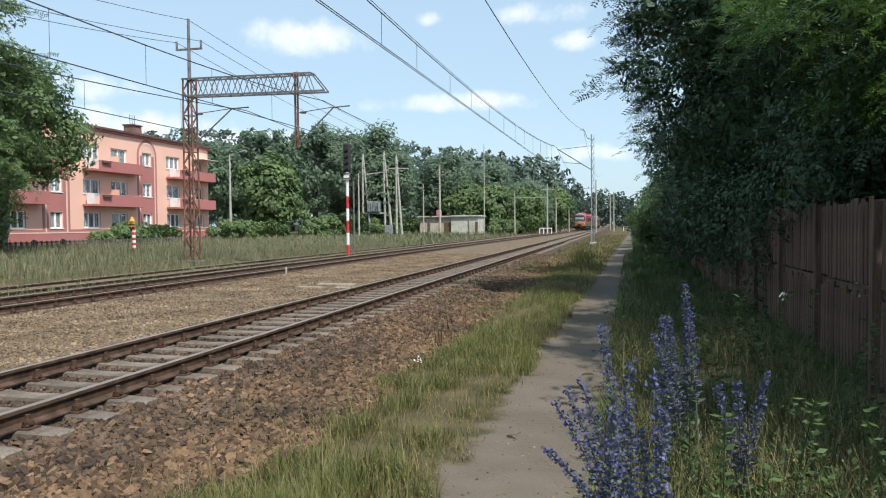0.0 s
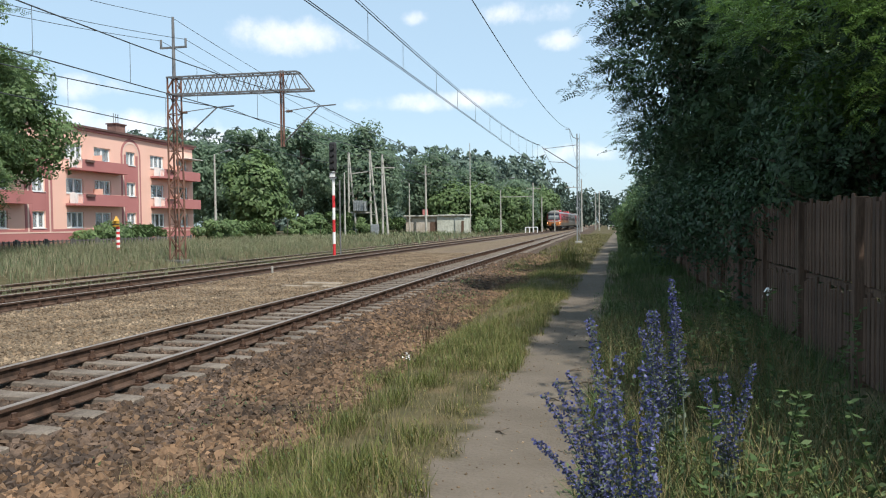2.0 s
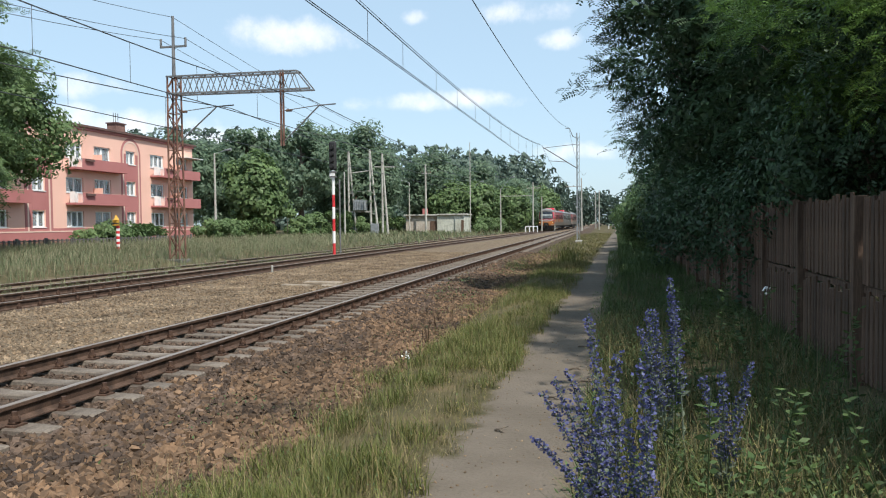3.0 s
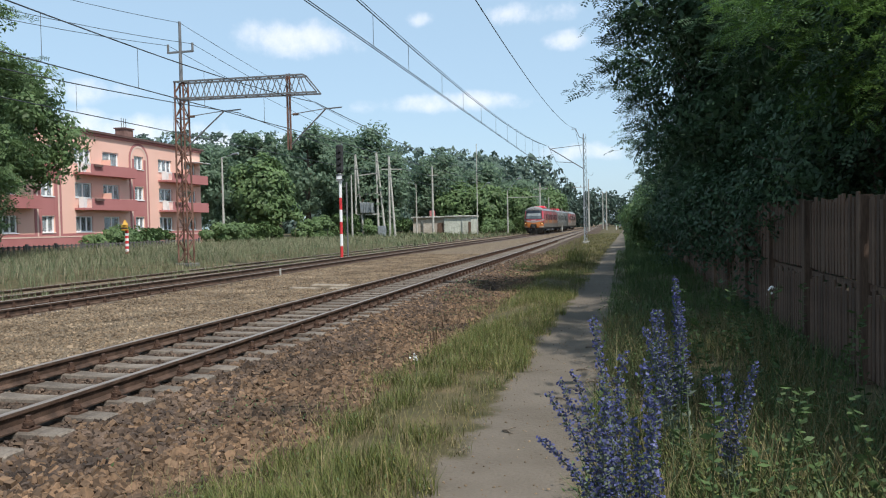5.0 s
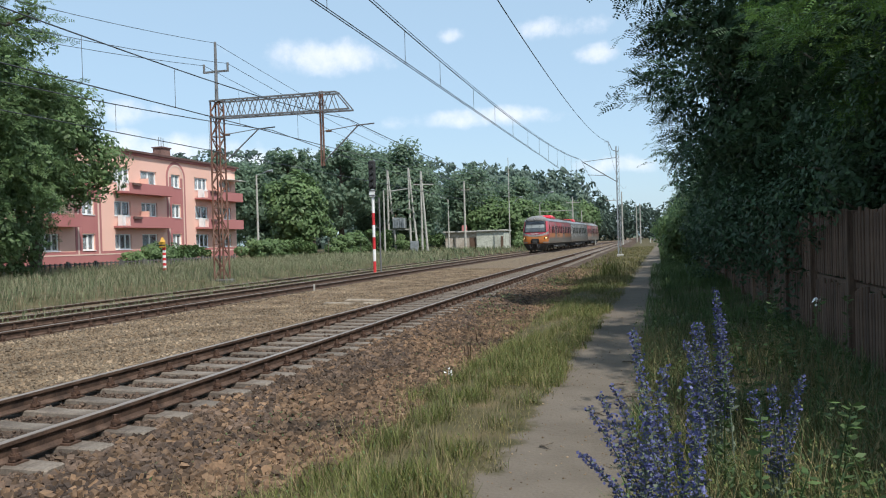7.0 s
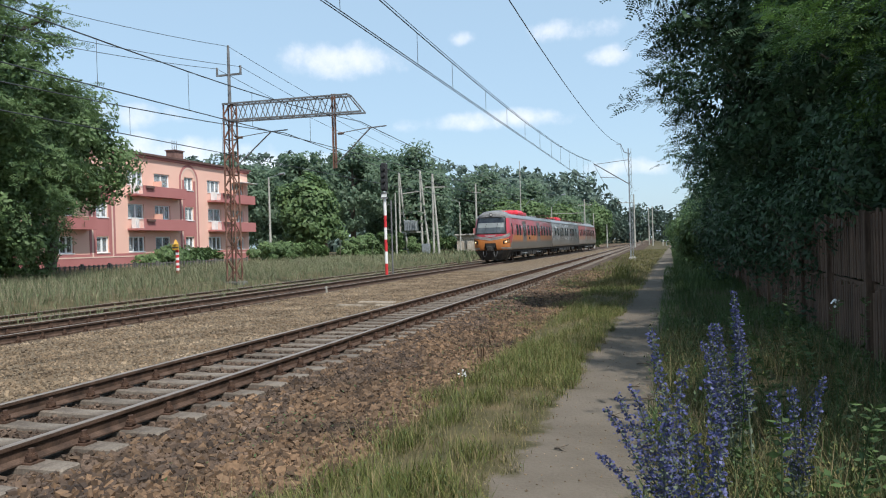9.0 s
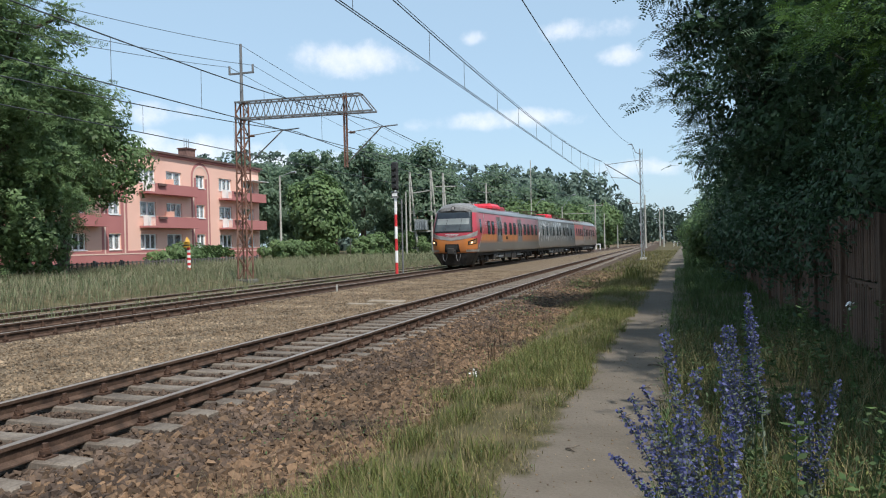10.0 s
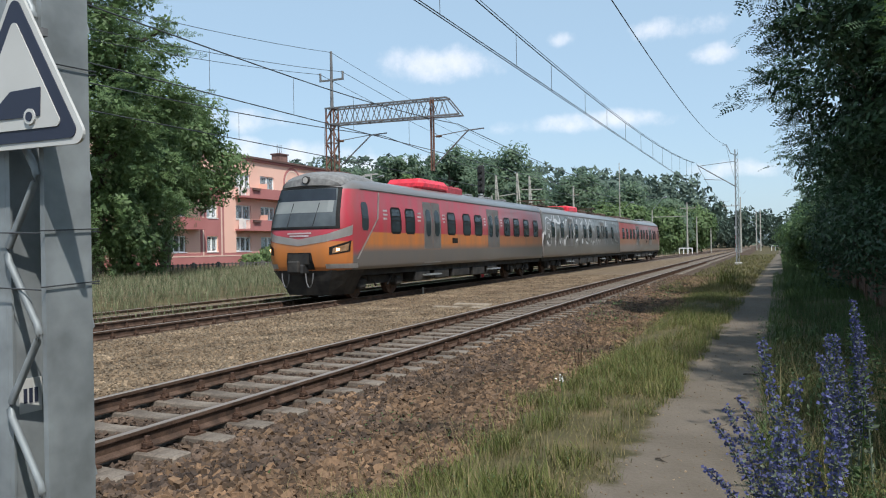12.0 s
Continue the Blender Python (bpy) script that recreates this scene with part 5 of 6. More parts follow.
# ---- train ----
def livery(name, silver=False, dusty=False):
    """Red over orange over dirty grey, by height on the car; the silver car carries painted scrawl."""
    m = bpy.data.materials.new(name)
    m.use_nodes = True
    nt = m.node_tree
    n, l = nt.nodes, nt.links
    p = n["Principled BSDF"]
    tc, sep = n.new("ShaderNodeTexCoord"), n.new("ShaderNodeSeparateXYZ")
    l.new(tc.outputs["Object"], sep.inputs[0])
    no = n.new("ShaderNodeTexNoise")
    no.inputs["Scale"].default_value, no.inputs["Detail"].default_value = 1.4, 6
    mp = n.new("ShaderNodeMapping")
    mp.inputs["Scale"].default_value = (1, 1.6, 0.35)
    l.new(tc.outputs["Object"], mp.inputs["Vector"])
    l.new(mp.outputs["Vector"], no.inputs["Vector"])

    def ramp(fac, stops, sharp=False):
        r = n.new("ShaderNodeValToRGB")
        r.color_ramp.interpolation = "CONSTANT" if sharp else "LINEAR"
        el = r.color_ramp.elements
        while len(el) < len(stops):
            el.new(0.5)
        for i, (pos, c) in enumerate(stops):
            el[i].position, el[i].color = pos, (*c, 1)
        l.new(fac, r.inputs["Fac"])
        return r.outputs["Color"]

    def blend(fac, a, b):
        q = n.new("ShaderNodeMix")
        q.data_type = "RGBA"
        if isinstance(fac, float):
            q.inputs["Factor"].default_value = fac
        else:
            l.new(fac, q.inputs["Factor"])
        l.new(a, q.inputs["A"])
        l.new(b, q.inputs["B"])
        return q.outputs["Result"]

    zf = n.new("ShaderNodeMapRange")
    zf.inputs["From Min"].default_value, zf.inputs["From Max"].default_value = 0.9, 3.9
    l.new(sep.outputs["Z"], zf.inputs["Value"])
    h = lambda z: (z - 0.9) / 3.0  # noqa: E731
    red, orange, grey, roof = (0.40, 0.03, 0.05), (0.50, 0.165, 0.035), (0.125, 0.115, 0.108), (0.15, 0.145, 0.142)
    if dusty:
        red, orange, grey = (0.235, 0.062, 0.062), (0.20, 0.105, 0.068), (0.14, 0.125, 0.115)
    if silver:
        wave = n.new("ShaderNodeTexNoise")
        wave.inputs["Scale"].default_value, wave.inputs["Detail"].default_value, wave.inputs["Distortion"].default_value = 0.5, 0.0, 1.4
        tall = n.new("ShaderNodeMapping")
        tall.inputs["Scale"].default_value = (1, 1.15, 0.8)
        l.new(tc.outputs["Object"], tall.inputs["Vector"])
        l.new(tall.outputs["Vector"], wave.inputs["Vector"])
        side = ramp(wave.outputs["Fac"], [(0, (0.12, 0.117, 0.114)), (0.385, (0.6, 0.59, 0.6)), (0.425, (0.012, 0.012, 0.014)), (0.475, (0.14, 0.137, 0.134)), (0.54, (0.012, 0.012, 0.014)), (0.585, (0.6, 0.59, 0.6)), (0.62, (0.12, 0.117, 0.114))], True)
        body = ramp(zf.outputs["Result"], [(h(0.9), (0.10, 0.093, 0.088)), (h(1.3), (0.13, 0.123, 0.116)), (h(3.4), (0.17, 0.163, 0.163))])
        gate = ramp(zf.outputs["Result"], [(0, (0, 0, 0)), (h(1.5), (0, 0, 0)), (h(1.7), (1, 1, 1)), (h(3.3), (1, 1, 1)), (h(3.36), (0, 0, 0))])
        col = blend(gate, body, side)
    else:
        side = ramp(zf.outputs["Result"], [(0, grey), (h(1.45), grey), (h(1.72), orange), (h(2.06), orange), (h(2.075), red), (h(3.36), red), (h(3.40), roof)])
        nose = ramp(zf.outputs["Result"], [(0, orange), (h(1.78), orange), (h(1.80), red), (h(3.36), red), (h(3.42), roof)])
        yf = n.new("ShaderNodeMapRange")
        yf.inputs["From Min"].default_value, yf.inputs["From Max"].default_value = 0.72, 0.78
        l.new(sep.outputs["Y"], yf.inputs["Value"])
        # red sweep behind the cab, bounded by the grey curve
        sweep = ramp(zf.outputs["Result"], [(0, grey), (h(1.32), grey), (h(1.55), red), (h(3.36), red), (h(3.40), roof)])
        k1 = n.new("ShaderNodeMath")
        k1.operation = "MULTIPLY_ADD"
        l.new(sep.outputs["Z"], k1.inputs[0])
        k1.inputs[1].default_value, k1.inputs[2].default_value = 1.12, 0.9 - 1.12 * 1.25
        k2 = n.new("ShaderNodeMath")
        k2.operation = "LESS_THAN"
        l.new(sep.outputs["Y"], k2.inputs[0])
        l.new(k1.outputs[0], k2.inputs[1])
        side = blend(k2.outputs[0], side, sweep)
        col = blend(yf.outputs["Result"], nose, side)
    dirt = ramp(no.outputs["Fac"], [(0.4, (0.06, 0.06, 0.06)), (0.7, (0.5, 0.5, 0.5))])
    grime = n.new("ShaderNodeRGB")
    grime.outputs[0].default_value = (0.15, 0.125, 0.105, 1)
    col = blend(dirt, col, grime.outputs[0])
    l.new(col, p.inputs["Base Color"])
    p.inputs["Roughness"].default_value = 0.34
    p.inputs["Coat Weight"].default_value = 0.25
    return m


M["livery_dusty"] = livery("dusty_red_livery", dusty=True)
M["livery"], M["silver"] = livery("red_orange_livery"), livery("silver_scrawled_livery", True)
M["stripe"] = mat("grey_stripe_paint", [(0.38, 0.36, 0.34), (0.46, 0.44, 0.42)], 2, 0.4, 0, 0)
M["door_grey"] = mat("grey_door_paint", [(0.22, 0.21, 0.20), (0.28, 0.27, 0.26)], 1.2, 0.4, 0, 0)
M["lettering"] = mat("white_lettering", [(0.62, 0.58, 0.58), (0.7, 0.66, 0.66)], 3, 0.5, 0, 0)
M["roof_red"] = mat("red_roof_unit", [(0.58, 0.03, 0.05), (0.66, 0.04, 0.06)], 1.5, 0.4, 0, 0, fine=6)
M["roof_dull_red"] = mat("dull_red_roof_unit", [(0.24, 0.035, 0.045), (0.33, 0.05, 0.06)], 2, 0.6, 0, 0.1, fine=8)
M["roof_grey"] = mat("dusty_roof_grey", [(0.12, 0.118, 0.115), (0.17, 0.166, 0.16), (0.21, 0.205, 0.2)], 1.2, 0.5, 0, 0.05, fine=9)
M["display"] = mat("tinted_display_glass", [(0.035, 0.045, 0.06), (0.06, 0.075, 0.095)], 1, 0.1, 0, 0, spec=0.7)
M["amber"] = mat("amber_lens", [(0.35, 0.20, 0.10), (0.55, 0.36, 0.22)], 6, 0.2, 0, 0)
# pale colour for the sky reflected in the windscreen
M["sky_sheen"] = mat("pale_sky_sheen", [(0.34, 0.37, 0.37), (0.46, 0.49, 0.48)], 1.5, 0.3, 0, 0)
M["screen"] = mat("windscreen_glass", [(0.07, 0.085, 0.10), (0.22, 0.25, 0.26)], 0.8, 0.06, 0, 0, spec=0.9)

HALF, CORNER = 1.44, 0.78
LEVELS = [0.92, 1.05, 1.3, 1.6, 1.9, 2.15, 2.5, 2.9, 3.2, 3.38, 3.47, 3.57, 3.67, 3.75, 3.81, 3.85, 3.87]


def half_width(z):
    if z <= 3.38:
        return float(np.interp(z, [0.9, 1.1, 2.5, 3.38], [1.40, HALF, HALF, 1.34]))
    return 1.34 * math.sqrt(max(0.0, 1 - ((z - 3.38) / 0.495) ** 2)) + 0.02


def nose_y(z):
    return float(np.interp(z, [0.2, 0.92, 1.2, 1.7, 2.15, 2.6, 3.38, 3.57, 3.7, 3.8, 3.87], [0.28, 0.12, 0.03, 0.0, 0.05, 0.16, 0.46, 0.60, 0.82, 1.15, 1.75]))


def skin(s, z, out=0.0, cab=True):
    """The car's skin: s runs round it from the middle of the nose, z up."""
    w = half_width(z)
    r = min(CORNER if cab else 0.06, w * 0.9)
    a = w - r
    y0 = nose_y(z) if cab else 0.0
    sg, q = (1 if s >= 0 else -1), abs(s)
    if q <= a:
        return Vector((sg * q, y0 - out + 0.05 * (q / a) ** 2 * cab, z))
    if q <= a + r * math.pi / 2:
        t = (q - a) / r
        return Vector((sg * (a + (r + out) * math.sin(t)), y0 + 0.05 * cab + r - (r + out) * math.cos(t), z))
    return Vector((sg * (w + out), y0 + 0.05 * cab + r + (q - a - r * math.pi / 2), z))


def side_s(y, z, cab=True):
    """The s at which the side stands at y."""
    w = half_width(z)
    r = min(CORNER if cab else 0.06, w * 0.9)
    return (w - r) + r * math.pi / 2 + y - (nose_y(z) if cab else 0.0) - 0.05 * cab - r


def patch(name, corners, out, material, parent, nu=6, nv=3, cab=True, side=1, by_y=False, label="", soft=0.0):
    """A plate on the skin between four (s, z) corners; by_y takes y on the flank in place of s."""
    bm = bmesh.new()
    (a, b, c, d) = corners
    grid = []
    for j in range(nv + 1):
        row = []
        for i in range(nu + 1):
            u, v = i / nu, j / nv
            u = 0.5 + (u - 0.5) * (1 - soft * (max(0.0, abs(2 * v - 1) - 0.7) / 0.3) ** 2)
            s = (a[0] * (1 - u) + b[0] * u) * (1 - v) + (d[0] * (1 - u) + c[0] * u) * v
            z = (a[1] * (1 - u) + b[1] * u) * (1 - v) + (d[1] * (1 - u) + c[1] * u) * v
            if by_y:
                s = side_s(s, z, cab)
            row.append(bm.verts.new(skin(side * s, z, out, cab)))
        grid.append(row)
    for j in range(nv):
        for i in range(nu):
            bm.faces.new((grid[j][i], grid[j][i + 1], grid[j + 1][i + 1], grid[j + 1][i]))
    bmesh.ops.solidify(bm, geom=bm.faces[:], thickness=0.012)
    bmesh.ops.recalc_face_normals(bm, faces=bm.faces)
    return part(name, bm, material, parent, label)


WHEELS = []
CARS = []


def bogie(parent, y):
    b = part("bogie", box(box(bm_box(-1.05, -0.85, y - 1.7, y + 1.7, 0.42, 0.68), 0.85, 1.05, y - 1.7, y + 1.7, 0.42, 0.68), -0.9, 0.9, y - 0.3, y + 0.3, 0.45, 0.75), M["under"], parent)
    for e in (-1, 1):
        for q in (-1.25, 1.25):
            part("axle_box", bm_box(e * 1.0 - 0.14, e * 1.0 + 0.14, y + q - 0.22, y + q + 0.22, 0.3, 0.62, bevel=0.05), M["under"], b)
            part("spring", tube(bmesh.new(), (e * 1.02, y + q * 0.6, 0.5), (e * 1.02, y + q * 0.6, 0.9), 0.1, sides=8), M["under"], b)
        for q in (-1, 1):
            part("damper", tube(bmesh.new(), (e * 1.12, y + q, 0.95), (e * 1.12, y + q * 0.4, 0.35), 0.03), M["under"], b)
    for q in (-1.25, 1.25):
        bm = bmesh.new()
        for e in (-1, 1):
            tube(bm, (e * 0.69, 0, 0), (e * 0.82, 0, 0), 0.46, sides=24)
            tube(bm, (e * 0.66, 0, 0), (e * 0.69, 0, 0), 0.49, sides=24)
            for k in range(6):
                t = k * math.pi / 3
                tube(bm, (e * 0.82, 0.25 * math.cos(t), 0.25 * math.sin(t)), (e * 0.835, 0.25 * math.cos(t), 0.25 * math.sin(t)), 0.05, sides=6)
        tube(bm, (-0.9, 0, 0), (0.9, 0, 0), 0.08, sides=10)
        w = part("wheelset", bm, M["rail_side"], parent, "steel wheels on an axle")
        WHEELS.append((w, y + q))


def railcar(length, cab, paint, label, windows, doors, name="railcar"):
    car = empty(name, (0, 0, 0), label, "train car", "cars of the train")
    CARS.append(car)
    # skin round both flanks and the nose, closed behind
    bm = bmesh.new()
    rings = []
    for z in LEVELS:
        w = half_width(z)
        r = min(CORNER if cab else 0.06, w * 0.9)
        arc = w - r + r * math.pi / 2
        end = side_s(length, z, cab)
        ss = [end, (end + arc) / 2, arc + 0.3, arc, *[w - r + r * t for t in np.linspace(1.4, 0.16, 9)], w - r, (w - r) * 0.5]
        ss = [-q for q in ss] + [0.0] + ss[::-1]
        rings.append([bm.verts.new(skin(q, z, 0, cab)) for q in ss])
    for lo, hi in zip(rings, rings[1:]):
        for i in range(len(lo) - 1):
            bm.faces.new((lo[i], lo[i + 1], hi[i + 1], hi[i]))
    bm.faces.new(rings[-1])
    for lo, hi in zip(rings, rings[1:]):
        bm.faces.new((lo[-1], lo[0], hi[0], hi[-1]))
    bm.faces.new(rings[0][::-1])
    bmesh.ops.recalc_face_normals(bm, faces=bm.faces)
    body = part("body", bm, paint, car, smooth=True)
    for sd in (-1, 1):
        for a, b in windows:
            if b - a < 0.5:
                continue
            w = patch("window", [(a - 0.05, 2.03), (b + 0.05, 2.03), (b + 0.05, 2.92), (a - 0.05, 2.92)], 0.004, M["black"], body, 2, 12, cab, sd, True, soft=0.3)
            patch("pane", [(a + 0.05, 2.1), (b - 0.05, 2.1), (b - 0.05, 2.6), (a + 0.05, 2.6)], 0.012, M["glass"], w, 1, 1, cab, sd, True)
            patch("top_vent", [(a + 0.05, 2.63), (b - 0.05, 2.63), (b - 0.07, 2.85), (a + 0.07, 2.85)], 0.012, M["glass"], w, 1, 1, cab, sd, True)
        for a, b in doors:
            m = (a + b) / 2
            for p, q in ((a, m - 0.015), (m + 0.015, b)):
                d = patch("door", [(p, 1.0), (q, 1.0), (q, 3.22), (p, 3.22)], 0.006, M["door_grey"], body, 1, 3, cab, sd, True)
                patch("door_window", [(p + 0.16, 1.98), (q - 0.16, 1.98), (q - 0.16, 2.95), (p + 0.16, 2.95)], 0.02, M["glass"], d, 2, 12, cab, sd, True, soft=0.6)
            part("door_step", bm_box(*sorted((sd * 1.32, sd * 1.5)), a + 0.1, b - 0.1, 0.55, 0.6), M["galv"], car)
        patch("gutter", [(1.3 if cab else 0.1, 3.37), (length - 0.1, 3.37), (length - 0.1, 3.41), (1.3 if cab else 0.1, 3.41)], 0.02, M["door_grey"], body, 4, 1, cab, sd, True)
    # underframe boxes and bogies
    part("underframe", bm_box(-1.25, 1.25, 0.9 if cab else 0.1, length, 0.72, 0.93), M["under"], car)
    rng = random.Random(int(length * 10))
    for y0, y1 in ((5.4, 6.6), (7.0, 8.4), (8.8, 10.6), (11.0, 12.4), (12.8, 14.0)):
        part("equipment_box", bm_box(-1.28, 1.28, y0, y1, 0.32 + rng.uniform(0, 0.12), 0.72, bevel=0.03), M["under"], car)
    for y in (3.1, length - 3.1):
        bogie(car, y)
    return car, body


WIN = [(3.26, 3.94), (4.34, 5.02), (7.98, 8.73), (9.59, 10.36), (10.9, 11.73), (14.7, 15.5), (16.1, 16.95), (17.7, 18.55), (19.4, 20.2)]
DOOR = [(5.8, 7.31), (12.46, 14.0)]


def nose_fittings(car, body, cooled=True):
    patch("windscreen_frame", [(-1.3, 2.16), (1.3, 2.16), (1.16, 3.43), (-1.16, 3.43)], 0.014, M["black"], body, 24, 10)
    # pale band laid over the glass as its painted reflection
    patch("screen_reflection", [(-1.02, 2.66), (1.02, 2.66), (1.0, 3.03), (-1.0, 3.03)], 0.026, M["sky_sheen"], body, 12, 2, label="pale sky reflection painted across the windscreen")
    screen = patch("windscreen", [(-1.16, 2.24), (1.16, 2.24), (1.04, 3.39), (-1.04, 3.39)], 0.02, M["screen"], body, 24, 10, label="wide tinted windscreen")
    patch("display_strip", [(-1.06, 3.02), (1.06, 3.02), (0.98, 3.38), (-0.98, 3.38)], 0.03, M["display"], screen, 20, 3)
    patch("rubber_seal", [(-1.1, 2.18), (1.1, 2.18), (1.1, 2.24), (-1.1, 2.24)], 0.026, M["black"], screen, 20, 1)
    for s in (-0.45, 0.45):
        part("wiper", tube(bmesh.new(), skin(s, 2.18, 0.04), skin(s + 0.12, 2.95, 0.04), 0.012), M["black"], screen)
    for sd in (-1, 1):
        patch("stripe", [(0.0, 1.66), (0.9, 1.78), (0.9, 2.0), (0.0, 1.86)], 0.006, M["stripe"], body, 8, 1, True, sd)
        patch("stripe", [(0.9, 1.78), (1.75, 1.98), (1.75, 2.28), (0.9, 2.0)], 0.006, M["stripe"], body, 8, 1, True, sd)
        patch("stripe", [(0.95, 1.25), (1.05, 1.25), (2.36, 2.5), (2.26, 2.5)], 0.005, M["stripe"], body, 2, 8, True, sd, True)
        patch("stripe", [(2.26, 2.5), (2.36, 2.5), (2.62, 3.36), (2.52, 3.36)], 0.005, M["stripe"], body, 2, 5, True, sd, True)
        patch("stripe", [(0.85, 0.98), (2.0, 0.98), (2.0, 1.12), (0.85, 1.12)], 0.006, M["stripe"], body, 8, 1, True, sd)
        hl = patch("headlight", [(0.98, 1.38), (1.66, 1.48), (1.72, 1.82), (1.0, 1.62)], 0.008, M["black"], body, 6, 2, True, sd)
        patch("lens", [(1.08, 1.43), (1.58, 1.52), (1.62, 1.73), (1.1, 1.58)], 0.02, M["amber"], hl, 6, 2, True, sd, label="amber headlight lens")
        patch("bulb", [(1.19, 1.49), (1.29, 1.505), (1.30, 1.59), (1.20, 1.575)], 0.026, M["headlamp"], hl, 3, 2, True, sd, label="lit headlight bulb")
        patch("cab_window", [(1.3, 2.12), (1.72, 2.12), (1.72, 3.0), (1.3, 3.0)], 0.008, M["glass"], body, 2, 12, True, sd, True, soft=0.35)
        for y, w in ((2.85, 0.3), (5.42, 0.3), (7.62, 0.25), (14.3, 0.25), (12.1, 0.25)):
            for k in range(3):
                patch("lettering", [(y - w / 2, 2.75 - 0.13 * k), (y + w / 2 * (1 - 0.3 * (k == 2)), 2.75 - 0.13 * k), (y + w / 2 * (1 - 0.3 * (k == 2)), 2.81 - 0.13 * k), (y - w / 2, 2.81 - 0.13 * k)], 0.006, M["lettering"], body, 1, 1, True, sd, True)
        patch("panel", [(8.4, 1.72), (8.95, 1.72), (8.95, 1.92), (8.4, 1.92)], 0.006, M["under"], body, 1, 1, True, sd, True)
    for k, (w, z) in enumerate(((0.42, 2.04), (0.34, 1.96))):
        patch("number_bar", [(-w, z - 0.022), (w, z - 0.022), (w, z + 0.022), (-w, z + 0.022)], 0.014, M["lettering"], body, 6, 1)
    # plough, coupler, hoses
    bm = bmesh.new()
    ring = lambda z, w, y: [bm.verts.new(v) for v in ((-w, 1.5, z), (-w, y + 0.5, z), (-w * 0.72, y + 0.08, z), (0, y, z), (w * 0.72, y + 0.08, z), (w, y + 0.5, z), (w, 1.5, z))]  # noqa: E731
    rr = [ring(0.17, 0.98, 0.42), ring(0.6, 1.2, 0.24), ring(0.93, 1.4, 0.15)]
    for lo, hi in zip(rr, rr[1:]):
        for i in range(6):
            bm.faces.new((lo[i], lo[i + 1], hi[i + 1], hi[i]))
    bm.faces.new(rr[0][::-1])
    bm.faces.new(rr[-1])
    part("plough", bm, M["under"], car, "dark grey pilot plough")
    c = part("coupler", bm_box(-0.26, 0.26, -0.22, 0.3, 0.82, 1.12, bevel=0.05), M["black"], car)
    part("coupler_head", box(bm_box(-0.2, 0.2, -0.34, -0.2, 0.86, 1.22, bevel=0.04), -0.34, 0.34, -0.05, 0.1, 1.12, 1.42), M["under"], c)
    patch("coupler_recess", [(-0.5, 0.95), (0.5, 0.95), (0.42, 1.46), (-0.42, 1.46)], 0.01, M["black"], body, 6, 2)
    for sd in (-1, 1):
        t = np.linspace(0, math.pi, 9)
        v, f = poly_tube(np.stack([sd * (0.42 + 0.13 * np.cos(t)), -0.08 + 0 * t, 0.85 - 0.42 * np.sin(t)], -1), 0.02, 6)
        arrays("brake_hose", v, f, M["grey_steel"], car)
    # grey roof dome over the cab, with the top lamp in its brow
    bm = bmesh.new()
    rings = []
    for y, w, base, top in ((0.44, 0.95, 3.42, 3.5), (0.5, 1.08, 3.4, 3.72), (0.72, 1.14, 3.4, 3.88), (1.1, 1.14, 3.42, 3.98), (1.9, 1.08, 3.5, 4.04), (2.7, 0.95, 3.6, 4.03), (3.3, 0.85, 3.66, 3.95), (3.5, 0.8, 3.68, 3.8)):
        rings.append([bm.verts.new((w * math.cos(t), y + 0.28 * (1 - math.sin(t)) * (y < 0.8), base + (top - base) * math.sin(t) ** 0.75)) for t in np.linspace(0, math.pi, 15)])
    for lo, hi in zip(rings, rings[1:]):
        for i in range(14):
            bm.faces.new((lo[i], lo[i + 1], hi[i + 1], hi[i]))
    bm.faces.new(rings[0])
    bm.faces.new(rings[-1][::-1])
    bmesh.ops.recalc_face_normals(bm, faces=bm.faces)
    part("roof_dome", bm, M["roof_grey"], body, "dusty grey cab roof dome")
    lamp = part("top_lamp", tube(bmesh.new(), (0, 0.42, 3.66), (0, 0.6, 3.66), 0.125, sides=18), M["under"], body)
    part("top_lens", tube(bmesh.new(), (0, 0.405, 3.66), (0, 0.42, 3.66), 0.09, sides=16), M["stripe"], lamp)
    for x, y in ((0.3, 4.0), (-0.2, 4.4)):
        part("aerial", strut(tube(bmesh.new(), (x, y, 3.8), (x, y, 4.12), 0.03), (x - 0.25, y, 4.12), (x + 0.25, y, 4.12), 0.04), M["stripe"], body)
    unit = bmesh.new()
    box(unit, -0.8, 0.8, 7.0, 9.7, 3.72, 4.22, bevel=0.18)
    rear = bm_box(-0.7, 0.7, 9.75, 11.4, 3.72, 4.08, bevel=0.06)
    for k in range(4):
        box(rear, -0.6, 0.6, 9.95 + 0.36 * k, 10.12 + 0.36 * k, 4.08, 4.12)
    if cooled:
        part("air_conditioner", unit, M["roof_red"], body, "bright red roof air conditioner")
        part("condenser", rear, M["roof_dull_red"], body, "dull red slotted condenser")
    else:
        unit.free()
        rear.free()
    for y in (11.0, 13.0, 15.6, 17.8):
        part("roof_vent", bm_box(-0.35, 0.35, y, y + 0.5, 3.8, 3.98, bevel=0.05), M["grey_steel"], body)


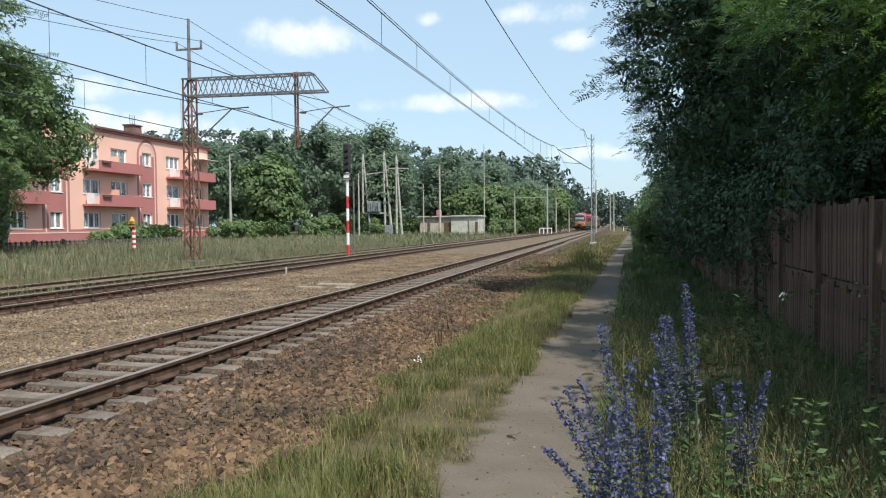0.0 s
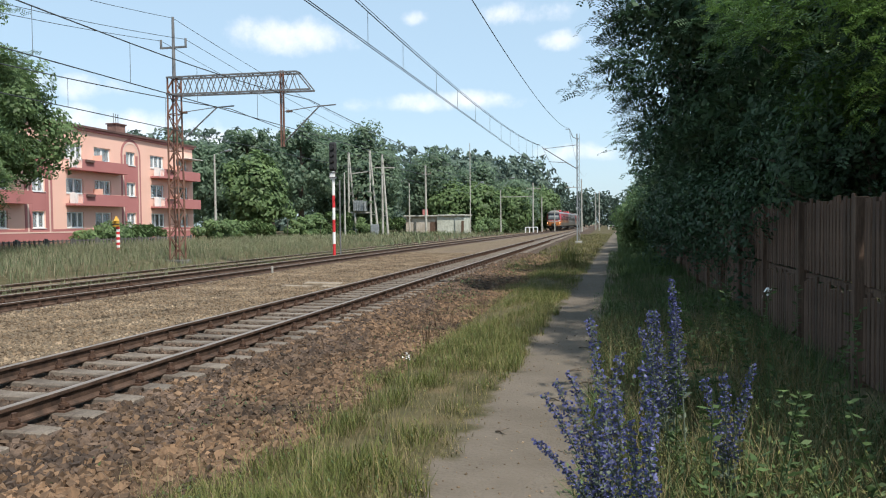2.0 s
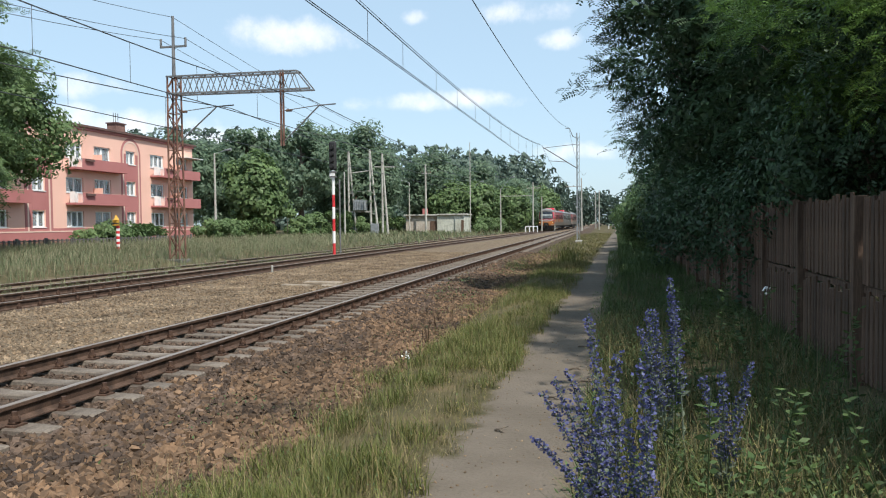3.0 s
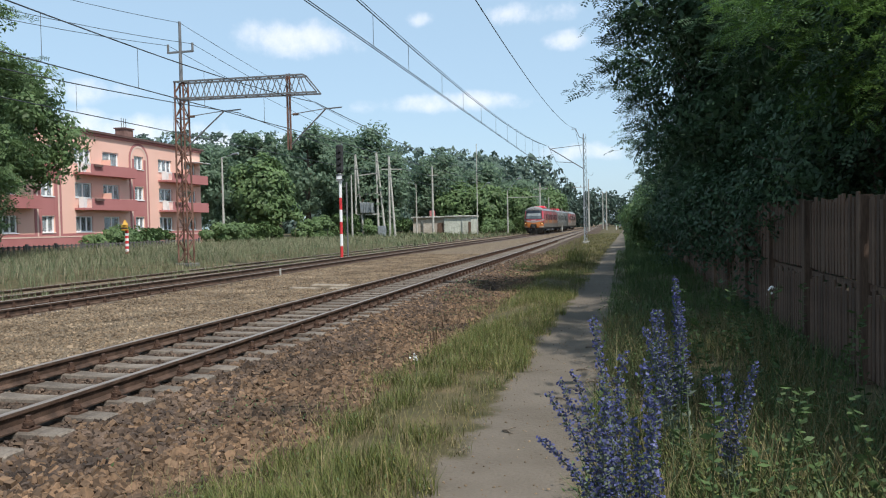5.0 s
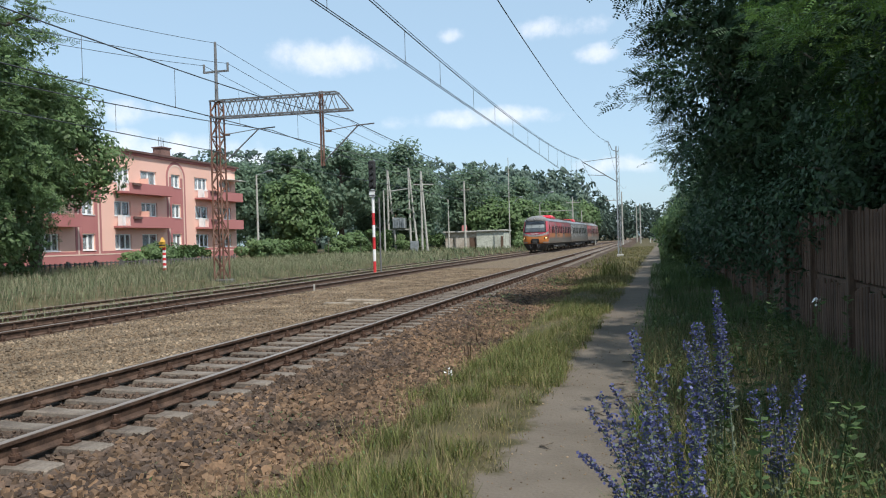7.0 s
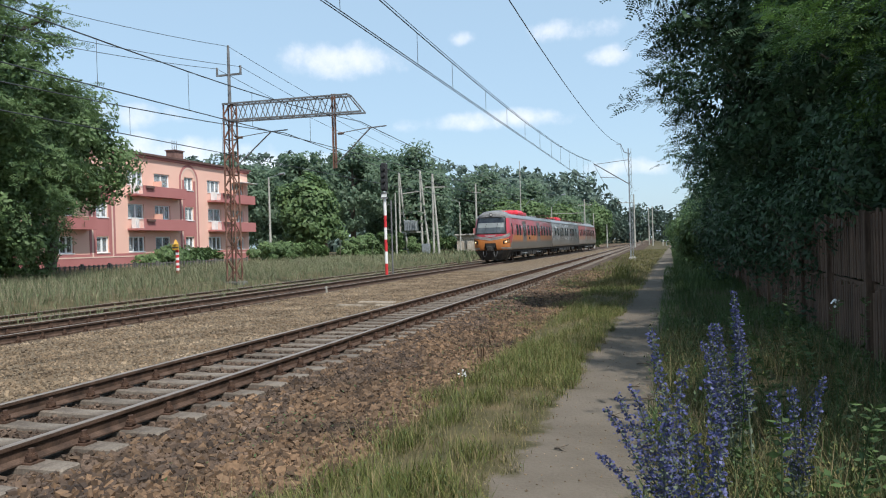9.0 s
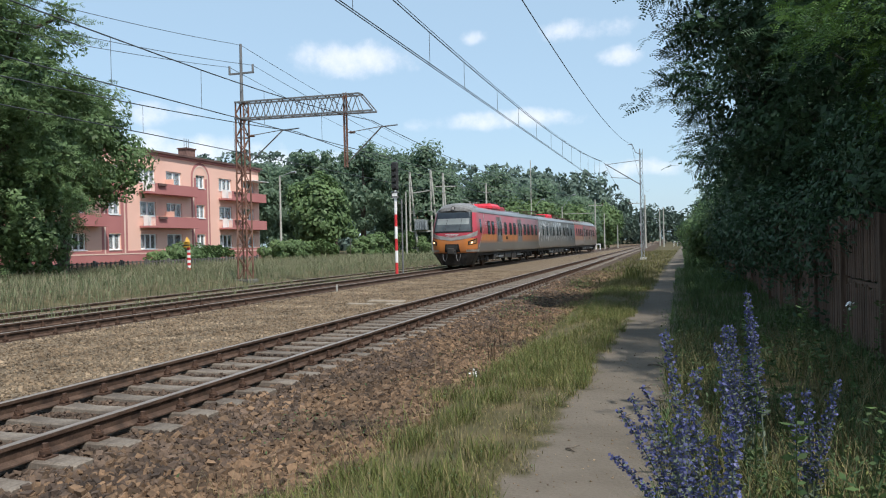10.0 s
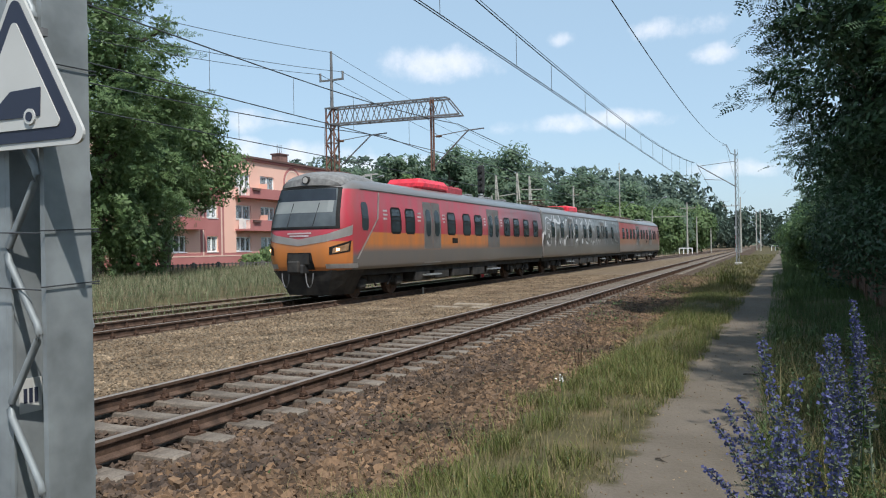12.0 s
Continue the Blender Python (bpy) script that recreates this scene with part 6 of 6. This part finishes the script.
car_a, body_a = railcar(21.0, True, M["livery"], "red and orange railcar with a rounded glazed cab", WIN, DOOR)
nose_fittings(car_a, body_a)
car_b, body_b = railcar(21.4, False, M["silver"], "silver-grey middle railcar covered in painted scrawl", [(1.6, 2.3), (3.6, 4.3), (7.0, 7.7), (9.2, 9.9), (10.8, 11.5), (13.2, 13.9), (16.0, 16.7), (18.2, 18.9)], [(5.2, 6.5), (14.4, 15.7)])
for y in (3.0, 15.5):
    pan = part("pantograph", bm_box(-0.6, 0.6, y - 0.8, y + 0.8, 3.88, 3.96), M["rail_side"], body_b, "folded dark red pantograph")
    bm = bmesh.new()
    for e in (-0.5, 0.5):
        strut(bm, (e, y - 0.8, 3.98), (e * 0.7, y + 0.9, 4.1), 0.05)
        strut(bm, (e * 0.7, y + 0.9, 4.1), (e, y - 0.6, 4.2), 0.04)
    strut(bm, (-0.85, y - 0.6, 4.22), (0.85, y - 0.6, 4.22), 0.06)
    part("pan_head", bm, M["rail_side"], pan)
part("air_conditioner", bm_box(-0.75, 0.75, 8.0, 10.4, 3.72, 4.15, bevel=0.1), M["roof_red"], body_b, "bright red roof air conditioner")
for y in (6.0, 12.0, 18.6):
    part("resistor_box", bm_box(-0.6, 0.6, y, y + 1.5, 3.76, 4.02, bevel=0.05), M["rail_side"], body_b)
car_c, body_c = railcar(21.0, True, M["livery_dusty"], "dusty red railcar trailing at the train's rear", WIN, DOOR)
for y in (12.0, 14.6, 17.0):
    part("resistor_box", bm_box(-0.6, 0.6, y, y + 1.6, 3.76, 4.0, bevel=0.05), M["rail_side"], body_c)
nose_fittings(car_c, body_c, False)

NOSE_END = 19.1


def run_out(t):
    """Metres still to go at t: the train brakes gently from 14.7 to 12.3 m/s."""
    return 12.3 * (12.0 - t) + 0.1 * (12.0 - t) ** 2


STARTS = [(car_a, 0.0, 21.0, False), (car_b, 21.3, 21.4, False), (car_c, 43.0, 21.0, True)]


def car_pose(t, start, length, turned):
    """A car on the second track with both bogies over its axis."""
    y = NOSE_END + run_out(t) + start
    ya, yb = y + 3.1, y + length - 3.1
    xa, xb = float(x2(ya)), float(x2(yb))
    d = Vector((xb - xa, yb - ya, 0)).normalized()
    o = Vector((xa, ya, 0)) - 3.1 * d
    yaw = math.degrees(math.atan2(-d.x, d.y))
    if turned:
        o = o + d * length
        yaw += 180
    return pose(o.x, o.y, 0, 0, 0, yaw)


def motions():
    for car, start, length, turned in STARTS:
        walk(car, [(t, car_pose(t, start, length, turned)) for t in np.arange(0, 12.01, 0.5)])
    for w, y in WHEELS:
        back = -1 if w.parent == car_c else 1
        walk(w, [(k / 30, pose(0, y, 0.46, back * math.degrees((run_out(0) - run_out(k / 30)) / 0.46), 0, 0)) for k in range(0, 361)])

# ---- lineside things ----
def signal():
    thing = empty("railway_signal", (-8.95, 40, -0.2), "red and white banded signal post with a black lamp head", "railway signal")
    bands = np.linspace(0.02, 4.75, 8)
    for k, (a, b) in enumerate(zip(bands, bands[1:])):
        part("band", tube(bmesh.new(), (0, 0, a), (0, 0, b), 0.085, sides=12), M["red_paint"] if k in (0, 2, 4) else M["white"], thing)
    part("base", bm_box(-0.2, 0.2, -0.2, 0.2, -0.15, 0.06, bevel=0.03), M["fence_concrete"], thing)
    head = part("signal_head", bm_box(-0.2, 0.2, -0.12, 0.12, 4.75, 6.35, bevel=0.08), M["black"], thing)
    for z in (4.98, 5.32, 5.66, 6.0):
        part("lamp_hood", tube(bmesh.new(), (0, -0.3, z), (0, -0.12, z), 0.12, sides=12), M["black"], head)
    part("number_plate", bm_box(-0.16, 0.16, -0.14, -0.12, 4.3, 4.7), M["white"], thing)
    bm = tube(bmesh.new(), (0.33, 0.1, -0.05), (0.33, 0.1, 4.25), 0.045, sides=8)
    for z in (1.2, 2.6, 4.0):
        strut(bm, (0.0, 0.05, z), (0.33, 0.1, z), 0.03)
    part("cable_pipe", bm, M["grey_steel"], thing)
    for z in (4.35, 4.62):
        part("bracket", bm_box(-0.17, 0.17, -0.16, 0.1, z, z + 0.07), M["grey_steel"], thing)
    return thing


copy_thing(signal(), pose(1.2, 128, -0.6, 0, 0, 0))


def warning_sign():
    """Triangular sign on the near mast, face towards the coming walker."""
    thing = empty("warning_sign", (3.18, 2.06, 1.93), "white triangular warning sign with dark border and van pictogram", "road sign")

    def tri(side, y0, y1, round_, up=0.0):
        bm = bmesh.new()
        h = side * 0.866
        cs = [(-side / 2, 0), (side / 2, 0), (0, h)]
        cen = Vector((0, h / 3))
        pts = []
        for i, c in enumerate(cs):
            c = Vector(c)
            inner = cen + (c - cen) * (1 - 2 * round_ / (side * 0.577))
            base = math.atan2(c.y - cen.y, c.x - cen.x)
            pts += [inner + round_ * Vector((math.cos(base + t), math.sin(base + t))) for t in np.linspace(-1.04, 1.04, 7)]
        lo = [bm.verts.new((p.x, y0, p.y + up)) for p in pts]
        hi = [bm.verts.new((p.x, y1, p.y + up)) for p in pts]
        bm.faces.new(lo)
        bm.faces.new(hi[::-1])
        for i in range(len(lo)):
            bm.faces.new((lo[i], lo[i - 1], hi[i - 1], hi[i]))
        bmesh.ops.recalc_face_normals(bm, faces=bm.faces)
        return bm
    part("plate", tri(0.74, -0.006, 0.006, 0.04), M["sign_white"], thing)
    part("border", tri(0.66, -0.010, -0.006, 0.03, 0.023), M["hazard"], thing)
    part("field", tri(0.495, -0.014, -0.010, 0.02, 0.07), M["sign_white"], thing)
    bm = bmesh.new()
    van = [(-0.17, 0.115), (0.135, 0.115), (0.14, 0.222), (-0.02, 0.218), (-0.09, 0.168), (-0.17, 0.152)]
    lo = [bm.verts.new((x, -0.018, z)) for x, z in van]
    hi = [bm.verts.new((x, -0.014, z)) for x, z in van]
    bm.faces.new(lo)
    bm.faces.new(hi[::-1])
    for i in range(len(van)):
        bm.faces.new((lo[i], lo[i - 1], hi[i - 1], hi[i]))
    bmesh.ops.recalc_face_normals(bm, faces=bm.faces)
    part("pictogram", bm, M["hazard"], thing)
    for x in (-0.12, 0.085):
        part("pictogram_wheel", tube(bmesh.new(), (x, -0.022, 0.115), (x, -0.014, 0.115), 0.03, sides=16), M["sign_white"], thing)
        part("pictogram_wheel", tube(bmesh.new(), (x, -0.024, 0.115), (x, -0.014, 0.115), 0.018, sides=16), M["hazard"], thing)
    part("strap", bm_box(-0.24, 0.13, 0.006, 0.03, 0.42, 0.45), M["grey_steel"], thing)
    for z in (1.62, 1.4, 2.28):
        tie = empty("wire_tie", (3.09, 2.26, z), "thin dark wire bound round the mast", "wire", "ties on the mast")
        bm = bmesh.new()
        for a, b in (((-0.2, -0.14), (0.12, -0.14)), ((0.12, -0.14), (0.12, 0.14)), ((0.12, 0.14), (-0.2, 0.14)), ((-0.2, 0.14), (-0.2, -0.14))):
            tube(bm, (*a, 0.0), (*b, 0.012 if a[0] > 0 else -0.01), 0.003, sides=5)
        part("loop", bm, M["wire"], tie)
    plate = empty("mast_plate", (2.996, 2.235, 0.95), "small white numbered plate wired to the mast", "sign")
    part("plate", bm_box(-0.003, 0.003, -0.05, 0.05, -0.07, 0.07), M["sign_white"], plate)
    for k in range(3):
        part("bar", bm_box(0.003, 0.006, -0.035 + 0.025 * k, -0.02 + 0.025 * k, -0.03, 0.03), M["hazard"], plate)


warning_sign()


def concrete_pole(x, y, h, r, label, name="concrete_pole", z=0.0, arms=()):
    thing = empty(name, (x, y, z), label, "pole", "concrete line poles")
    part("shaft", tube(bmesh.new(), (0, 0, 0), (0, 0, h), r, r * 0.6, sides=10), M["concrete"], thing)
    for a, (x0, x1, zz) in enumerate(arms):
        part("cross_arm", strut(bmesh.new(), (x0, 0, zz), (x1, 0, zz), 0.1), M["concrete"], thing)
        for e in (x0, (x0 + x1) / 2, x1):
            part("insulator", tube(bmesh.new(), (e, 0, zz + 0.05), (e, 0, zz + 0.3), 0.06, 0.04, sides=8), M["insulator"], thing)
    return thing


def transformer_station():
    thing = empty("transformer_station", (0, 100, 0), "pole-mounted transformer on concrete A-frame poles", "transformer")
    for x, h, feet in ((-28.95, 11.6, (0.0, 1.1)), (-25.9, 11.8, (0.15, 1.15)), (-24.1, 11.2, (0.0, 0.75))):
        for dx in feet:
            part("pole", tube(bmesh.new(), (x + dx, 0, 0), (x + 0.06 * dx, 0, h), 0.17, 0.11, sides=8), M["concrete"], thing)
        for f in (0.25, 0.5, 0.75):
            part("brace", strut(bmesh.new(), (x + feet[0], 0, h * f), (x + feet[1] * (1 - f) + 0.06, 0, h * f), 0.1), M["concrete"], thing)
    for a, b, w in (((-28.9, 0, 8.6), (-25.8, 0, 8.9), 0.14), ((-28.9, 0, 6.0), (-25.8, 0, 6.1), 0.14), ((-25.2, 0, 9.4), (-22.3, 0, 9.3), 0.14), ((-28.9, 0, 3.25), (-25.6, 0, 3.25), 0.2)):
        part("cross_beam", strut(bmesh.new(), a, b, w), M["concrete"], thing)
    t = part("tank", bm_box(-28.2, -26.4, -0.5, 0.5, 3.4, 4.9, bevel=0.08), M["galv"], thing)
    bm = bmesh.new()
    for k in range(7):
        box(bm, -28.1 + 0.25 * k, -28.03 + 0.25 * k, -0.62, -0.5, 3.5, 4.7)
    part("cooling_fins", bm, M["galv"], t)
    for k in range(3):
        part("bushing", tube(bmesh.new(), (-27.9 + 0.6 * k, 0, 4.9), (-27.9 + 0.6 * k, 0, 5.4), 0.09, 0.05, sides=8), M["insulator"], t)
    c = part("switch_cabinet", bm_box(-25.6, -24.5, -0.9, -0.4, 0.1, 1.6, bevel=0.03), M["galv"], thing)
    part("cabinet_door", bm_box(-25.5, -25.08, -0.92, -0.9, 0.25, 1.5), M["galv"], c)
    part("cabinet_door", bm_box(-25.02, -24.6, -0.92, -0.9, 0.25, 1.5), M["galv"], c)


transformer_station()


def shed():
    thing = empty("shed", (0, 0, 0), "low crumbling rendered brick shed with a flat roof", "shed")
    M["stained"] = mat("stained_render", [(0.24, 0.19, 0.15), (0.42, 0.37, 0.31), (0.52, 0.48, 0.42)], 0.55, 0.95, 0, 0.3, fine=6)
    M["patchy_green"] = mat("pale_green_render", [(0.32, 0.30, 0.25), (0.42, 0.43, 0.36), (0.52, 0.52, 0.46)], 0.6, 0.95, 0, 0.3, fine=6)
    part("wall", bm_box(-24.8, -19.7, 115, 121, -0.1, 2.7), M["stained"], thing)
    part("wall", bm_box(-19.69, -15.4, 114.6, 120, -0.1, 2.75), M["patchy_green"], thing)
    part("roof", bm_box(-25.1, -19.6, 114.6, 121.4, 2.7, 2.95, bevel=0.05), M["concrete"], thing)
    part("roof", bm_box(-19.58, -15.2, 114.3, 120.4, 2.76, 3.0, bevel=0.05), M["concrete"], thing)
    part("doorway", bm_box(-20.9, -19.9, 114.95, 115.0, -0.1, 1.9), M["wood"], thing)
    part("doorway", bm_box(-15.9, -15.5, 114.55, 114.6, -0.1, 2.0), M["wood"], thing)
    part("chimney", bm_box(-22.6, -21.9, 117, 117.7, 2.9, 3.9), M["brickred"], thing)


shed()

concrete_pole(-21.1, 113, 10.6, 0.2, "tall old concrete line pole beside the shed", arms=((-0.5, 0.8, 9.2),))
concrete_pole(-14.0, 112, 13.6, 0.09, "dark slim line pole against the wood")
concrete_pole(-6.3, 130, 8.4, 0.16, "concrete mast with a long bracket arm", arms=((-6.0, 0.0, 6.1), (-1.0, 1.3, 7.4)))
concrete_pole(-4.9, 131, 6.0, 0.13, "short pale concrete lamp pole")
concrete_pole(1.8, 132, 9.0, 0.17, "concrete mast carrying the far overhead wires", arms=((-2.6, 0, 7.6),))
concrete_pole(-3.3, 140, 4.2, 0.12, "short pale concrete lamp pole")
concrete_pole(4.6, 150, 7.6, 0.15, "concrete line pole beside the far path")
concrete_pole(3.6, 175, 8.4, 0.15, "concrete line pole beside the far path")
concrete_pole(-24.6, 86, 7.8, 0.12, "slender pale concrete pole by the hedge")


def street_lamp(x, y, h, reach, label, up=0.25, z=0.1):
    thing = empty("street_lamp", (x, y, z), label, "street lamp", "street lamps")
    part("post", tube(bmesh.new(), (0, 0, 0), (0, 0, h), 0.13, 0.075, sides=10), M["concrete"], thing)
    part("bracket", tube(bmesh.new(), (0, 0, h - 0.1), (reach, 0, h + up), 0.035), M["galv"], thing)
    part("lantern", tube(bmesh.new(), (reach, 0, h + up), (reach + math.copysign(0.65, reach), 0, h + up + 0.05), 0.08, 0.14, sides=8), M["galv"], thing)


street_lamp(-30.9, 66.8, 8.4, 1.1, "concrete street lamp with a short bracket beside the houses")
street_lamp(-23.7, 113, 7.8, -0.7, "slim grey street lamp behind the shed")
street_lamp(-16.4, 125, 6.6, 1.7, "grey street lamp with a long raked bracket", 1.7)
street_lamp(-11.2, 125, 7.0, 1.7, "grey street lamp with a long raked bracket", 1.9)


def marker_post():
    thing = empty("marker_post", (-21.1, 38, 0.1), "red and white striped post with a yellow plate", "railway marker")
    for k in range(10):
        part("band", tube(bmesh.new(), (0, 0, 0.15 * k), (0, 0, 0.15 * k + 0.15), 0.1, sides=10), M["red_paint"] if k % 2 else M["white"], thing)
    part("plate", bm_box(-0.2, 0.2, -0.18, -0.14, 1.5, 1.82), M["yellow"], thing)
    part("plate_bar", bm_box(-0.2, 0.2, -0.19, -0.18, 1.6, 1.66), M["hazard"], thing)
    part("cap", tube(bmesh.new(), (0, -0.16, 1.82), (0, -0.16, 2.1), 0.2, 0.03, sides=3), M["yellow"], thing)


marker_post()


def garden_fence():
    thing = empty("garden_fence", (0, 0, 0), "low dark lichened concrete fence before the apartment block", "fence")
    slab = bpy.data.meshes.new("slat")
    bm = bm_box(-0.03, 0.03, -0.06, 0.06, 0, 0.62)
    bm.to_mesh(slab)
    bm.free()
    slab.materials.append(M["fence_concrete"])
    for y in np.arange(20, 60, 0.42):
        ob = new("slat", slab)
        ob.parent = thing
        ob.location = (-29.5, y, 0.15)
    for z in (0.3, 0.64):
        part("rail", bm_box(-29.6, -29.55, 20, 60, z, z + 0.08), M["fence_concrete"], thing)
    for y in np.arange(20, 60.1, 2.5):
        part("post", bm_box(-29.62, -29.48, y - 0.08, y + 0.08, 0, 0.86), M["fence_concrete"], thing)


garden_fence()

slabs = empty("concrete_slab", (-2.1, 21.0, -0.22), "broken sandy concrete slabs half sunk in the gravel", "slab")
for x0, x1, y0, y1, z1, turn in ((-0.75, 0.35, -0.1, 0.3, 0.075, 4), (-1.15, -0.2, -0.75, -0.5, 0.05, -7), (-0.1, 0.6, -0.72, -0.45, 0.06, 9)):
    piece = part("slab", bm_box(x0, x1, y0, y1, -0.03, z1, bevel=0.025), M["sandy_concrete"], slabs)
    piece.rotation_euler = (0.03, 0.02, radians(turn))
marker = empty("track_marker", (-6.05, 25.7, -0.2), "short whitewashed concrete stake in the gravel", "marker")
part("stake", bm_box(-0.03, 0.03, -0.03, 0.03, 0, 0.28, bevel=0.01), M["concrete"], marker)

# white railings far down the line
for x0, x1, y, nm in ((-7.4, -5.4, 128, "bench"), (6.5, 8.6, 165, "barrier")):
    thing = empty("white_barrier", (0, 0, 0), "white painted low barrier beside the far crossing", "barrier", "far barriers")
    part("rail", strut(bmesh.new(), (x0, y, 0.85), (x1, y, 0.85), 0.14), M["white"], thing)
    for x in np.linspace(x0, x1, 4):
        part("post", bm_box(x - 0.06, x + 0.06, y - 0.06, y + 0.06, -0.1, 0.9), M["white"], thing)


# ---- flowering spikes ----
def bugloss(base, tips, seed):
    """Viper's bugloss: hairy stems, narrow leaves and short curled flower sprays up the spike."""
    rng = np.random.default_rng(seed)
    bx, by_ = base
    thing = empty("viper_bugloss", (bx, by_, float(ground_z(bx, by_))), "flowering viper's bugloss with tall blue-violet spikes", "flower", "bugloss by the path")
    o = np.array(thing.location)
    for tip in tips:
        tip = np.array(tip) - o
        q = np.linspace(0, 1, 9)[:, None]
        foot = np.array([rng.normal(0, 0.04), rng.normal(0, 0.04), 0])
        bow = np.array([tip[0] - foot[0], tip[1] - foot[1], 0])
        pts = foot + (tip - foot) * q - bow * (q * (1 - q)) * 0.7
        L = np.linalg.norm(tip)
        v, f = poly_tube(pts, 0.007 * (1.1 - 0.8 * q[:, 0]), 5)
        stem = arrays("stem", v, f, M["bract"], thing)
        pet, bra = [], []
        n = int(64 * L / 0.9)
        for k in range(n):
            t = 0.36 + 0.64 * (k + rng.uniform()) / n
            c = np.array([np.interp(t, q[:, 0], pts[:, i]) for i in range(3)])
            az = k * 2.4 + rng.uniform(-0.4, 0.4)
            reach = 0.035 * (1.15 - 0.75 * ((t - 0.36) / 0.64) ** 1.5) * rng.uniform(0.7, 1.3)
            d = np.array([math.cos(az), math.sin(az), 0.35])
            bra.append(leaflet(c, d, reach * 1.25, 0.009, rng))
            for j in range(4):
                a = c + d * reach * (0.45 + 0.2 * j) + rng.normal(0, 0.006, 3)
                pet.append(leaflet(a, d * 0.6 + rng.normal(0, 0.6, 3), 0.0165, 0.0095, rng))
        for k in range(16):
            t = rng.uniform(0.05, 0.5)
            c = np.array([np.interp(t, q[:, 0], pts[:, i]) for i in range(3)])
            az = rng.uniform(0, 6.28)
            bra.append(leaflet(c, np.array([math.cos(az), math.sin(az), 0.5]), 0.11 * (1 - t * 0.8), 0.011, rng))
        tagged(arrays("flower_spray", *merge(pet), M["bugloss"], stem, "blue-violet petals"), kind="stuff")
        tagged(arrays("foliage", *merge(bra), M["bract"], stem), kind="stuff")
    return thing


def leaflet(c, d, length, width, rng):
    d = d / (np.linalg.norm(d) + 1e-9)
    s = np.cross(d, rng.normal(size=3) + [0, 0, 1])
    s /= np.linalg.norm(s) + 1e-9
    v = np.array([c, c + d * length * 0.5 + s * width, c + d * length, c + d * length * 0.5 - s * width])
    return v, np.array([[0, 1, 2, 3]])


bugloss((5.9, 4.0), [(5.76, 4.31, 1.02), (5.66, 4.07, 0.76), (5.60, 3.95, 0.73), (5.55, 3.84, 0.68), (5.54, 3.50, 0.55), (5.93, 4.38, 0.81), (5.91, 3.95, 0.70), (5.83, 3.84, 0.67)], 1)
bugloss((6.06, 3.48), [(6.01, 3.48, 0.92), (6.05, 3.35, 0.80), (5.95, 3.53, 0.65), (5.80, 3.51, 0.58)], 2)
bugloss((6.34, 5.9), [(6.33, 6.00, 1.12), (6.36, 5.88, 0.94), (6.20, 5.79, 0.90), (6.09, 5.58, 0.79), (6.16, 5.89, 0.87), (6.34, 5.97, 1.0)], 3)
bugloss((6.6, 4.93), [(6.72, 4.88, 0.68), (6.55, 4.90, 0.61), (6.44, 4.91, 0.57)], 4)


def weeds():
    """Leafy weeds in the shade: nettle-like stems with paired leaves."""
    rng = np.random.default_rng(31)
    for k in range(46):
        x, y = rng.uniform(6.3, 8.3), rng.uniform(3.4, 12)
        h = rng.uniform(0.5, 1.05)
        thing = empty("weed", (x, y, float(ground_z(x, y)) - 0.02), "leafy dark green weed in the fence's shade", "weed", "weeds below the fence")
        q = np.linspace(0, 1, 6)[:, None]
        lean = rng.normal(0, 0.18, 2)
        pts = np.array([lean[0], lean[1], h]) * q
        arrays("stem", *poly_tube(pts, 0.006 * (1.1 - 0.7 * q[:, 0]), 5), M["weed"], thing)
        lv = []
        for j in range(int(46 * h)):
            t = 0.15 + 0.85 * rng.uniform()
            c = np.array([lean[0], lean[1], h]) * t
            az = rng.uniform(0, 6.28)
            lv.append(leaflet(c, np.array([math.cos(az), math.sin(az), rng.uniform(-0.2, 0.6)]), rng.uniform(0.045, 0.095), rng.uniform(0.009, 0.019), rng))
        arrays("foliage", *merge(lv), M["weed"], thing)
    for x, y, n in ((7.19, 6.93, 2), (3.7, 8.1, 3)):
        thing = empty("white_flower", (x, y, float(ground_z(x, y))), "small white wild flower among the grass", "flower", "white wild flowers")
        h = 1.2 if x > 7 else 0.42
        arrays("stem", *poly_tube(np.array([(0, 0, 0), (0.02, 0, h * 0.5), (0.0, 0.02, h)]), 0.004, 5), M["weed"], thing)
        arrays("petals", *merge([leaflet(np.array([0.03 * math.cos(k), 0.03 * math.sin(k), h]) + rng.normal(0, 0.015, 3), rng.normal(0, 1, 3), 0.03, 0.011, rng) for k in range(4 * n)]), M["white"], thing)


weeds()
motions()
